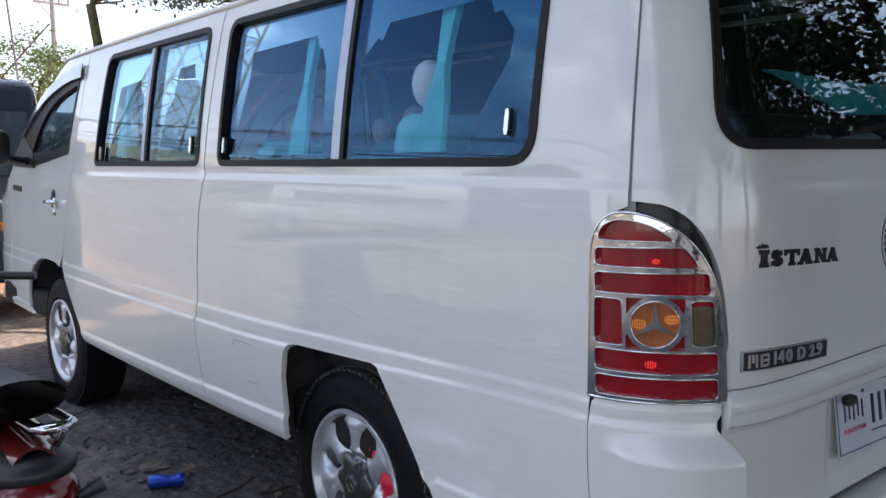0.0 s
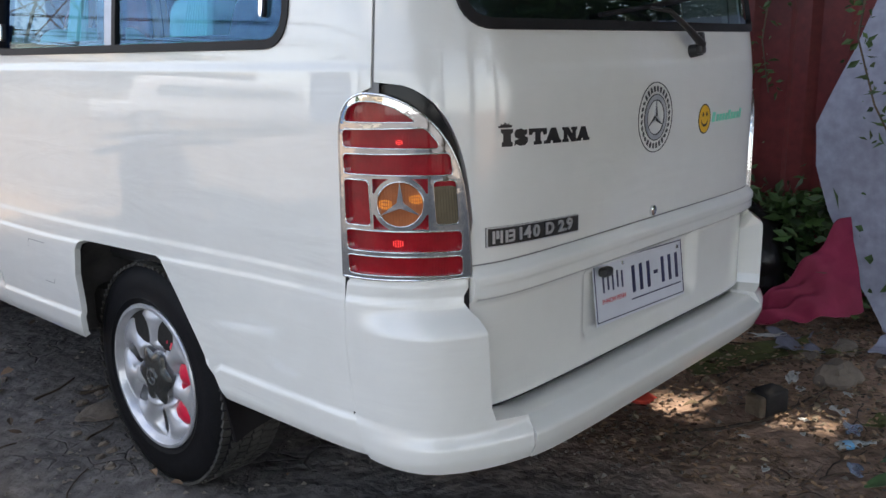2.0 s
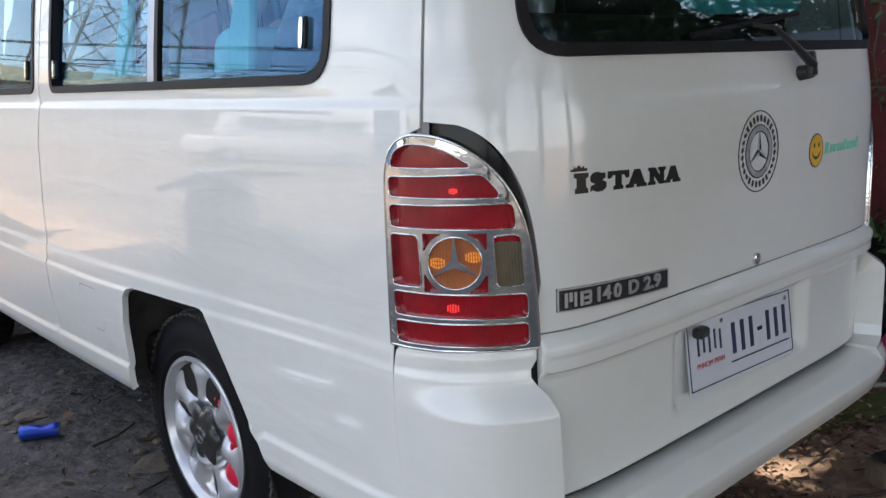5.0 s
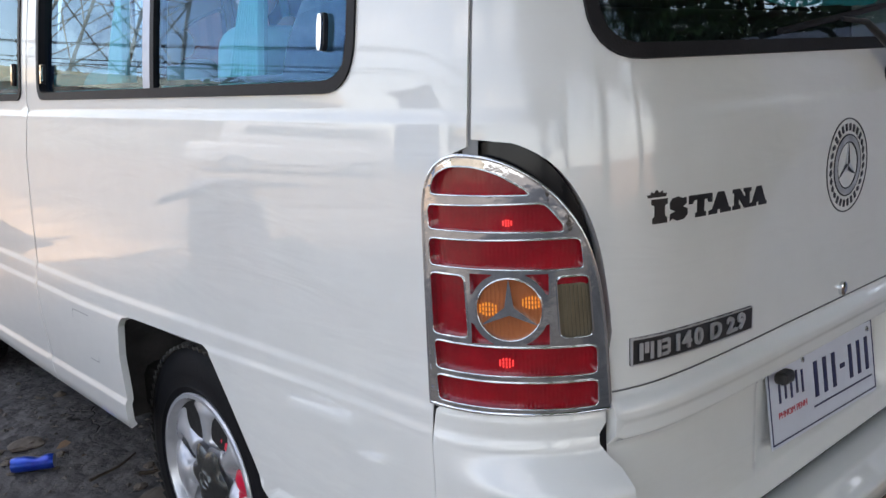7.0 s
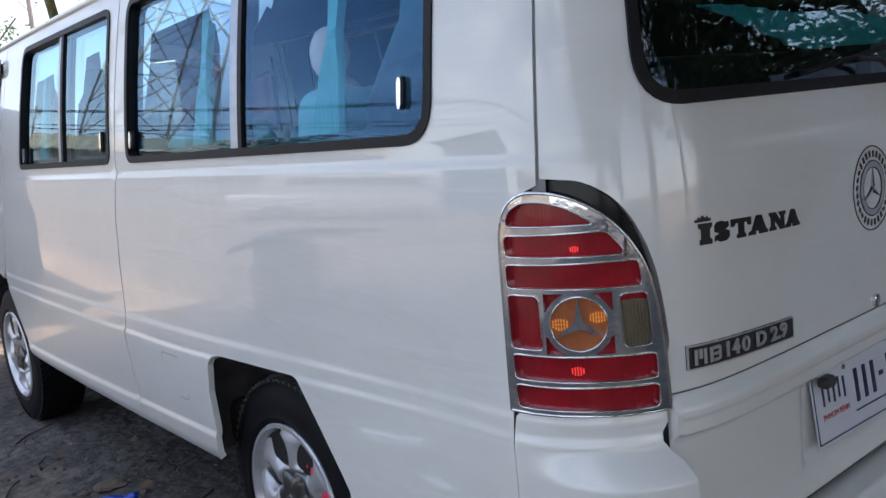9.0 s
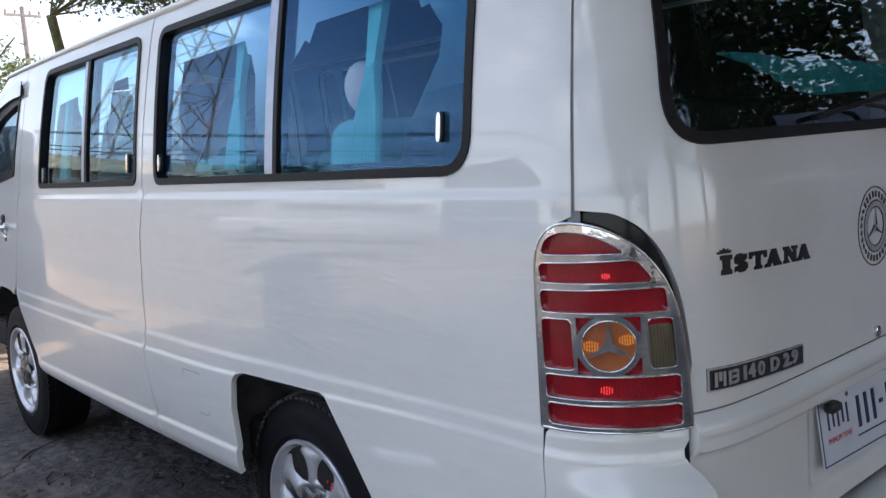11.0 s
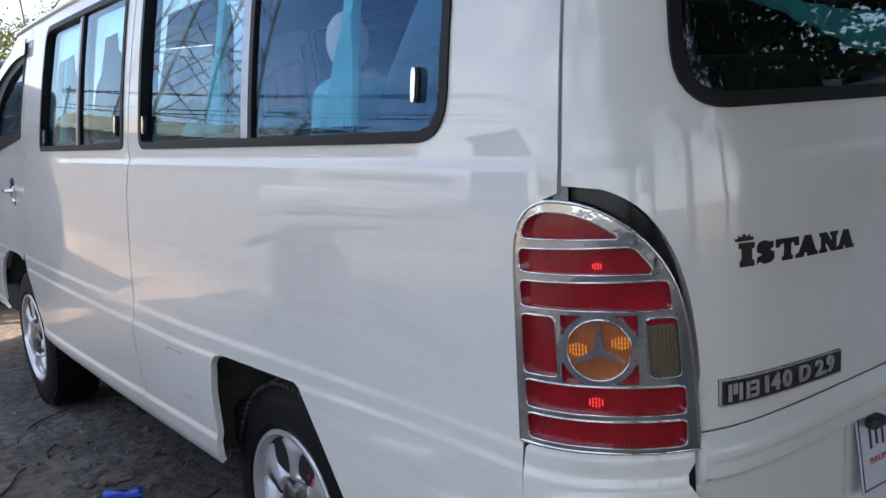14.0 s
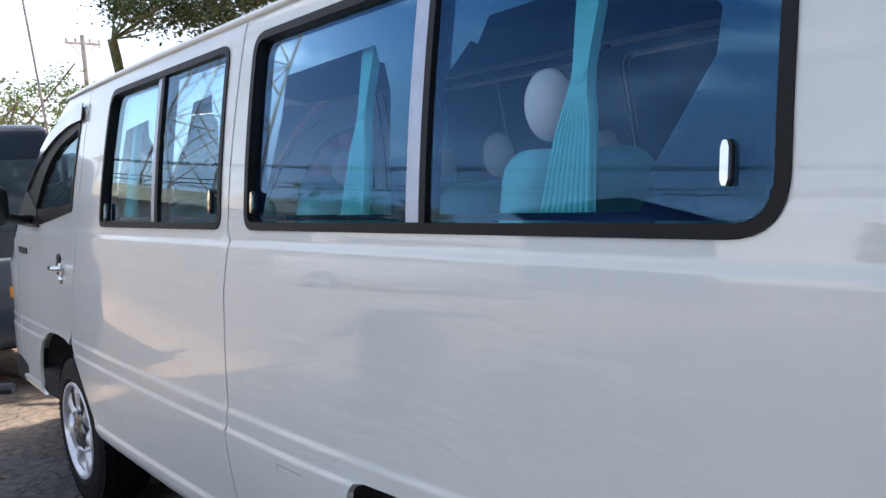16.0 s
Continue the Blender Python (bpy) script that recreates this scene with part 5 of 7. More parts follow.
for y, drop in ((1.03, 0.0), (1.80, 0.06), (2.63, 0.06)):
    for x in (0.28, 0.74, 1.20):
        seat(x, y, drop, 0.0 if x > 0.5 else 0.11 if y < 1.5 else None)
for x in (0.38, 1.2):
    seat(x, 3.45)


def curtain(y, sg, w0=0.085):
    """A pleated curtain gathered by a tie behind the glass."""
    def f(u, v):
        z = 1.26 + v * 0.45
        wd = np.interp(z, [1.26, 1.40, 1.47, 1.53, 1.71], [w0, w0 * 0.66, w0 * 0.26, w0 * 0.34, w0 * 0.62])
        yy = y + (u - 0.5) * wd + np.interp(z, [1.26, 1.47, 1.71], [0.022, 0, -0.018])
        x0 = skin(SF(y), z)[0] + 0.05
        x = x0 + 0.010 * math.sin(u * math.pi * 2 * 9)
        return (x if sg == 1 else 2 * MID - x, yy, z)

    c = part("curtain", grid(90, 14, f, 0.002), TEAL, van, "turquoise pleated curtain gathered with a tie", smooth=80)
    zc = 1.475
    xt = skin(SF(y), zc)[0] + 0.05
    xt = xt if sg == 1 else 2 * MID - xt
    part("curtain_tie", box(0.03, w0 * 0.3, 0.026, 0.008, 3, at=(xt, y, zc)), TEAL, c)


for y in (0.76, 1.38, 2.86):
    for sg in (1, -1) if y > 1 else (1,):
        curtain(y, sg, 0.11 if y < 1 else 0.095)


# ---- the yard ----
EARTH = material("trodden grey-brown earth", (0.165, 0.154, 0.148), 0.95, scale=1.4, colour2=(0.092, 0.087, 0.086), bump=0.03, bump_scale=16, fine=0.32, spec=0.2)
en, ek = EARTH.node_tree.nodes, EARTH.node_tree.links       # drying cracks, in patches
etc_, evor, ewarp, emix = en.new("ShaderNodeTexCoord"), en.new("ShaderNodeTexVoronoi"), en.new("ShaderNodeTexNoise"), en.new("ShaderNodeMixRGB")
evor.feature = "DISTANCE_TO_EDGE"
evor.inputs["Scale"].default_value = 8.0
ewarp.inputs["Scale"].default_value = 6.0
emix.inputs[0].default_value = 0.12
ek.new(etc_.outputs["Object"], ewarp.inputs["Vector"])
ek.new(etc_.outputs["Object"], emix.inputs[1])
ek.new(ewarp.outputs["Color"], emix.inputs[2])
ek.new(emix.outputs[0], evor.inputs["Vector"])
ecr, epat, epm, emul = en.new("ShaderNodeMapRange"), en.new("ShaderNodeTexNoise"), en.new("ShaderNodeMapRange"), en.new("ShaderNodeMath")
ecr.inputs["From Min"].default_value, ecr.inputs["From Max"].default_value = 0.0, 0.035
ecr.inputs["To Min"].default_value, ecr.inputs["To Max"].default_value = 1.0, 0.0
epat.inputs["Scale"].default_value = 1.1
epm.inputs["From Min"].default_value, epm.inputs["From Max"].default_value = 0.53, 0.68
emul.operation = "MULTIPLY"
ek.new(evor.outputs["Distance"], ecr.inputs[0])
ek.new(etc_.outputs["Object"], epat.inputs["Vector"])
ek.new(epat.outputs["Fac"], epm.inputs[0])
ek.new(ecr.outputs[0], emul.inputs[0])
einv = en.new("ShaderNodeMath")
einv.operation, einv.use_clamp = "SUBTRACT", True
ek.new(epm.outputs[0], einv.inputs[0])
ek.new(einv.outputs[0], emul.inputs[1])
eb_ = en["Principled BSDF"]
old = eb_.inputs["Base Color"].links[0].from_socket
# browner, rotting soil on the side where the leaves lie, brightened to offset deep shade
esep, ewid, ebm = en.new("ShaderNodeSeparateXYZ"), en.new("ShaderNodeMapRange"), en.new("ShaderNodeTexNoise")
ebm.inputs["Scale"].default_value, ebm.inputs["Detail"].default_value = 3.0, 8
ewid.inputs["From Min"].default_value, ewid.inputs["From Max"].default_value = 0.5, 1.5
eadd = en.new("ShaderNodeMath")
eadd.operation = "ADD"
esub = en.new("ShaderNodeMath")
esub.operation = "SUBTRACT"
esub.inputs[1].default_value = 0.5
ek.new(etc_.outputs["Object"], esep.inputs[0])
ek.new(etc_.outputs["Object"], ebm.inputs["Vector"])
ek.new(ebm.outputs["Fac"], esub.inputs[0])
ek.new(esep.outputs[0], eadd.inputs[0])
ek.new(esub.outputs[0], eadd.inputs[1])
ek.new(eadd.outputs[0], ewid.inputs[0])
ebr2 = en.new("ShaderNodeMixRGB")
ebr2.blend_type = "MULTIPLY"
ebr2.inputs[2].default_value = (2.9, 2.1, 1.6, 1)
ek.new(ewid.outputs[0], ebr2.inputs[0])
ek.new(old, ebr2.inputs[1])
# sandy earth ahead of the van, its colour also lifted to look sunlit
edry, ebr3, eadd2 = en.new("ShaderNodeMapRange"), en.new("ShaderNodeMixRGB"), en.new("ShaderNodeMath")
eadd2.operation = "ADD"
edry.inputs["From Min"].default_value, edry.inputs["From Max"].default_value = 4.6, 5.5
ebr3.blend_type = "MULTIPLY"
ebr3.inputs[2].default_value = (1.9, 1.6, 1.3, 1)
ek.new(esep.outputs[1], eadd2.inputs[0])
ek.new(esub.outputs[0], eadd2.inputs[1])
ek.new(eadd2.outputs[0], edry.inputs[0])
ek.new(edry.outputs[0], ebr3.inputs[0])
ek.new(ebr2.outputs[0], ebr3.inputs[1])
# earth away from the van lightened in colour, standing in for more light there
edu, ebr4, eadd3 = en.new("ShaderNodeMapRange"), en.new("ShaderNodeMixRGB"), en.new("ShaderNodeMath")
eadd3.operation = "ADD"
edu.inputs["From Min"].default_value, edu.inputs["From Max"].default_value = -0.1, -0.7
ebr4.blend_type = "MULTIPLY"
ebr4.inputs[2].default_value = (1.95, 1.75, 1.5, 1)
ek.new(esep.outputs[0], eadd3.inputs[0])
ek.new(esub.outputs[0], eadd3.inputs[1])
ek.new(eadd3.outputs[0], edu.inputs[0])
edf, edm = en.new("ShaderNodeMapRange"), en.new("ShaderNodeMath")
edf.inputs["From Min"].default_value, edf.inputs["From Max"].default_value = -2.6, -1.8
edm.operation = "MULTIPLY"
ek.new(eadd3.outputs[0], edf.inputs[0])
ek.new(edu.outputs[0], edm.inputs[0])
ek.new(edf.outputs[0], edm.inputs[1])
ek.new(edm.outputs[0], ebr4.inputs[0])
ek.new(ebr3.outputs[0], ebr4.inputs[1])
old = ebr4.outputs[0]
ek.new(ewid.outputs[0], einv.inputs[1])
ecm = en.new("ShaderNodeMixRGB")
ecm.inputs[2].default_value = (0.05, 0.043, 0.038, 1)
ek.new(emul.outputs[0], ecm.inputs[0])
ek.new(old, ecm.inputs[1])
ek.new(ecm.outputs[0], eb_.inputs["Base Color"])
oldn = eb_.inputs["Normal"].links[0].from_socket
ebp = en.new("ShaderNodeBump")
ebp.invert = True
ebp.inputs["Distance"].default_value = 0.02
ek.new(emul.outputs[0], ebp.inputs["Height"])
ek.new(oldn, ebp.inputs["Normal"])
ek.new(ebp.outputs[0], eb_.inputs["Normal"])


def ground_z(x, y):
    v = Vector((x, y, 0))
    r = math.hypot(x, y - 1)
    fade = 1 / (1 + max(0, r - 12) * 0.2)
    h = 0.03 * noise.noise(v * 0.5) + 0.014 * noise.noise(v * 1.7 + Vector((3, 1, 0))) + 0.010 * abs(noise.noise(v * 5.1)) + 0.006 * noise.noise(v * 13)
    return h * fade - 0.012


def spread(n, a, far):
    t = np.linspace(-1, 1, n)
    k = np.sinh(t * a) / np.sinh(a)
    return k * far


gx = np.unique(np.concatenate([np.arange(-2.6, 3.4, 0.035), -2.6 - np.geomspace(0.05, 900, 60), 3.4 + np.geomspace(0.05, 900, 60)]))
gy = np.unique(np.concatenate([np.arange(-1.6, 5.4, 0.035), -1.6 - np.geomspace(0.05, 900, 60), 5.4 + np.geomspace(0.05, 900, 60)]))
gv = [(x, y, ground_z(x, y)) for x in gx for y in gy]
ny = len(gy)
gf = [(i * ny + j, (i + 1) * ny + j, (i + 1) * ny + j + 1, i * ny + j + 1) for i in range(len(gx) - 1) for j in range(ny - 1)]
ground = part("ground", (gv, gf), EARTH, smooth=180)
tagged(ground, "trodden grey-brown bare earth with grit and leaf litter", "ground", kind="structure")

# red corrugated container along the far side of the van
RED = material("weathered red container paint", (0.16, 0.018, 0.018), 0.6, scale=1.6, colour2=(0.085, 0.014, 0.013), bump=0.002, bump_scale=30, fine=0.2)


def container(x0, y0, y1, h):
    c = thing("shipping_container", (x0 + 1.2, (y0 + y1) / 2, 0), "weathered red corrugated shipping container with creepers", "container")
    n = int((y1 - y0) / 0.28)
    ys, xs = [], []
    for k in range(n):
        y = y0 + k * 0.28
        for dy, dx in ((0.0, 0.0), (0.07, 0.0), (0.11, 0.036), (0.24, 0.036)):
            ys.append(y + dy)
            xs.append(x0 + dx)
    vs = [(x, y, z) for x, y in zip(xs, ys) for z in (0.16, h - 0.12)]
    fs = [(2 * i, 2 * i + 1, 2 * i + 3, 2 * i + 2) for i in range(len(xs) - 1)]
    part("side_wall", (vs, fs), RED, c, "corrugated red steel side")
    part("bottom_rail", box(0.12, y1 - y0, 0.17, 0.01, at=(x0 + 0.03, (y0 + y1) / 2, 0.085)), RED, c)
    part("top_rail", box(0.12, y1 - y0, 0.13, 0.01, at=(x0 + 0.03, (y0 + y1) / 2, h - 0.06)), RED, c)
    part("roof", box(2.4, y1 - y0, 0.05, 0.01, at=(x0 + 1.2, (y0 + y1) / 2, h - 0.025)), RED, c)
    part("end_wall", box(2.4, 0.05, h - 0.1, 0.01, at=(x0 + 1.2, y0 - 0.02, h / 2)), RED, c)
    part("end_wall", box(2.4, 0.05, h - 0.1, 0.01, at=(x0 + 1.2, y1 + 0.02, h / 2)), RED, c)
    part("back_wall", box(0.05, y1 - y0, h - 0.1, 0.01, at=(x0 + 2.38, (y0 + y1) / 2, h / 2)), RED, c)
    for yy in (y0, y1):
        part("corner_post", box(0.16, 0.16, h, 0.015, at=(x0 + 0.06, yy, h / 2)), RED, c)
    return c


container(3.2, -0.1, 8.4, 2.6)


# ---- trees ----
BARK = material("grey-brown bark", (0.16, 0.12, 0.085), 0.95, scale=9, amount=0.5, bump=0.012, bump_scale=30)
LEAF = material("dark green leaves", (0.055, 0.11, 0.03), 0.55, scale=3, colour2=(0.03, 0.07, 0.018), island=0.5)
IVY = material("ivy-grown pale bark", (0.2, 0.2, 0.11), 0.95, scale=14, colour2=(0.07, 0.1, 0.035), bump=0.02, bump_scale=30)
LEAF_PALE = material("pale feathery leaves", (0.16, 0.21, 0.075), 0.6, scale=1, colour2=(0.10, 0.15, 0.045), island=0.4)
LEAF_VINE = material("creeper leaves", (0.075, 0.13, 0.04), 0.55, scale=3, colour2=(0.04, 0.08, 0.022), island=0.5)
rng = np.random.default_rng(7)


def leaf_mesh(centres, size, spread=0.5):
    """Folded four-cornered leaves, each at a centre, turned at random. Returns verts and faces."""
    n = len(centres)
    d = rng.normal(size=(n, 3)) * [1, 1, 0.6]
    d /= np.linalg.norm(d, axis=1)[:, None]
    q = rng.normal(size=(n, 3))
    w = np.cross(d, q)
    w /= np.linalg.norm(w, axis=1)[:, None]
    up = np.cross(w, d)
    L = size * rng.uniform(1 - spread, 1 + spread, n)[:, None]
    c = np.asarray(centres)
    v = np.stack([c - d * L * 0.5, c + w * L * 0.24 + up * L * 0.06, c + d * L * 0.5 - up * L * 0.05, c - w * L * 0.24 + up * L * 0.06], 1).reshape(-1, 3)
    f = np.arange(4 * n).reshape(-1, 4)
    return v.tolist(), f.tolist()


def clumps(k, centre, radii, per, size):
    """Points gathered in clumps inside an ellipsoid, thinner in places."""
    out = []
    c = np.array(centre)
    for i in range(k):
        u = rng.normal(size=3)
        u *= rng.uniform(0.25, 1.0) ** 0.45 / np.linalg.norm(u)
        p = c + u * radii
        r = size * rng.uniform(0.5, 1.3)
        m = int(per * rng.uniform(0.4, 1.4))
        out.append(p + rng.normal(size=(m, 3)) * [r, r, r * 0.6])
    return np.concatenate(out)


def limb(a, b, sag=0.0, n=7, wob=0.1):
    a, b = np.array(a), np.array(b)
    return [tuple(a + (b - a) * t + rng.normal(size=3) * wob * math.sin(math.pi * t) + np.array([0, 0, -sag * math.sin(math.pi * t)])) for t in np.linspace(0, 1, n)]


def tree(name, base, fork, centre, radii, k, per, clump, leaf, mat, label, category="tree", trunk_r=0.18, gaps=(), thick=(), bark=None, limb_r=0.5):
    t = thing(name, base, label, category)
    part("trunk", tube(limb(base, fork, 0, 8, 0.06), [trunk_r * (1.25 - 0.5 * i / 7) for i in range(8)], 12), bark or BARK, t, smooth=60)
    tips = []
    for i in range(9):
        a = i * 2.4
        tip = (centre[0] + math.cos(a) * radii[0] * 0.7, centre[1] + math.sin(a) * radii[1] * 0.7, centre[2] + radii[2] * (0.5 * math.sin(i * 1.7)))
        tips.append(tip)
        part("limb", tube(limb(fork, tip, -0.2, 7, 0.12), [trunk_r * limb_r * (1 - 0.11 * j) + 0.006 for j in range(7)], 8), bark or BARK, t, smooth=60)
    pts = np.concatenate([clumps(k, centre, radii, per, clump)] + [clumps(n, c, r, per, clump) for n, c, r in thick])
    for (g, r) in gaps:
        g = np.array(g)
        sd = np.array(sun_dir)
        rel = pts - g
        along = rel @ sd
        pts = pts[np.linalg.norm(rel - along[:, None] * sd, axis=1) > r]
    part("crown", leaf_mesh(pts, leaf), mat, t, "crown of many small leaves with gaps")
    return t


# ground circles over which the crown is cut open to let sun through
SPOTS = [((1.58 + 0.22 * math.cos(k * 2.4) * math.sqrt((k + 0.5) / 16), 0.12 + 0.30 * math.sin(k * 2.4) * math.sqrt((k + 0.5) / 16), 0), 0.04 + 0.045 * ((k * 0.618) % 1)) for k in range(16)]
SPOTS += [((1.50, 0.28, 0), 0.12), ((1.61, -0.17, 0), 0.125), ((1.45, 0.36, 0), 0.09)]
# the broad tree that shades the yard from behind the container; its crown is out of view,
# with clumps added to darken the van's tail and gaps cut for sun spots
tree("shade_tree", (7.2, 1.0, 0), (6.6, 1.3, 3.0), (3.9, 1.6, 6.4), (4.2, 6.4, 1.5), 700, 62, 0.42, 0.24, LEAF, "broad dark green tree out of view, added to shade the yard", trunk_r=0.26, thick=((130, (3.45, 0.25, 6.3), (1.5, 0.9, 0.9)), (260, (5.7, -1.9, 6.2), (2.6, 2.0, 1.0)), (230, (2.3, -4.2, 6.3), (2.8, 2.2, 1.0)), (240, (-0.2, -2.8, 6.7), (2.6, 3.0, 1.0)), (110, (7.2, 0.6, 4.4), (1.0, 1.5, 1.0))),
     gaps=(*SPOTS, ((0.3, 5.85, 0), 0.42), ((0.45, 7.4, 0), 0.5), ((-0.1, 6.5, 0), 0.3), ((-0.5, 6.1, 0), 0.3), ((-1.7, 6.6, 0), 0.6), ((-2.9, 5.4, 0), 0.6), ((-2.3, 8.0, 0), 0.8), ((0.9, 9.5, 0), 0.6)))
# the one that leans over the road ahead
tree("roadside_tree", (3.1, 11.0, 0), (2.42, 10.0, 3.15), (3.7, 10.1, 3.98), (1.5, 1.3, 0.66), 190, 110, 0.17, 0.062, LEAF, "leaning roadside tree with dark leaves against the sky", trunk_r=0.075, bark=IVY, limb_r=0.1)
# behind the camera, seen in the rear glass; tall and dense to keep sky light off the tail
for x, y, h in ((-4.6, -5.8, 7.6), (-2.0, -5.2, 8.0), (0.6, -4.9, 8.2), (3.0, -5.2, 8.4), (5.8, -5.4, 7.6)):
    tree("yard_tree", (x, y, 0), (x + 0.2, y, h * 0.45), (x, y, h * 0.72), (2.0, 1.4, h * 0.52), 190, 62, 0.34, 0.17, LEAF, "dense green tree at the yard's edge", trunk_r=0.16)
# the first is added out of view to darken the tail's right side
for x, y, h in ((4.3, -3.5, 4.6), (8.8, 3.5, 6.5), (8.2, 8.5, 6.0)):
    tree("yard_tree", (x, y, 0), (x + 0.2, y, h * 0.45), (x, y, h * 0.68), (2.0, 2.6, h * 0.36), 130, 110, 0.4, 0.13, LEAF, "dense green tree out of view near the red container", trunk_r=0.16)
# thinner crowns low in the sun's quarter, through which the sky glints
for x, y, h in ((8.6, -2.6, 6.6), (9.6, -4.6, 6.4)):
    tree("yard_tree", (x, y, 0), (x + 0.2, y, h * 0.4), (x, y, h * 0.6), (2.2, 2.2, h * 0.36), 74, 60, 0.36, 0.12, LEAF, "light green tree whose thin crown lets the sky through", trunk_r=0.12)
# far growth ahead
for i, (x, y, h) in enumerate(((3.4, 24, 4.6), (5.8, 26, 5.0), (8.6, 30, 5.2), (1.0, 30, 4.2), (12.5, 34, 5.5), (-3.5, 36, 4.6))):
    tree("feathery_tree", (x, y, 0), (x + 0.2, y, h * 0.5), (x, y, h * 0.74), (1.7, 1.5, h * 0.27), 60, 110, 0.32, 0.1, LEAF_PALE, "pale feathery tree behind the road", trunk_r=0.1)
hedge = np.concatenate([clumps(34, (2 + k * 3.0, 27 + 2 * (k % 2), 1.2), (2.0, 1.0, 1.3), 46, 0.32) for k in range(-3, 6)])
ob = part("undergrowth", leaf_mesh(hedge, 0.26), LEAF_PALE)
tagged(ob, "tangled pale green undergrowth along the road", "bushes", kind="stuff")
edge = np.concatenate([clumps(40, (q * math.cos(radians(a)), q * math.sin(radians(a)) + 0.4, 0.9), (1.0, 1.0, 1.2), 120, 0.3) for q in (7.4, 9.2) for a in range(-46, -10, 7)] + [clumps(46, (q * math.cos(radians(a)), q * math.sin(radians(a)) + 0.4, 2.3), (1.0, 1.0, 1.0), 120, 0.3) for q in (9.4,) for a in range(-46, -4, 6)])
ob = part("undergrowth", leaf_mesh(edge, 0.11), LEAF)
tagged(ob, "dense dark green bushes along the yard's edge", "bushes", kind="stuff")
# across the lot on the near side, seen only as reflections
for x, y, h in ((-11.9, 21.6, 3.4), (-27, 22, 4.5), (-26, 10, 4.0), (-28, -2, 5.0), (-10, 40, 3.5)):
    tree("lot_tree", (x, y, 0), (x, y, h * 0.45), (x, y, h * 0.72), (2.4, 2.2, h * 0.34), 60, 40, 0.4, 0.26, LEAF, "green tree across the lot", trunk_r=0.18)


# creepers on the container
def creeper(pts, n):
    v = thing("creeper", pts[0], "thin green creeper hanging on the red container", "plant")
    part("stem", tube(pts, 0.004, 6), BARK, v, smooth=60)
    c = []
    P = np.array(pts)
    for k in range(int(n * 2.2)):
        i = rng.integers(0, len(P) - 1)
        t = rng.uniform()
        c.append(P[i] * (1 - t) + P[i + 1] * t + rng.normal(size=3) * 0.04)
    part("leaves", leaf_mesh(c, 0.04), LEAF_VINE, v)


creeper([(3.05, 1.0, 2.1), (3.1, 0.85, 1.7), (3.12, 0.80, 1.3), (3.14, 0.78, 0.9), (3.14, 0.72, 0.6)], 46)
creeper([(3.08, 0.62, 2.3), (3.1, 0.60, 1.8), (3.12, 0.66, 1.25), (3.14, 0.62, 1.0)], 34)
creeper([(2.55, -0.25, 2.1), (2.5, -0.10, 1.75), (2.46, 0.0, 1.5), (2.44, 0.02, 1.25), (2.44, -0.06, 1.0), (2.45, -0.14, 0.85)], 60)
creeper([(2.62, -0.15, 2.0), (2.58, 0.10, 1.72), (2.55, 0.16, 1.55), (2.52, 0.14, 1.45)], 40)


weeds = np.concatenate([clumps(30, (3.0, 0.25 + 0.45 * k, 0.28), (0.14, 0.3, 0.3), 40, 0.09) for k in range(4)])
tagged(part("weeds", leaf_mesh(weeds, 0.07), LEAF), "dark green weeds along the foot of the container", "weeds", kind="stuff")

# ---- across the lot ----
STEEL = material("galvanised steel", (0.46, 0.44, 0.40), 0.6, 0.2, scale=2, amount=0.3)
CONC = material("concrete", (0.4, 0.385, 0.36), 0.9, scale=3, amount=0.3, bump=0.004, bump_scale=40)
SHEETM = material("straw coloured roof", (0.62, 0.49, 0.31), 0.85, scale=2.2, amount=0.55, fine=0.25)
WALLP = material("cream wall", (0.55, 0.5, 0.42), 0.85, scale=1.3, amount=0.3, fine=0.1)
WIRE = material("black cable", (0.02, 0.02, 0.02), 0.6)
BLUE_ROOF = material("blue roof sheeting", (0.08, 0.16, 0.3), 0.6, scale=2, amount=0.25)


def pylon(at, half, h, turn):
    """Four-legged lattice mast."""
    t = thing("lattice_pylon", at, "tall galvanised steel lattice pylon across the lot", "pylon", rz=0)
    rot = Matrix.Rotation(radians(turn), 3, "Z")
    lv = [0, 0.14, 0.265, 0.38, 0.485, 0.58, 0.67, 0.76, 0.84, 0.92, 1.0]

    def corner(k, f):
        w = half * (1 - 0.84 * f ** 0.85)
        sx, sy = ((-1, -1), (1, -1), (1, 1), (-1, 1))[k % 4]
        return Vector(at) + rot @ Vector((sx * w, sy * w, 0)) + Vector((0, 0, h * f))

    for k in range(4):
        part("leg", tube([corner(k, f) for f in lv], 0.085, 5), STEEL, t)
        for a, b in zip(lv, lv[1:]):
            m = (a + b) / 2
            for p, q in ((corner(k, a), corner(k + 1, b)), (corner(k + 1, a), corner(k, b)), (corner(k, b), corner(k + 1, b)), (corner(k, m), (corner(k, b) + corner(k + 1, b)) / 2), (corner(k + 1, m), (corner(k, b) + corner(k + 1, b)) / 2)):
                part("brace", tube([p, q], 0.038, 4), STEEL, t)
    for f in (0.8, 0.9, 1.0):
        c = Vector(at) + Vector((0, 0, h * f))
        d = rot @ Vector((1, 0, 0))
        part("cross_arm", tube([c - d * 5, c + Vector((0, 0, 0.5)), c + d * 5], 0.12, 5), STEEL, t)


pylon((-12.5, 36.4, 0), 2.75, 34, -4.4)


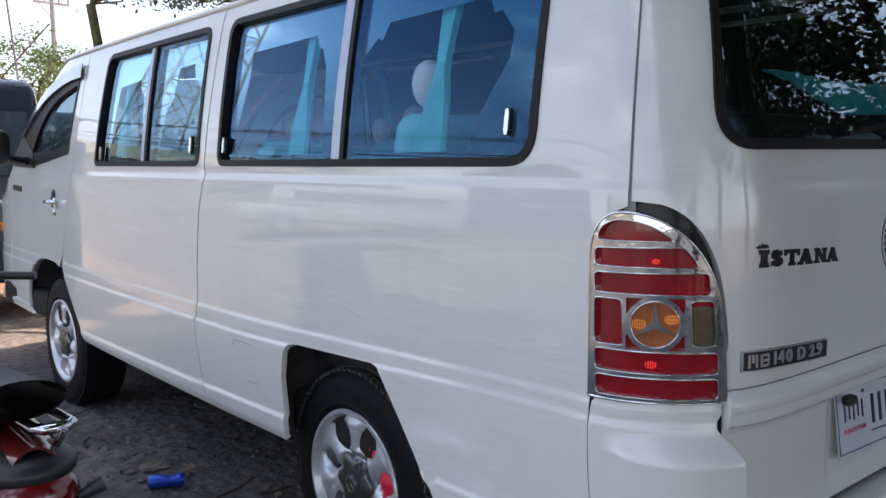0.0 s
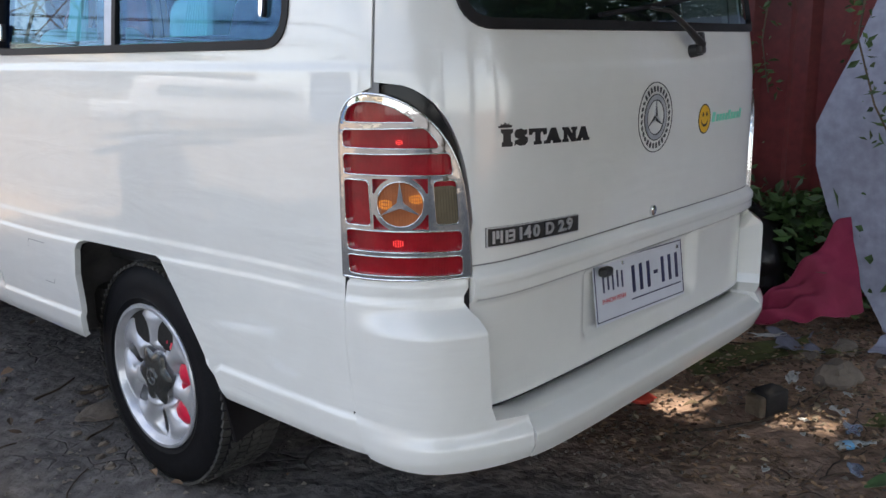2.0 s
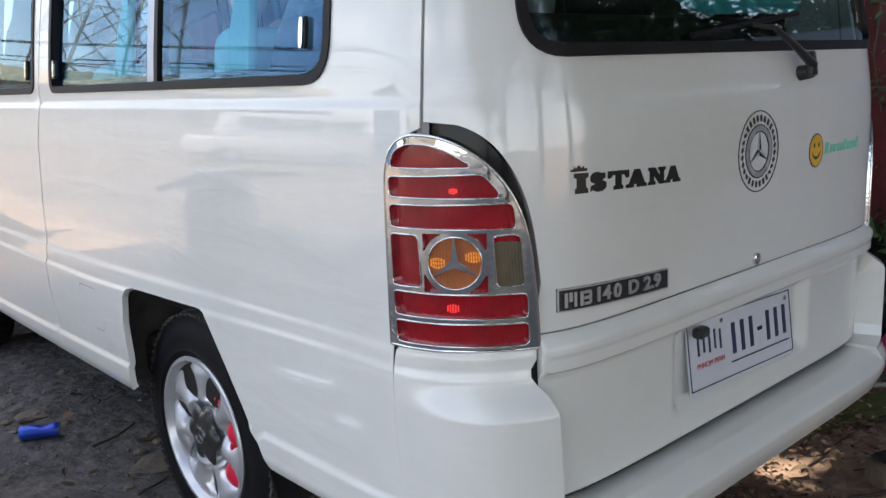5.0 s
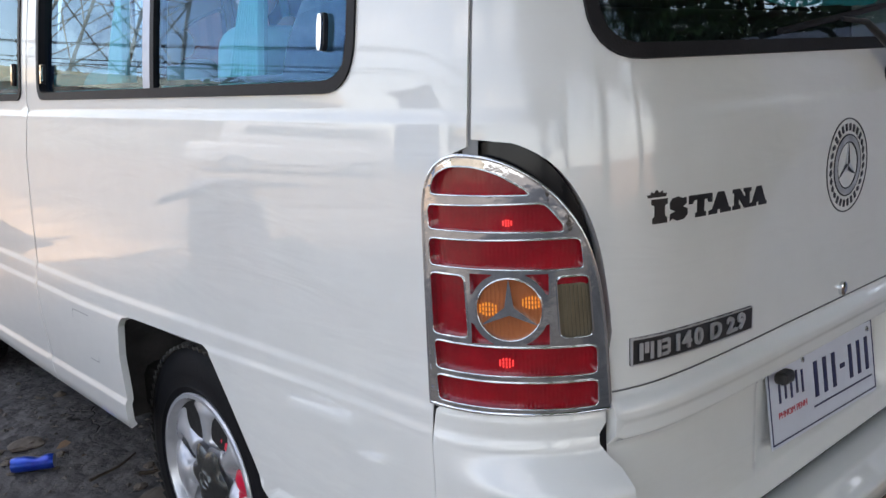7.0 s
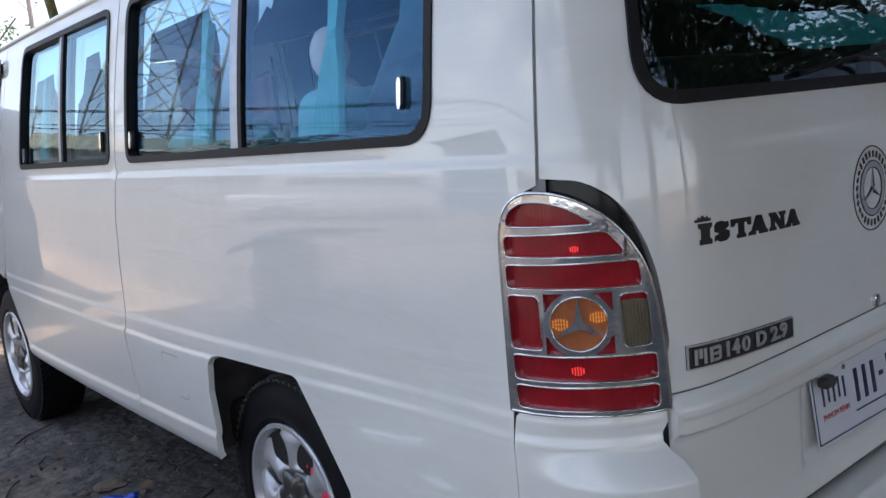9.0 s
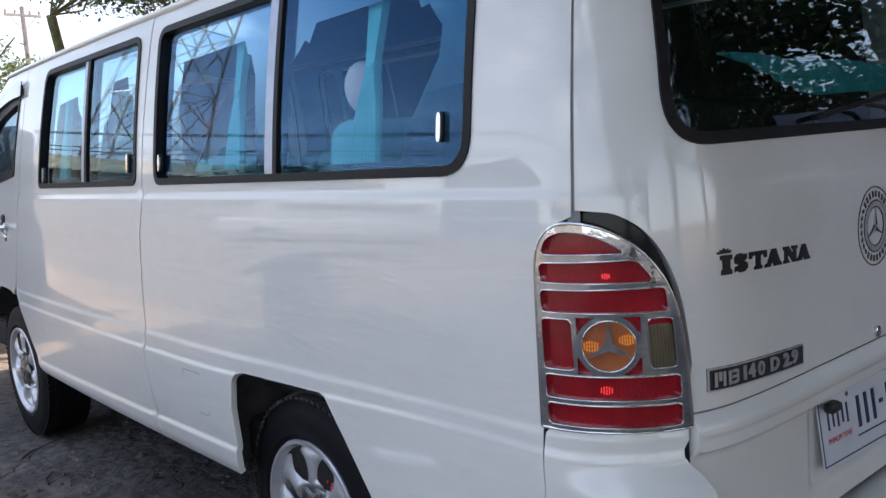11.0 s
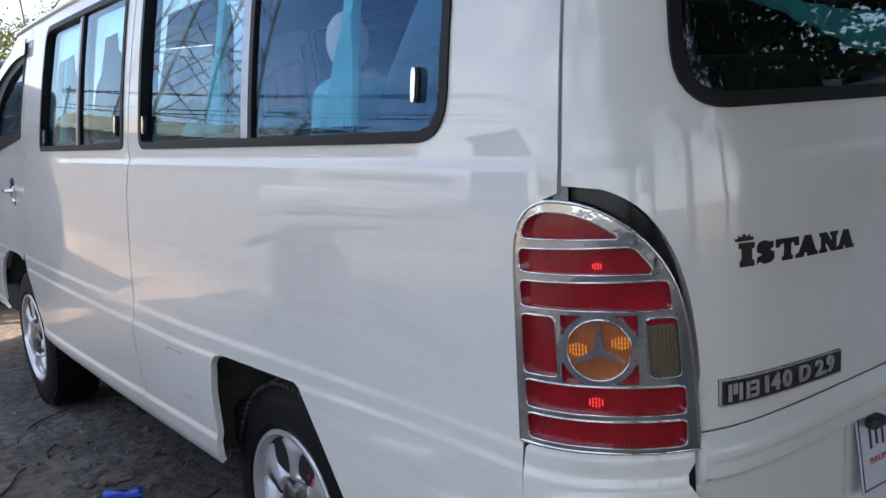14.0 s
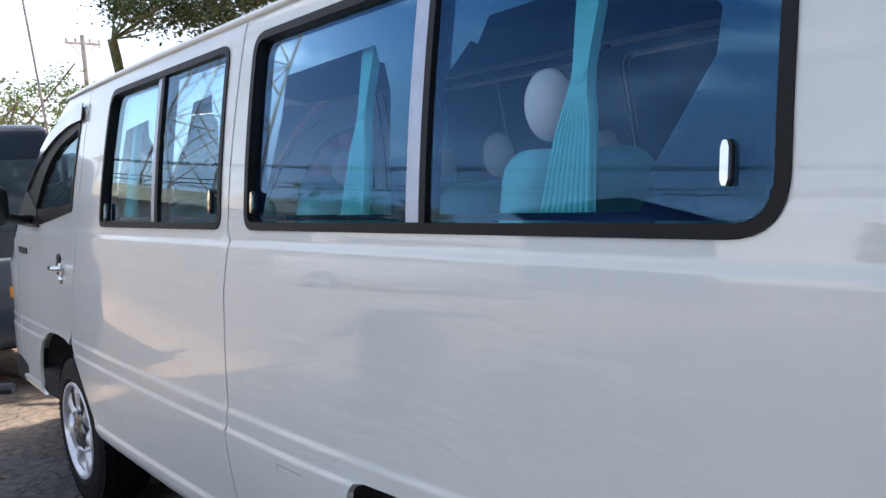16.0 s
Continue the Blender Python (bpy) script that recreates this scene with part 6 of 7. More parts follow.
def shed(at, w, d, h, turn, wall, roof, label):
    t = thing("shed", at, label, "building", rz=turn)
    m = pose(*at, 0, 0, turn)
    part("wall", join(box(w, 0.15, h, at=(0, -d / 2, h / 2)), box(w, 0.15, h, at=(0, d / 2, h / 2)), box(0.15, d, h, at=(-w / 2, 0, h / 2)), box(0.15, d, h, at=(w / 2, 0, h / 2))), wall, t, "", m)
    ridge = h + 0.28 * d / 2
    for s in (1, -1):
        def f(u, v, s=s):
            wav = 0.03 * math.sin(u * w * 12)
            return ((u - 0.5) * (w + 0.6), s * v * (d / 2 + 0.4), ridge - v * (ridge - h + 0.1) + wav)
        part("roof", grid(60, 3, f, 0.02), roof, t, "", m)
    for s in (1, -1):
        part("gable", ([(s * w / 2, -d / 2, h), (s * w / 2, d / 2, h), (s * w / 2, 0, ridge - 0.04)], [(0, 1, 2)]), wall, t, "", m)


shed((-10.0, 24.0, 0), 11, 5, 2.85, 26, WALLP, SHEETM, "long low shed under a straw coloured roof")
shed((-18.6, 16.8, 0), 9, 5, 3.2, 138, BLUE_ROOF, BLUE_ROOF, "blue sheet-metal shed with a low gable")
shed((-22.0, 1.0, 0), 9, 5, 2.6, 95, WALLP, SHEETM, "cream walled shed under a straw coloured roof")


def power_pole(at, h, arm, turn):
    t = thing("utility_pole", at, "concrete utility pole with a crossarm", "pole")
    m = pose(*at, 0, 0, turn)
    part("post", tube([(0, 0, 0), (0, 0, h)], [0.14, 0.09], 10), CONC, t, "", m, 60)
    part("crossarm", box(arm, 0.09, 0.11, 0.01, 1, at=(0, 0, h - 0.35)), STEEL, t, "", m)
    for k in (-0.46, -0.2, 0.2, 0.46):
        part("insulator", lathe([(h - 0.29, 0), (h - 0.29, 0.04), (h - 0.2, 0.055), (h - 0.12, 0.03), (h - 0.12, 0)], 10, "z"), WALLP, t, "", m @ Matrix.Translation((arm * k, 0, 0)))
    for s in (-1, 1):
        part("arm_stay", tube([(s * arm * 0.36, 0, h - 0.4), (0, 0.02, h - 1.0)], 0.018, 6), STEEL, t, "", m)


power_pole((10.3, 37.6, 0), 8.2, 1.5, 8)
power_pole((-7.7, 42.0, 0), 6.6, 1.5, 60)
power_pole((-27.0, -11.4, 0), 6.6, 1.5, 60)
for k, z in enumerate((6.3, 6.3, 5.5, 5.2)):
    a, b = Vector((-7.7 + 0.6 * (k % 2), 42.0, z)), Vector((-27.0 + 0.6 * (k % 2), -11.4, z))
    ob = part("overhead_cable", tube([a.lerp(b, i / 20) - Vector((0, 0, 0.9 * math.sin(math.pi * i / 20))) for i in range(21)], 0.03, 5), WIRE)
    tagged(ob, "sagging black overhead cable between poles", "cable", "overhead cables")

# masts ahead of the van
MAST = material("grey mast", (0.3, 0.29, 0.27), 0.7, scale=5, amount=0.3)
ob = part("thin_mast", tube([(3.05, 15, 0), (2.85, 15, 2.9), (2.71, 15, 4.6), (2.5, 15, 7.2)], [0.022, 0.02, 0.017, 0.014], 8), MAST, smooth=60)
tagged(ob, "thin grey leaning mast beside the road", "mast")
ob = part("leaning_pole", tube([(0.4, 15, 0.0), (2.95, 15, 3.07), (3.42, 15, 3.62)], 0.014, 8), BARK, smooth=60)
tagged(ob, "slanting wooden pole among the bushes", "pole")


# dark van parked ahead, and a white car across the lot
def simple_car(name, at, turn, length, width, height, paint, label, boxy):
    t = thing(name, at, label, "car", rz=turn)
    m = pose(*at, 0, 0, turn)
    hood = 0.98 if boxy else 0.82
    lower = box(width, length, hood - 0.3, 0.09, 4, at=(0, 0, 0.3 + (hood - 0.3) / 2))
    cl, cy = (length * 0.86, -length * 0.06) if boxy else (length * 0.56, -length * 0.06)
    upper = box(width * 0.97, cl, height - hood + 0.1, 0.10, 4, at=(0, cy, hood - 0.1 + (height - hood + 0.1) / 2))
    for v in upper.verts:
        f = max(0, (v.co.z - hood) / (height - hood))
        v.co.x *= 1 - 0.12 * f
        v.co.y = cy + (v.co.y - cy) * (1 - (0.06 if boxy else 0.26) * f)
    part("body", lower, paint, t, "", m, 50)
    part("cabin", upper, paint, t, "", m, 50)
    part("floor", box(width * 0.9, length * 0.94, 0.08, at=(0, 0, 0.32)), UNDER, t, "", m)
    for s in (1, -1):
        for y0, y1 in ((-0.40, -0.19), (-0.17, 0.05), (0.07, 0.26)) if boxy else ((-0.22, -0.04), (-0.02, 0.14)):
            xw = s * (width / 2 * 0.925)
            part("window", box(0.02, (y1 - y0) * length, (height - hood) * 0.55, 0.008, 2, at=(xw, (y0 + y1) / 2 * length, hood + (height - hood) * 0.42)), CAR_GLASS, t, "", m @ Matrix.Rotation(0, 4, "Y"))
        for y0 in (-0.31, 0.31):
            w = part("wheel", lathe([(-0.1, 0), (-0.1, 0.30), (0.1, 0.30), (0.1, 0)], 24, "x"), TYRE, t, "", m @ Matrix.Translation((s * (width / 2 - 0.1), y0 * length, 0.3)), 40)
            part("rim", lathe([(0, 0), (0, 0.19), (0.012, 0.18), (0.02, 0.05), (0.02, 0)], 24, "x"), ALLOY, w, "", m @ Matrix.Translation((s * (width / 2 - 0.1) + s * 0.095, y0 * length, 0.3)) @ (Matrix() if s > 0 else Matrix.Rotation(math.pi, 4, "Z")), 40)
        part("rear_lamp", box(0.12, 0.05, 0.26, 0.02, 2, at=(s * (width / 2 - 0.12), -length / 2 + 0.03, hood * 0.85)), LENS_RED, t, "", m)
        part("head_lamp", box(0.26, 0.06, 0.14, 0.02, 2, at=(s * (width / 2 - 0.22), length / 2 - 0.05, 0.66)), CHROME, t, "", m)
    part("rear_window", box(width * 0.74, 0.02, (height - hood) * 0.55, 0.01, 2, at=(0, -length * 0.49 + 0.03 if boxy else -length / 2 + 0.62, hood + (height - hood) * 0.45), m=Matrix.Rotation(radians(-7 if boxy else -32), 4, "X")), CAR_GLASS, t, "", m)
    part("windscreen", box(width * 0.74, 0.02, (height - hood) * 0.7, 0.01, 2, at=(0, length / 2 - (0.42 if boxy else 1.3), hood + (height - hood) * 0.45), m=Matrix.Rotation(radians(40), 4, "X")), CAR_GLASS, t, "", m)
    return t


SLATE = material("slate blue car paint", (0.06, 0.085, 0.12), 0.3, scale=2, amount=0.2, coat=1.0)
WHITE2 = material("plain white car paint", (0.75, 0.75, 0.75), 0.3, scale=2, amount=0.05, coat=1.0)
simple_car("dark_van", (0.1, 8.9, 0), 0, 4.5, 1.75, 1.93, SLATE, "dark slate blue van parked ahead of the minibus", True)
simple_car("white_van", (-8.3, 13.4, 0), -62, 4.5, 1.75, 1.9, WHITE2, "white minivan parked in the sun across the lot", True)

# ---- the motorcycle beside the van ----
MOTO_RED = material("dark red motorcycle plastic", (0.13, 0.008, 0.010), 0.25, scale=6, amount=0.3, coat=1.0)
VINYL = material("black seat vinyl", (0.02, 0.018, 0.018), 0.5, scale=30, amount=0.3, bump=0.0008, bump_scale=120)
BLUE_PL = material("blue plate holder", (0.015, 0.03, 0.14), 0.4)
STEEL_D = material("scuffed steel silencer", (0.42, 0.41, 0.4), 0.32, 0.9, scale=14, amount=0.35)
MX, MY = -0.80, 1.08
moto = thing("motorcycle", (MX, MY + 0.8, 0), "red and black motorcycle with chrome rail parked beside the minibus", "motorcycle")


def mc(y):
    return MY + y


def seat_f(u, v):
    a = math.pi * 2 * v
    w = 0.13 * (0.75 + 0.35 * math.sin(math.pi * min(1, u * 1.3)))
    h = 0.045
    return (MX + math.cos(a) * w, mc(0.10 + 0.72 * u), 0.70 - 0.03 * math.sin(math.pi * u) + math.sin(a) * h + 0.03 * (1 - u) ** 3)


part("seat", grid(18, 20, seat_f), VINYL, moto, "black vinyl seat", smooth=60)


def cowl_f(u, v):
    a = math.pi * (v * 1.1 - 0.05)
    w = 0.06 + 0.075 * min(1, u * 2.2) ** 0.6
    return (MX + math.cos(a) * w, mc(0.02 + 0.75 * u), 0.555 - 0.03 * u + math.sin(a) * (0.09 + 0.02 * u))


part("tail_cowl", grid(18, 14, cowl_f, 0.006), MOTO_RED, moto, "dark red tail fairing", smooth=60)
bm = bmesh.new()
bmesh.ops.create_uvsphere(bm, u_segments=24, v_segments=14, radius=1, matrix=Matrix.Translation((MX, mc(0.05), 0.525)) @ Matrix.Diagonal((0.098, 0.075, 0.072, 1)))
part("tail_lamp", bm, material("dark red lamp glass", (0.2, 0.006, 0.01), 0.14, scale=9, amount=0.4, coat=1.0), moto, "red tail lamp", smooth=180)
bm = bmesh.new()
bmesh.ops.create_uvsphere(bm, u_segments=24, v_segments=14, radius=1, matrix=Matrix.Translation((MX, mc(0.10), 0.585)) @ Matrix.Diagonal((0.108, 0.115, 0.05, 1)))
part("tail_cap", bm, BLACK, moto, "black cap over the tail lamp", smooth=180)
rail = [(MX + 0.02, mc(0.26), 0.655), (MX + 0.02, mc(0.09), 0.665), (MX + 0.035, mc(0.065), 0.665), (MX + 0.085, mc(0.065), 0.665), (MX + 0.10, mc(0.085), 0.665), (MX + 0.10, mc(0.26), 0.655)]
part("grab_rail", tube(rail, 0.013, 10), CHROME, moto, "chrome grab rail", smooth=60)
part("rail_stay", tube([(MX + 0.07, mc(0.04), 0.665), (MX + 0.05, mc(0.08), 0.60)], 0.009, 8), CHROME, moto, smooth=60)
for s in (1, -1):
    part("indicator", tube([(MX + s * 0.06, mc(0.05), 0.50), (MX + s * 0.10, mc(0.02), 0.515), (MX + s * 0.14, mc(0.015), 0.53)], [0.012, 0.014, 0.019], 12), BLACK, moto, smooth=60)
part("rear_mudguard", grid(14, 8, lambda u, v: (MX + (v - 0.5) * 0.15, mc(0.12 - 0.13 * u + 0.10 * u * u), 0.54 - 0.26 * u - 0.03 * (2 * v - 1) ** 2), 0.006), BLUE_PL, moto, smooth=60)
pm = Matrix.Translation((MX + 0.005, mc(-0.03), 0.43)) @ Euler((radians(62), 0, radians(6))).to_matrix().to_4x4()
mp = part("number_plate", box(0.225, 0.135, 0.004, 0.0015, 1), PLATE_W, moto, "white plate with dark blue bars in a blue holder", pm)
part("plate_holder", box(0.245, 0.155, 0.006, 0.002, 1, at=(0, 0, -0.006)), BLUE_PL, mp, "", pm)
for k in range(6):
    part("plate_bar", box(0.019, 0.045 if k != 1 else 0.008, 0.002), PLATE_B, mp, "", pm @ Matrix.Translation((-0.08 + k * 0.032, -0.012, 0.003)))
for k in range(4):
    part("plate_mark", box(0.02, 0.024, 0.002), PLATE_B, mp, "", pm @ Matrix.Translation((-0.03 + k * 0.027, 0.043, 0.003)))
part("plate_red_bar", box(0.15, 0.011, 0.002), PLATE_R, mp, "", pm @ Matrix.Translation((0.01, -0.053, 0.003)))
# silencer
sa, sb = Vector((MX + 0.215, mc(0.04), 0.30)), Vector((MX + 0.19, mc(0.55), 0.24))
part("silencer", tube([sa.lerp(sb, t) for t in (0, 0.02, 0.5, 0.9, 1.0)], [0.055, 0.058, 0.058, 0.05, 0.03], 24), STEEL_D, moto, "scuffed steel silencer", smooth=40)
part("silencer_cap", tube([sa + (sa - sb).normalized() * d for d in (0.001, 0.012, 0.018)], [0.05, 0.048, 0.04], 24), BLACK, moto, smooth=40)
part("silencer_outlet", tube([sa + (sa - sb).normalized() * d for d in (0.0, 0.024)], 0.017, 16), CHROME, moto, smooth=40)
part("heat_shield", grid(10, 6, lambda u, v: tuple(sa.lerp(sb, 0.06 + 0.7 * u) + Vector((math.cos(0.5 + 1.6 * v) * 0.064, 0, math.sin(0.5 + 1.6 * v) * 0.064))), 0.003), CHROME, moto, "chrome heat shield", smooth=60)
for y, r in ((0.30, 0.27), (1.52, 0.27)):
    w = part("wheel", lathe([(-0.04, r - 0.05), (-0.05, r - 0.02), (-0.03, r), (0.03, r), (0.05, r - 0.02), (0.04, r - 0.05)], 48, "x", closed=True), TYRE, moto, "", Matrix.Translation((MX, mc(y), r)), 40)
    part("rim", lathe([(-0.025, r - 0.065), (-0.03, r - 0.045), (0.03, r - 0.045), (0.025, r - 0.065)], 48, "x", closed=True), CHROME, w, "", Matrix.Translation((MX, mc(y), r)), 40)
    part("hub", lathe([(-0.05, 0), (-0.05, 0.05), (0.05, 0.05), (0.05, 0)], 20, "x"), STEEL_D, w, "", Matrix.Translation((MX, mc(y), r)), 40)
    for k in range(12):
        a = k * math.pi / 6
        part("wire_spoke", tube([(0, 0.04 * math.cos(a), 0.04 * math.sin(a)), (0, (r - 0.05) * math.cos(a + 0.2), (r - 0.05) * math.sin(a + 0.2))], 0.003, 5), CHROME, w, "", Matrix.Translation((MX, mc(y), r)))
part("swing_arm", tube([(MX + 0.07, mc(0.30), 0.27), (MX + 0.07, mc(0.75), 0.33)], 0.02, 8), BLACK, moto)
for s in (1, -1):
    part("shock", tube([(MX + s * 0.11, mc(0.32), 0.30), (MX + s * 0.11, mc(0.42), 0.56)], 0.025, 10), CHROME, moto)
    part("fork", tube([(MX + s * 0.09, mc(1.52), 0.27), (MX + s * 0.09, mc(1.30), 0.86)], 0.02, 8), CHROME, moto)
part("engine", box(0.26, 0.34, 0.26, 0.05, 3, at=(MX, mc(0.86), 0.34)), STEEL_D, moto, smooth=50)
part("leg_shield", box(0.34, 0.12, 0.42, 0.05, 3, at=(MX, mc(1.22), 0.62), m=Matrix.Rotation(radians(-20), 4, "X")), MOTO_RED, moto, smooth=50)
part("handlebar", tube([(MX - 0.32, mc(1.12), 0.88), (MX - 0.12, mc(1.24), 0.89), (MX + 0.12, mc(1.24), 0.89), (MX + 0.32, mc(1.12), 0.88)], 0.014, 10), BLACK, moto, smooth=60)
part("head_cowl", box(0.24, 0.18, 0.16, 0.05, 3, at=(MX, mc(1.30), 0.84)), MOTO_RED, moto, smooth=50)
part("head_lamp", lathe([(0.0, 0), (0.0, 0.06), (0.02, 0.05), (0.03, 0)], 20, "y"), CHROME, moto, "", Matrix.Translation((MX, mc(1.38), 0.84)), 40)
part("side_stand", tube([(MX - 0.08, mc(0.8), 0.24), (MX - 0.22, mc(0.78), 0.0)], 0.012, 8), BLACK, moto)


# ---- things lying about ----
def lay(x, y):
    return ground_z(x, y)


CAN_BLUE = material("blue printed can", (0.01, 0.03, 0.42), 0.28, 0.5, scale=14, colour2=(0.01, 0.09, 0.55), coat=0.6)
ALU = material("bare aluminium", (0.7, 0.7, 0.72), 0.3, 1.0)
can_m = Matrix.Translation((-0.025, 2.30, 0.028)) @ Matrix.Rotation(radians(-30), 4, "Z")


def can_f(u, v):
    a = 2 * math.pi * v
    r = 0.0265 * (1 - 0.12 * smooth_step(0.9, 1, u) - 0.12 * (1 - smooth_step(0, 0.1, u)))
    dent = 0.008 * math.exp(-((u - 0.62) / 0.16) ** 2) * max(0, math.cos(a - 1.4)) ** 2
    return ((u - 0.5) * 0.135, (r - dent) * math.cos(a), (r - dent) * math.sin(a))


can = part("drinks_can", grid(22, 28, can_f), CAN_BLUE, None, "", can_m, 40)
tagged(can, "dented blue drinks can lying on the earth", "can")
for s in (-1, 1):
    part("can_end", lathe([(s * 0.066, 0), (s * 0.066, 0.02), (s * 0.0685, 0.0235), (s * 0.0685, 0.0215), (s * 0.067, 0)], 24, "x"), ALU, can, "bare metal can end", can_m, 40)

STONE = material("grey-brown stone", (0.22, 0.18, 0.145), 0.95, scale=8, amount=0.4, bump=0.006, bump_scale=40, island=0.25)
PEBBLE = material("grit and clods", (0.2, 0.175, 0.15), 0.95, scale=20, amount=0.4, island=0.45)


def rock(name, x, y, r, label, sx=1.0, sy=1.0, sz=0.6):
    bm = bmesh.new()
    bmesh.ops.create_icosphere(bm, subdivisions=3, radius=1)
    off = Vector((x * 7, y * 5, 0))
    for v in bm.verts:
        k = 1 + 0.35 * noise.noise(v.co * 1.3 + off) + 0.12 * noise.noise(v.co * 4 + off) - 0.22 * abs(noise.noise(v.co * 2.3 + off))
        v.co = Vector((v.co.x * sx, v.co.y * sy, v.co.z * sz)) * r * k
    return tagged(part(name, bm, STONE, None, "", Matrix.Translation((x, y, lay(x, y) + r * sz * 0.5)), 28), label, "stone", "stones")


rock("stone", 2.08, -0.13, 0.09, "rough grey-brown stone among leaf litter", 1.2, 0.9, 0.7)
for x, y, r in ((2.36, -0.22, 0.05), (1.86, 0.02, 0.035), (2.5, -0.02, 0.06), (1.75, -0.45, 0.03), (-0.35, 2.5, 0.03), (0.28, 2.95, 0.02), (2.3, 0.05, 0.04)):
    rock("stone", x, y, r, "small rough stone on the earth", 1.2, 0.9, 0.6)

# grit: joined crumbs
gritv, gritf = [], []
base_v = [(1, 0, 0), (-0.5, 0.87, 0), (-0.5, -0.87, 0), (0.1, 0.05, 0.8), (0.1, 0.05, -0.5)]
base_f = [(0, 1, 3), (1, 2, 3), (2, 0, 3), (1, 0, 4), (2, 1, 4), (0, 2, 4)]
for k in range(9800):
    if k < 4600:
        x, y = rng.uniform(-1.6, 0.6), rng.uniform(-0.5, 4.6)
    else:
        x, y = rng.uniform(0.8, 3.2), rng.uniform(-1.5, 0.6)
    if noise.noise(Vector((x * 1.3, y * 1.3, 2))) < -0.05 and k % 3:
        continue
    r = 0.0035 + 0.011 * rng.uniform() ** 3
    a = rng.uniform(0, 6.28)
    b = len(gritv)
    z = lay(x, y)
    s = rng.uniform(0.7, 1.3, 3)
    for vx, vy, vz in base_v:
        gritv.append((x + r * s[0] * (vx * math.cos(a) - vy * math.sin(a)), y + r * s[1] * (vx * math.sin(a) + vy * math.cos(a)), z + r * s[2] * (vz * 0.7 + 0.3)))
    gritf += [tuple(b + i for i in f) for f in base_f]
tagged(part("grit", (gritv, gritf), PEBBLE), "loose grit and small clods of earth", "gravel", kind="stuff")

DRY = material("dry brown leaves", (0.30, 0.19, 0.115), 0.85, scale=5, colour2=(0.12, 0.075, 0.045), island=0.75)


def flat_leaves(n, box_, size, dens=0.0):
    V, F = [], []
    for k in range(n):
        x, y = rng.uniform(box_[0], box_[1]), rng.uniform(box_[2], box_[3])
        if noise.noise(Vector((x * 1.6, y * 1.6, 9))) < dens:
            continue
        L = size * rng.uniform(0.4, 1.3)
        a = rng.uniform(0, 6.28)
        d, w = np.array([math.cos(a), math.sin(a), rng.uniform(-0.35, 0.35)]), np.array([-math.sin(a), math.cos(a), rng.uniform(-0.4, 0.4)])
        c = np.array([x, y, lay(x, y) + 0.012 + rng.uniform(0, 0.02)])
        wd = L * rng.uniform(0.2, 0.36)
        b = len(V)
        cup = rng.uniform(0.0, 0.2) * L
        pts = [c - d * L / 2, c - d * L * 0.2 + w * wd, c + d * L * 0.15 + w * wd * 0.9, c + d * L / 2, c + d * L * 0.15 - w * wd * 0.9, c - d * L * 0.2 - w * wd, c - d * L * 0.2, c + d * L * 0.15]
        for i, p in enumerate(pts):
            V.append((p[0], p[1], max(p[2] + (cup if i in (1, 2, 4, 5) else 0), lay(p[0], p[1]) + 0.003)))
        F += [(b, b + 1, b + 6), (b, b + 6, b + 5), (b + 1, b + 2, b + 7, b + 6), (b + 6, b + 7, b + 4, b + 5), (b + 2, b + 3, b + 7), (b + 7, b + 3, b + 4)]
    return V, F


tagged(part("leaf_litter", flat_leaves(9000, (1.0, 3.15, -1.6, 0.9), 0.023, -0.35), DRY), "dry brown leaf litter beside the van", "leaves", kind="stuff")
tagged(part("pale_litter", flat_leaves(1500, (1.1, 2.9, -1.0, 0.7), 0.024, -0.2), material("bleached leaf crumbs", (0.34, 0.27, 0.18), 0.85, scale=6, amount=0.4, island=0.5)), "bleached crumbs of leaf and bark in the litter", "leaves", kind="stuff")
tagged(part("scattered_leaves", flat_leaves(150, (-1.6, 1.2, -0.4, 5.2), 0.045, -0.6), DRY), "a few dry leaves on bare earth", "leaves", kind="stuff")

TWIG = material("dark twigs", (0.07, 0.05, 0.035), 0.9, scale=20, amount=0.4)


def stick(x, y, a, L, r=0.004, label="thin dry stick on the earth"):
    d = Vector((math.cos(a), math.sin(a), 0))
    n = Vector((-d.y, d.x, 0))
    pts = []
    for t in np.linspace(0, 1, 7):
        p = Vector((x, y, 0)) + d * L * (t - 0.5) + n * 0.06 * L * math.sin(t * 5 + x * 9)
        pts.append((p.x, p.y, lay(p.x, p.y) + r + 0.004))
    tagged(part("stick", tube(pts, [r * (1 - 0.08 * i) for i in range(7)], 6), TWIG, None, smooth=60), label, "stick", "sticks")


for x, y, a, L, r in ((0.18, 2.12, 0.4, 0.2, 0.006), (0.27, 1.98, -0.3, 0.12, 0.008), (-0.3, 2.75, 0.9, 0.3, 0.005), (-0.45, 1.55, 0.3, 0.3, 0.003), (-0.2, 1.75, 0.1, 0.16, 0.005), (0.1, 1.62, 0.5, 0.14, 0.005), (-0.4, 3.3, 0.5, 0.35, 0.005), (-0.1, 3.0, 1.2, 0.18, 0.006), (0.02, 3.5, 0.7, 0.3, 0.004),
                     (1.72, -0.05, -0.35, 0.95, 0.006), (1.95, 0.16, -0.2, 0.8, 0.004), (2.2, -0.4, 0.8, 0.6, 0.005), (1.55, -0.5, 0.2, 0.4, 0.004), (-0.7, 2.2, 0.2, 0.25, 0.005), (-0.15, 1.3, 0.9, 0.3, 0.004), (1.75, 0.03, -0.5, 0.22, 0.003)):
    stick(x, y, a, L, r)

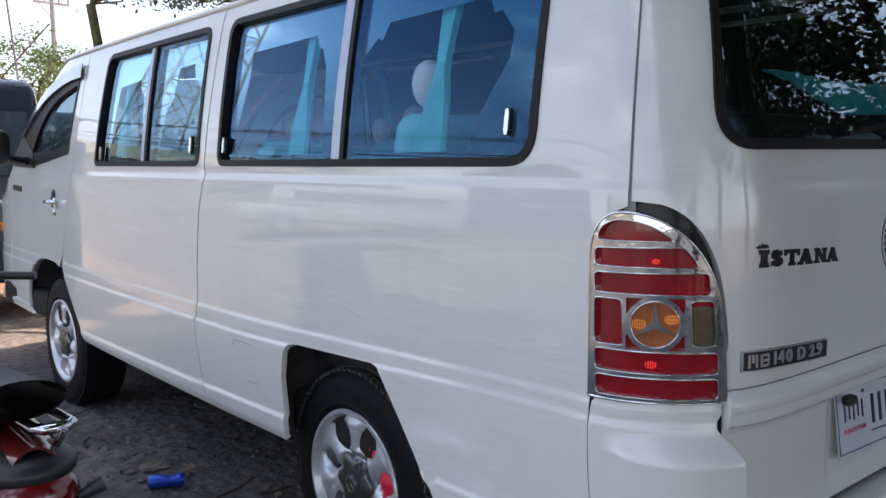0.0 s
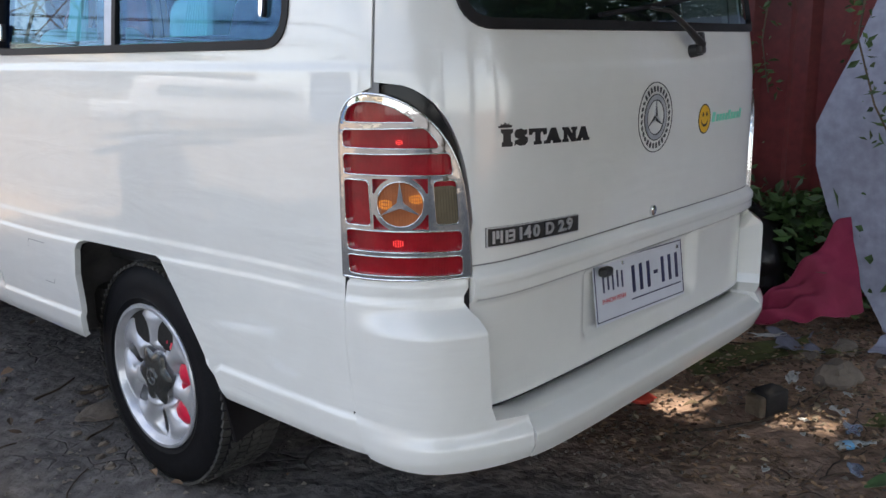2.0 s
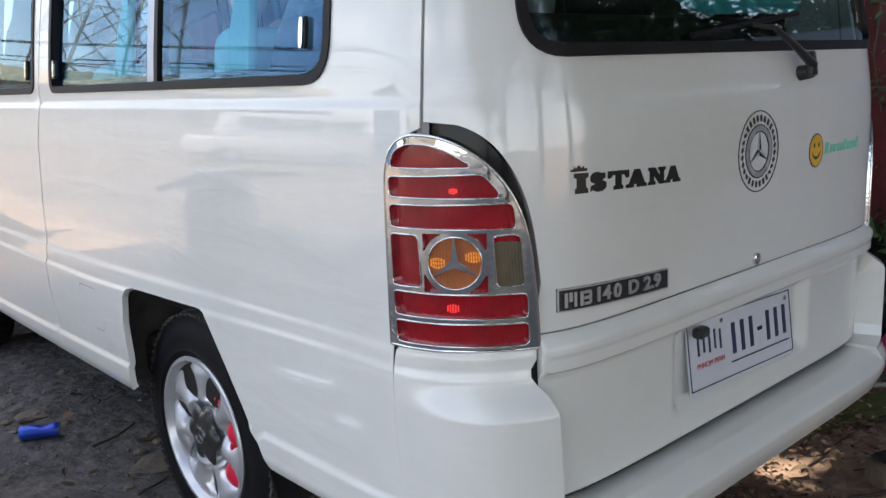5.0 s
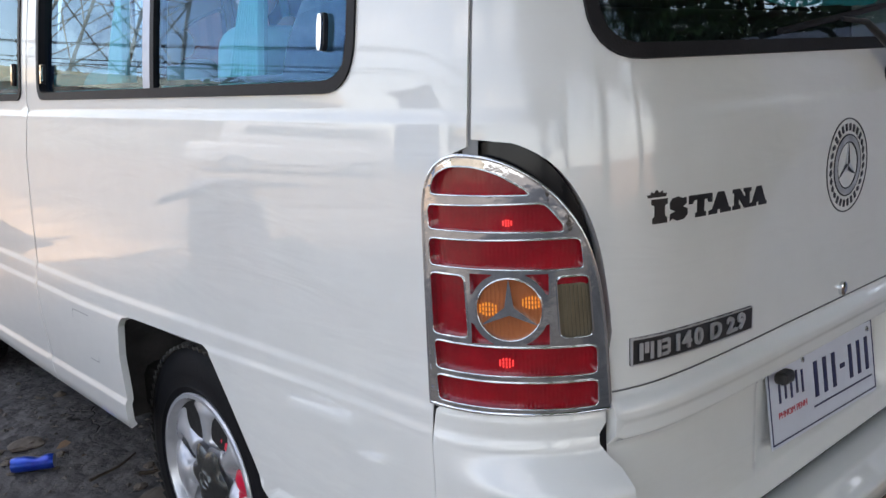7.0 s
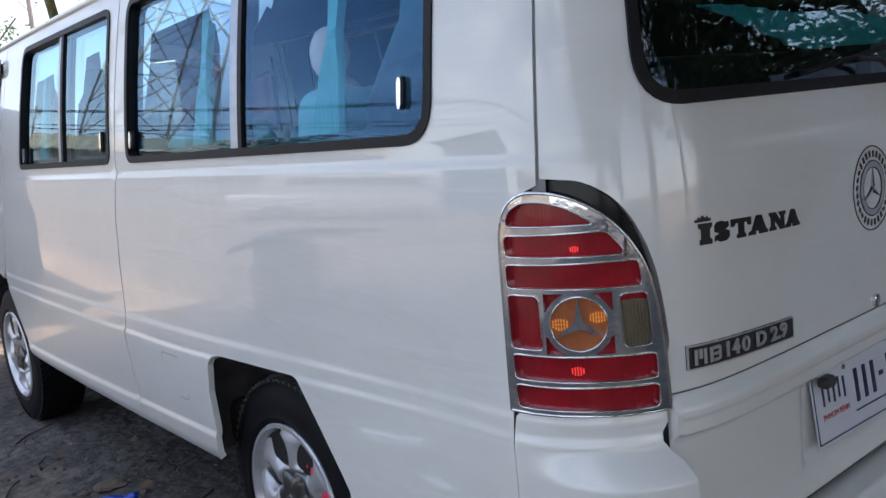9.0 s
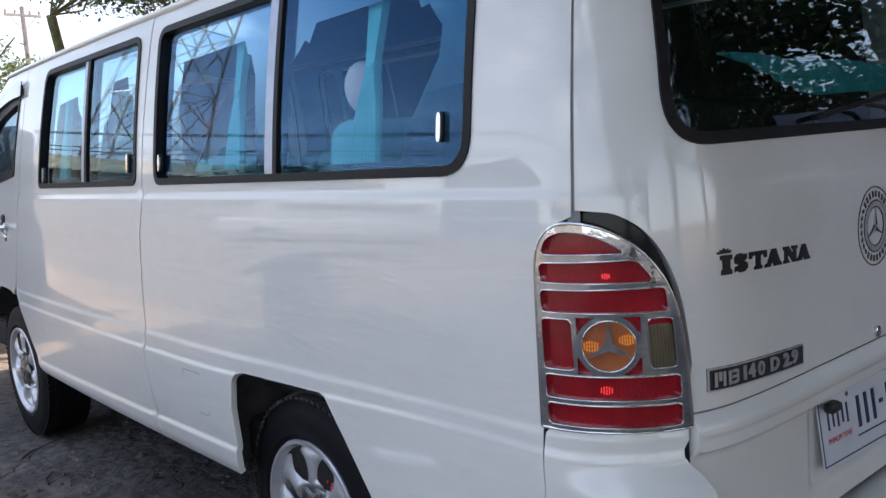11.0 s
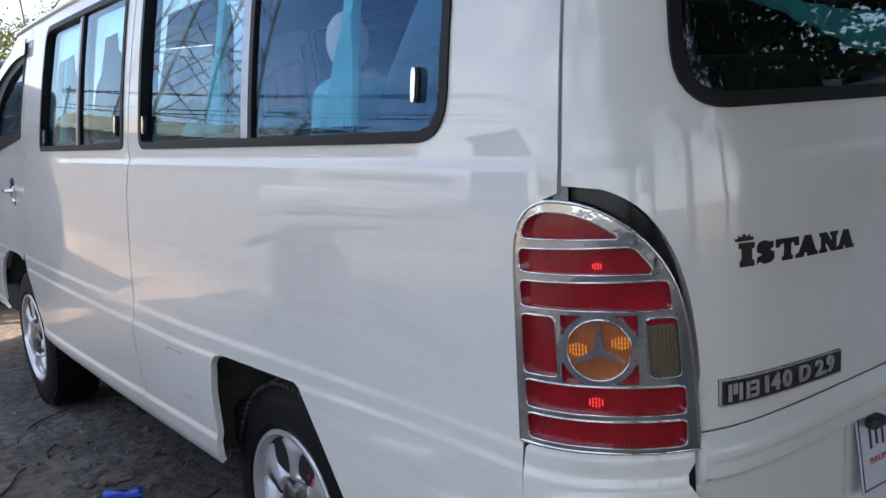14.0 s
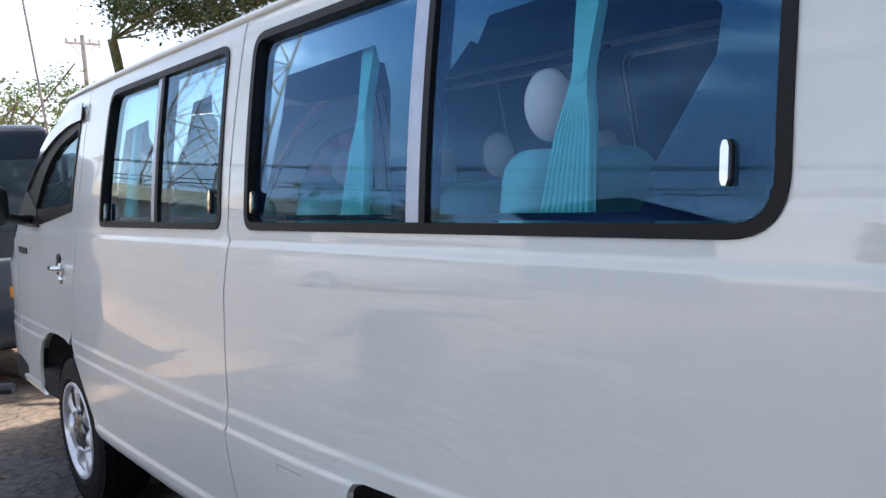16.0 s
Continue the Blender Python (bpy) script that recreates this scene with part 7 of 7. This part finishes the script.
for k in range(26):
    stick(rng.uniform(1.25, 2.4), rng.uniform(-0.6, 0.35), rng.uniform(-0.9, 0.5), rng.uniform(0.08, 0.3), rng.uniform(0.0015, 0.0032), "fine dry twig in the litter")

# cast-off cloth, sheet and rubbish by the container
SHEET = material("dirty pale grey sheet", (0.34, 0.36, 0.46), 0.7, scale=1.6, colour2=(0.26, 0.27, 0.35), bump=0.003, bump_scale=20, fine=0.15)
MAG = material("faded magenta cloth", (0.30, 0.022, 0.075), 0.8, scale=4, colour2=(0.22, 0.02, 0.055), bump=0.004, bump_scale=30)
EDGE_T = np.array([0.0, 0.2, 0.38, 0.5, 0.62, 0.8, 1.0])
EDGE_Y = np.array([-0.10, 0.06, 0.20, 0.27, 0.28, 0.14, 0.06])
EDGE_Z = np.array([0.02, 0.24, 0.50, 0.70, 0.88, 1.20, 1.42])


def sheet_f(u, v):
    t = v
    y = np.interp(t, EDGE_T, EDGE_Y) - u * 1.3
    z = np.interp(t, EDGE_T, EDGE_Z) * (1 - 0.1 * u) + 0.5 * u * t
    x = 2.74 + 0.05 * math.sin(z * 3 + u * 4) + 0.03 * noise.noise(Vector((u * 4, v * 5, 3))) - 0.25 * u * (1 - t) + 0.12 * t
    return (x, y, z)


tagged(part("display_sheet", grid(40, 50, sheet_f, 0.006), SHEET, None, smooth=60), "dirty pale grey sheet leaning by the container", "sheet")


def mag_f(u, v):
    # a crumpled triangle of cloth
    a, b, c = np.array([2.50, 0.42, 0.02]), np.array([2.70, -0.03, 0.10]), np.array([2.80, 0.09, 0.50])
    p = a * (1 - u) + (b * (1 - v) + c * v) * u
    n = 0.03 * noise.noise(Vector((u * 5, v * 5, 1))) + 0.012 * math.sin(u * 20 + v * 9)
    return (p[0] - n - 0.04 * math.sin(u * 3), p[1], max(p[2] + n, 0.012))


tagged(part("magenta_cloth", grid(34, 26, mag_f, 0.005), MAG, None, smooth=60), "crumpled faded magenta cloth slumped on the ground", "cloth")


def low_f(u, v):
    x, y = 2.45 + 0.55 * u, -0.12 - 0.75 * v
    return (x, y, lay(x, y) + 0.03 + 0.05 * (1 - v) * u + 0.02 * noise.noise(Vector((u * 5, v * 6, 4))))


tagged(part("sheet_offcut", grid(20, 20, low_f, 0.005), SHEET, None, smooth=60), "flat pale offcut of sheet on the litter", "sheet")


def bag_f(cx, cy, r, h, seed):
    def f(u, v):
        a = 2 * math.pi * u
        k = math.sin(math.pi * min(1, v * 0.97 + 0.02)) ** 0.6
        n = 1 + 0.35 * noise.noise(Vector((math.cos(a) * 1.7, math.sin(a) * 1.7, v * 3 + seed))) + 0.16 * noise.noise(Vector((math.cos(a) * 5, math.sin(a) * 5, v * 7 + seed)))
        return (cx + math.cos(a) * r * k * n, cy + math.sin(a) * r * k * n, 0.005 + h * v * (0.9 + 0.1 * n))
    return f


BAG = material("black rubbish bag film", (0.012, 0.012, 0.014), 0.22, scale=6, amount=0.3, bump=0.01, bump_scale=24)
CLEARBAG = material("cloudy plastic bag", (0.3, 0.3, 0.25), 0.3, scale=6, amount=0.5, bump=0.01, bump_scale=30)
tagged(part("rubbish_bag", grid(40, 22, bag_f(2.86, 0.60, 0.26, 0.5, 2)), BAG, None, smooth=60), "glossy black crumpled rubbish bag", "rubbish bag")
tagged(part("rubbish_bag", grid(36, 18, bag_f(2.62, 0.52, 0.13, 0.2, 7)), CLEARBAG, None, smooth=60), "cloudy plastic bag of yellowed scraps", "rubbish bag")
tagged(part("rubbish_bag", grid(36, 18, bag_f(2.95, 1.1, 0.3, 0.5, 11)), BAG, None, smooth=60), "large black rubbish bag against the container", "rubbish bag")


def scrap(name, x, y, w, d, a, mat, label, category, curl=0.03, z0=0.006):
    ca, sa_ = math.cos(a), math.sin(a)

    def f(u, v):
        px, py = (u - 0.5) * w * (1 + 0.3 * math.sin(v * 5 + x * 9)), (v - 0.5) * d * (1 + 0.2 * math.sin(u * 6 + y * 7))
        gx_, gy_ = x + px * ca - py * sa_, y + px * sa_ + py * ca
        return (gx_, gy_, lay(gx_, gy_) + z0 + 0.012 + min(curl, 0.22 * min(w, d)) * abs(noise.noise(Vector((u * 2.2 + x, v * 2.2 + y, 5)))) * 1.6)
    return tagged(part(name, grid(12, 12, f, 0.002), mat, None, smooth=60), label, category)


GREENC = material("mossy green cloth", (0.10, 0.12, 0.03), 0.9, scale=9, colour2=(0.06, 0.06, 0.02), bump=0.004, bump_scale=60)
PAPER = material("dirty white paper", (0.6, 0.6, 0.58), 0.8, scale=12, amount=0.3)
FOIL = material("silver blue wrapper", (0.5, 0.6, 0.72), 0.22, 0.7, scale=20, amount=0.4, bump=0.004, bump_scale=50)
GREYW = material("grey wrapper", (0.22, 0.23, 0.3), 0.5, scale=14, amount=0.4, bump=0.004, bump_scale=40)
BLACKC = material("black cloth", (0.012, 0.011, 0.012), 0.9, scale=30, amount=0.4, bump=0.002, bump_scale=90)
scrap("green_mat", 2.28, 0.2, 0.55, 0.22, -0.6, GREENC, "torn mossy green mat half under litter", "mat", 0.02)
scrap("green_mat", 2.02, 0.36, 0.3, 0.2, 0.2, GREENC, "torn mossy green mat edge under litter", "mat", 0.02)
scrap("wrapper", 2.42, 0.16, 0.24, 0.17, 0.5, GREYW, "grey plastic wrapper, crumpled", "wrapper", 0.08)
scrap("wrapper", 1.63, -0.31, 0.1, 0.05, 0.3, FOIL, "shiny silver blue wrapper", "wrapper", 0.03)
scrap("wrapper", 1.76, -0.36, 0.12, 0.06, -0.2, GREENC, "torn green wrapper strip on litter", "wrapper", 0.02)
scrap("paper_scrap", 1.78, -0.22, 0.09, 0.05, 0.9, PAPER, "crumpled white paper scrap on litter", "paper", 0.04)
scrap("paper_scrap", 2.02, 0.02, 0.12, 0.04, 0.2, PAPER, "torn white paper strip", "paper", 0.04)
scrap("paper_scrap", 1.36, -0.40, 0.07, 0.04, 0.4, FOIL, "pale scrap of wrapper", "paper", 0.03)
scrap("paper_scrap", 2.42, 0.27, 0.13, 0.035, -0.9, PAPER, "white strip of paper on the magenta cloth", "paper", 0.05, 0.03)
scrap("green_strip", 1.55, -0.46, 0.2, 0.06, 0.1, material("flat green plastic", (0.05, 0.13, 0.06), 0.5, scale=8, amount=0.3), "flat green plastic strip", "plastic strip", 0.01)
for x, y, w, d, a in ((1.9, -0.05, 0.05, 0.03, 0.4), (1.62, -0.16, 0.03, 0.02, 1.2), (1.5, -0.2, 0.025, 0.015, 0.2), (1.95, -0.2, 0.05, 0.025, 0.7), (1.2, -0.2, 0.03, 0.02, 0.2), (1.38, -0.06, 0.03, 0.02, 1.9)):
    scrap("paper_scrap", x, y, w, d, a, PAPER, "small pale scrap in the litter", "paper", 0.03)
shoe_m = Matrix.Translation((1.64, -0.035, lay(1.64, -0.035) + 0.05)) @ Matrix.Rotation(radians(-18), 4, "Z")
shoe = part("cloth_box", box(0.11, 0.08, 0.085, 0.012, 3), BLACKC, None, "", shoe_m, 50)
tagged(shoe, "small black cloth pouch with a brown end in the litter", "pouch")
part("brown_end", box(0.03, 0.072, 0.075, 0.012, 3, at=(-0.066, 0, -0.004)), BARK, shoe, "", shoe_m, 50)
rag = bag_f(1.44, 0.34, 0.05, 0.045, 3)
tagged(part("red_rag", grid(20, 12, rag), material("bright red rag", (0.55, 0.05, 0.03), 0.8, scale=20, amount=0.3), None, smooth=60), "small bright red rag under the bumper", "rag")

# crushed bottle with a blue label
PET = material("cloudy crushed plastic bottle", (0.42, 0.46, 0.45), 0.2, scale=18, amount=0.35, bump=0.004, bump_scale=45, coat=0.6)
LABEL = material("bright blue bottle label", (0.03, 0.28, 0.62), 0.35, scale=16, colour2=(0.25, 0.5, 0.7))
bot_m = Matrix.Translation((1.53, -0.345, lay(1.53, -0.345) + 0.016)) @ Matrix.Rotation(radians(-38), 4, "Z") @ Matrix.Scale(0.62, 4)


def bottle_f(u, v, grow=0.0, u0=0.0, u1=1.0):
    t = u0 + (u1 - u0) * u
    a = 2 * math.pi * v
    r = np.interp(t, [0, 0.03, 0.1, 0.62, 0.82, 0.88, 1.0], [0.004, 0.028, 0.032, 0.031, 0.014, 0.012, 0.012]) + grow
    crush = 0.62 + 0.2 * noise.noise(Vector((t * 6, 2, 1)))
    n = 1 + 0.16 * noise.noise(Vector((t * 9, math.cos(a) * 2, math.sin(a) * 2)))
    return ((t - 0.5) * 0.2, r * math.cos(a) * n, r * math.sin(a) * n * crush)


bottle = part("plastic_bottle", grid(30, 24, bottle_f), PET, None, "", bot_m, 60)
tagged(bottle, "crushed cloudy plastic bottle with a blue label on litter", "bottle")
part("label", grid(10, 24, lambda u, v: bottle_f(u, v, 0.0012, 0.16, 0.40)), LABEL, bottle, "bright blue wrap-round label", bot_m, 60)
part("cap", lathe([(0.1, 0), (0.1, 0.0135), (0.115, 0.0135), (0.116, 0)], 18, "x"), PAPER, bottle, "white screw cap", bot_m, 40)

# a fresh green leaf and a flat clod of dried mud
GREENLEAF = material("fresh green leaf", (0.07, 0.14, 0.05), 0.6, scale=14, amount=0.3)


def big_leaf(x, y, a, L, W, mat, label):
    d, n = (math.cos(a), math.sin(a)), (-math.sin(a), math.cos(a))

    def f(u, v):
        w = W * math.sin(math.pi * min(1, u * 0.96 + 0.02)) ** 0.8 * (v - 0.5)
        px, py = x + d[0] * L * (u - 0.5) + n[0] * w, y + d[1] * L * (u - 0.5) + n[1] * w
        return (px, py, lay(px, py) + 0.02 + 0.25 * abs(w) + 0.012 * math.sin(u * 3))
    return tagged(part("fallen_leaf", grid(14, 6, f, 0.001), mat, None, smooth=60), label, "leaf", "fallen leaves")


big_leaf(1.33, -0.50, -0.6, 0.17, 0.06, GREENLEAF, "large fresh green leaf fallen on the litter")
big_leaf(1.62, 0.12, 0.5, 0.08, 0.035, material("pale dry leaf", (0.3, 0.22, 0.13), 0.8, scale=10, amount=0.3), "large pale curled dry leaf in the sun")
big_leaf(1.52, 0.18, 2.2, 0.07, 0.03, bpy.data.materials["pale dry leaf"], "pale curled dry leaf in the sun")
rock("mud_clod", 0.22, 1.78, 0.085, "flat grey clod of dried mud on the earth", 1.5, 1.0, 0.2)
rock("mud_clod", 0.02, 2.52, 0.05, "flat crumbling clod of dried mud beside the can", 1.3, 1.0, 0.3)
for k in range(26):                      # crumbs about the can and the wheel
    a, q = rng.uniform(0, 6.28), rng.uniform(0.03, 0.22)
    cx, cy = ((0.0, 2.5), (0.22, 1.85), (0.05, 1.5))[k % 3]
    rock("clod", cx + q * math.cos(a), cy + q * math.sin(a), rng.uniform(0.008, 0.02), "small grey clod of dry earth", 1.2, 0.9, 0.6)
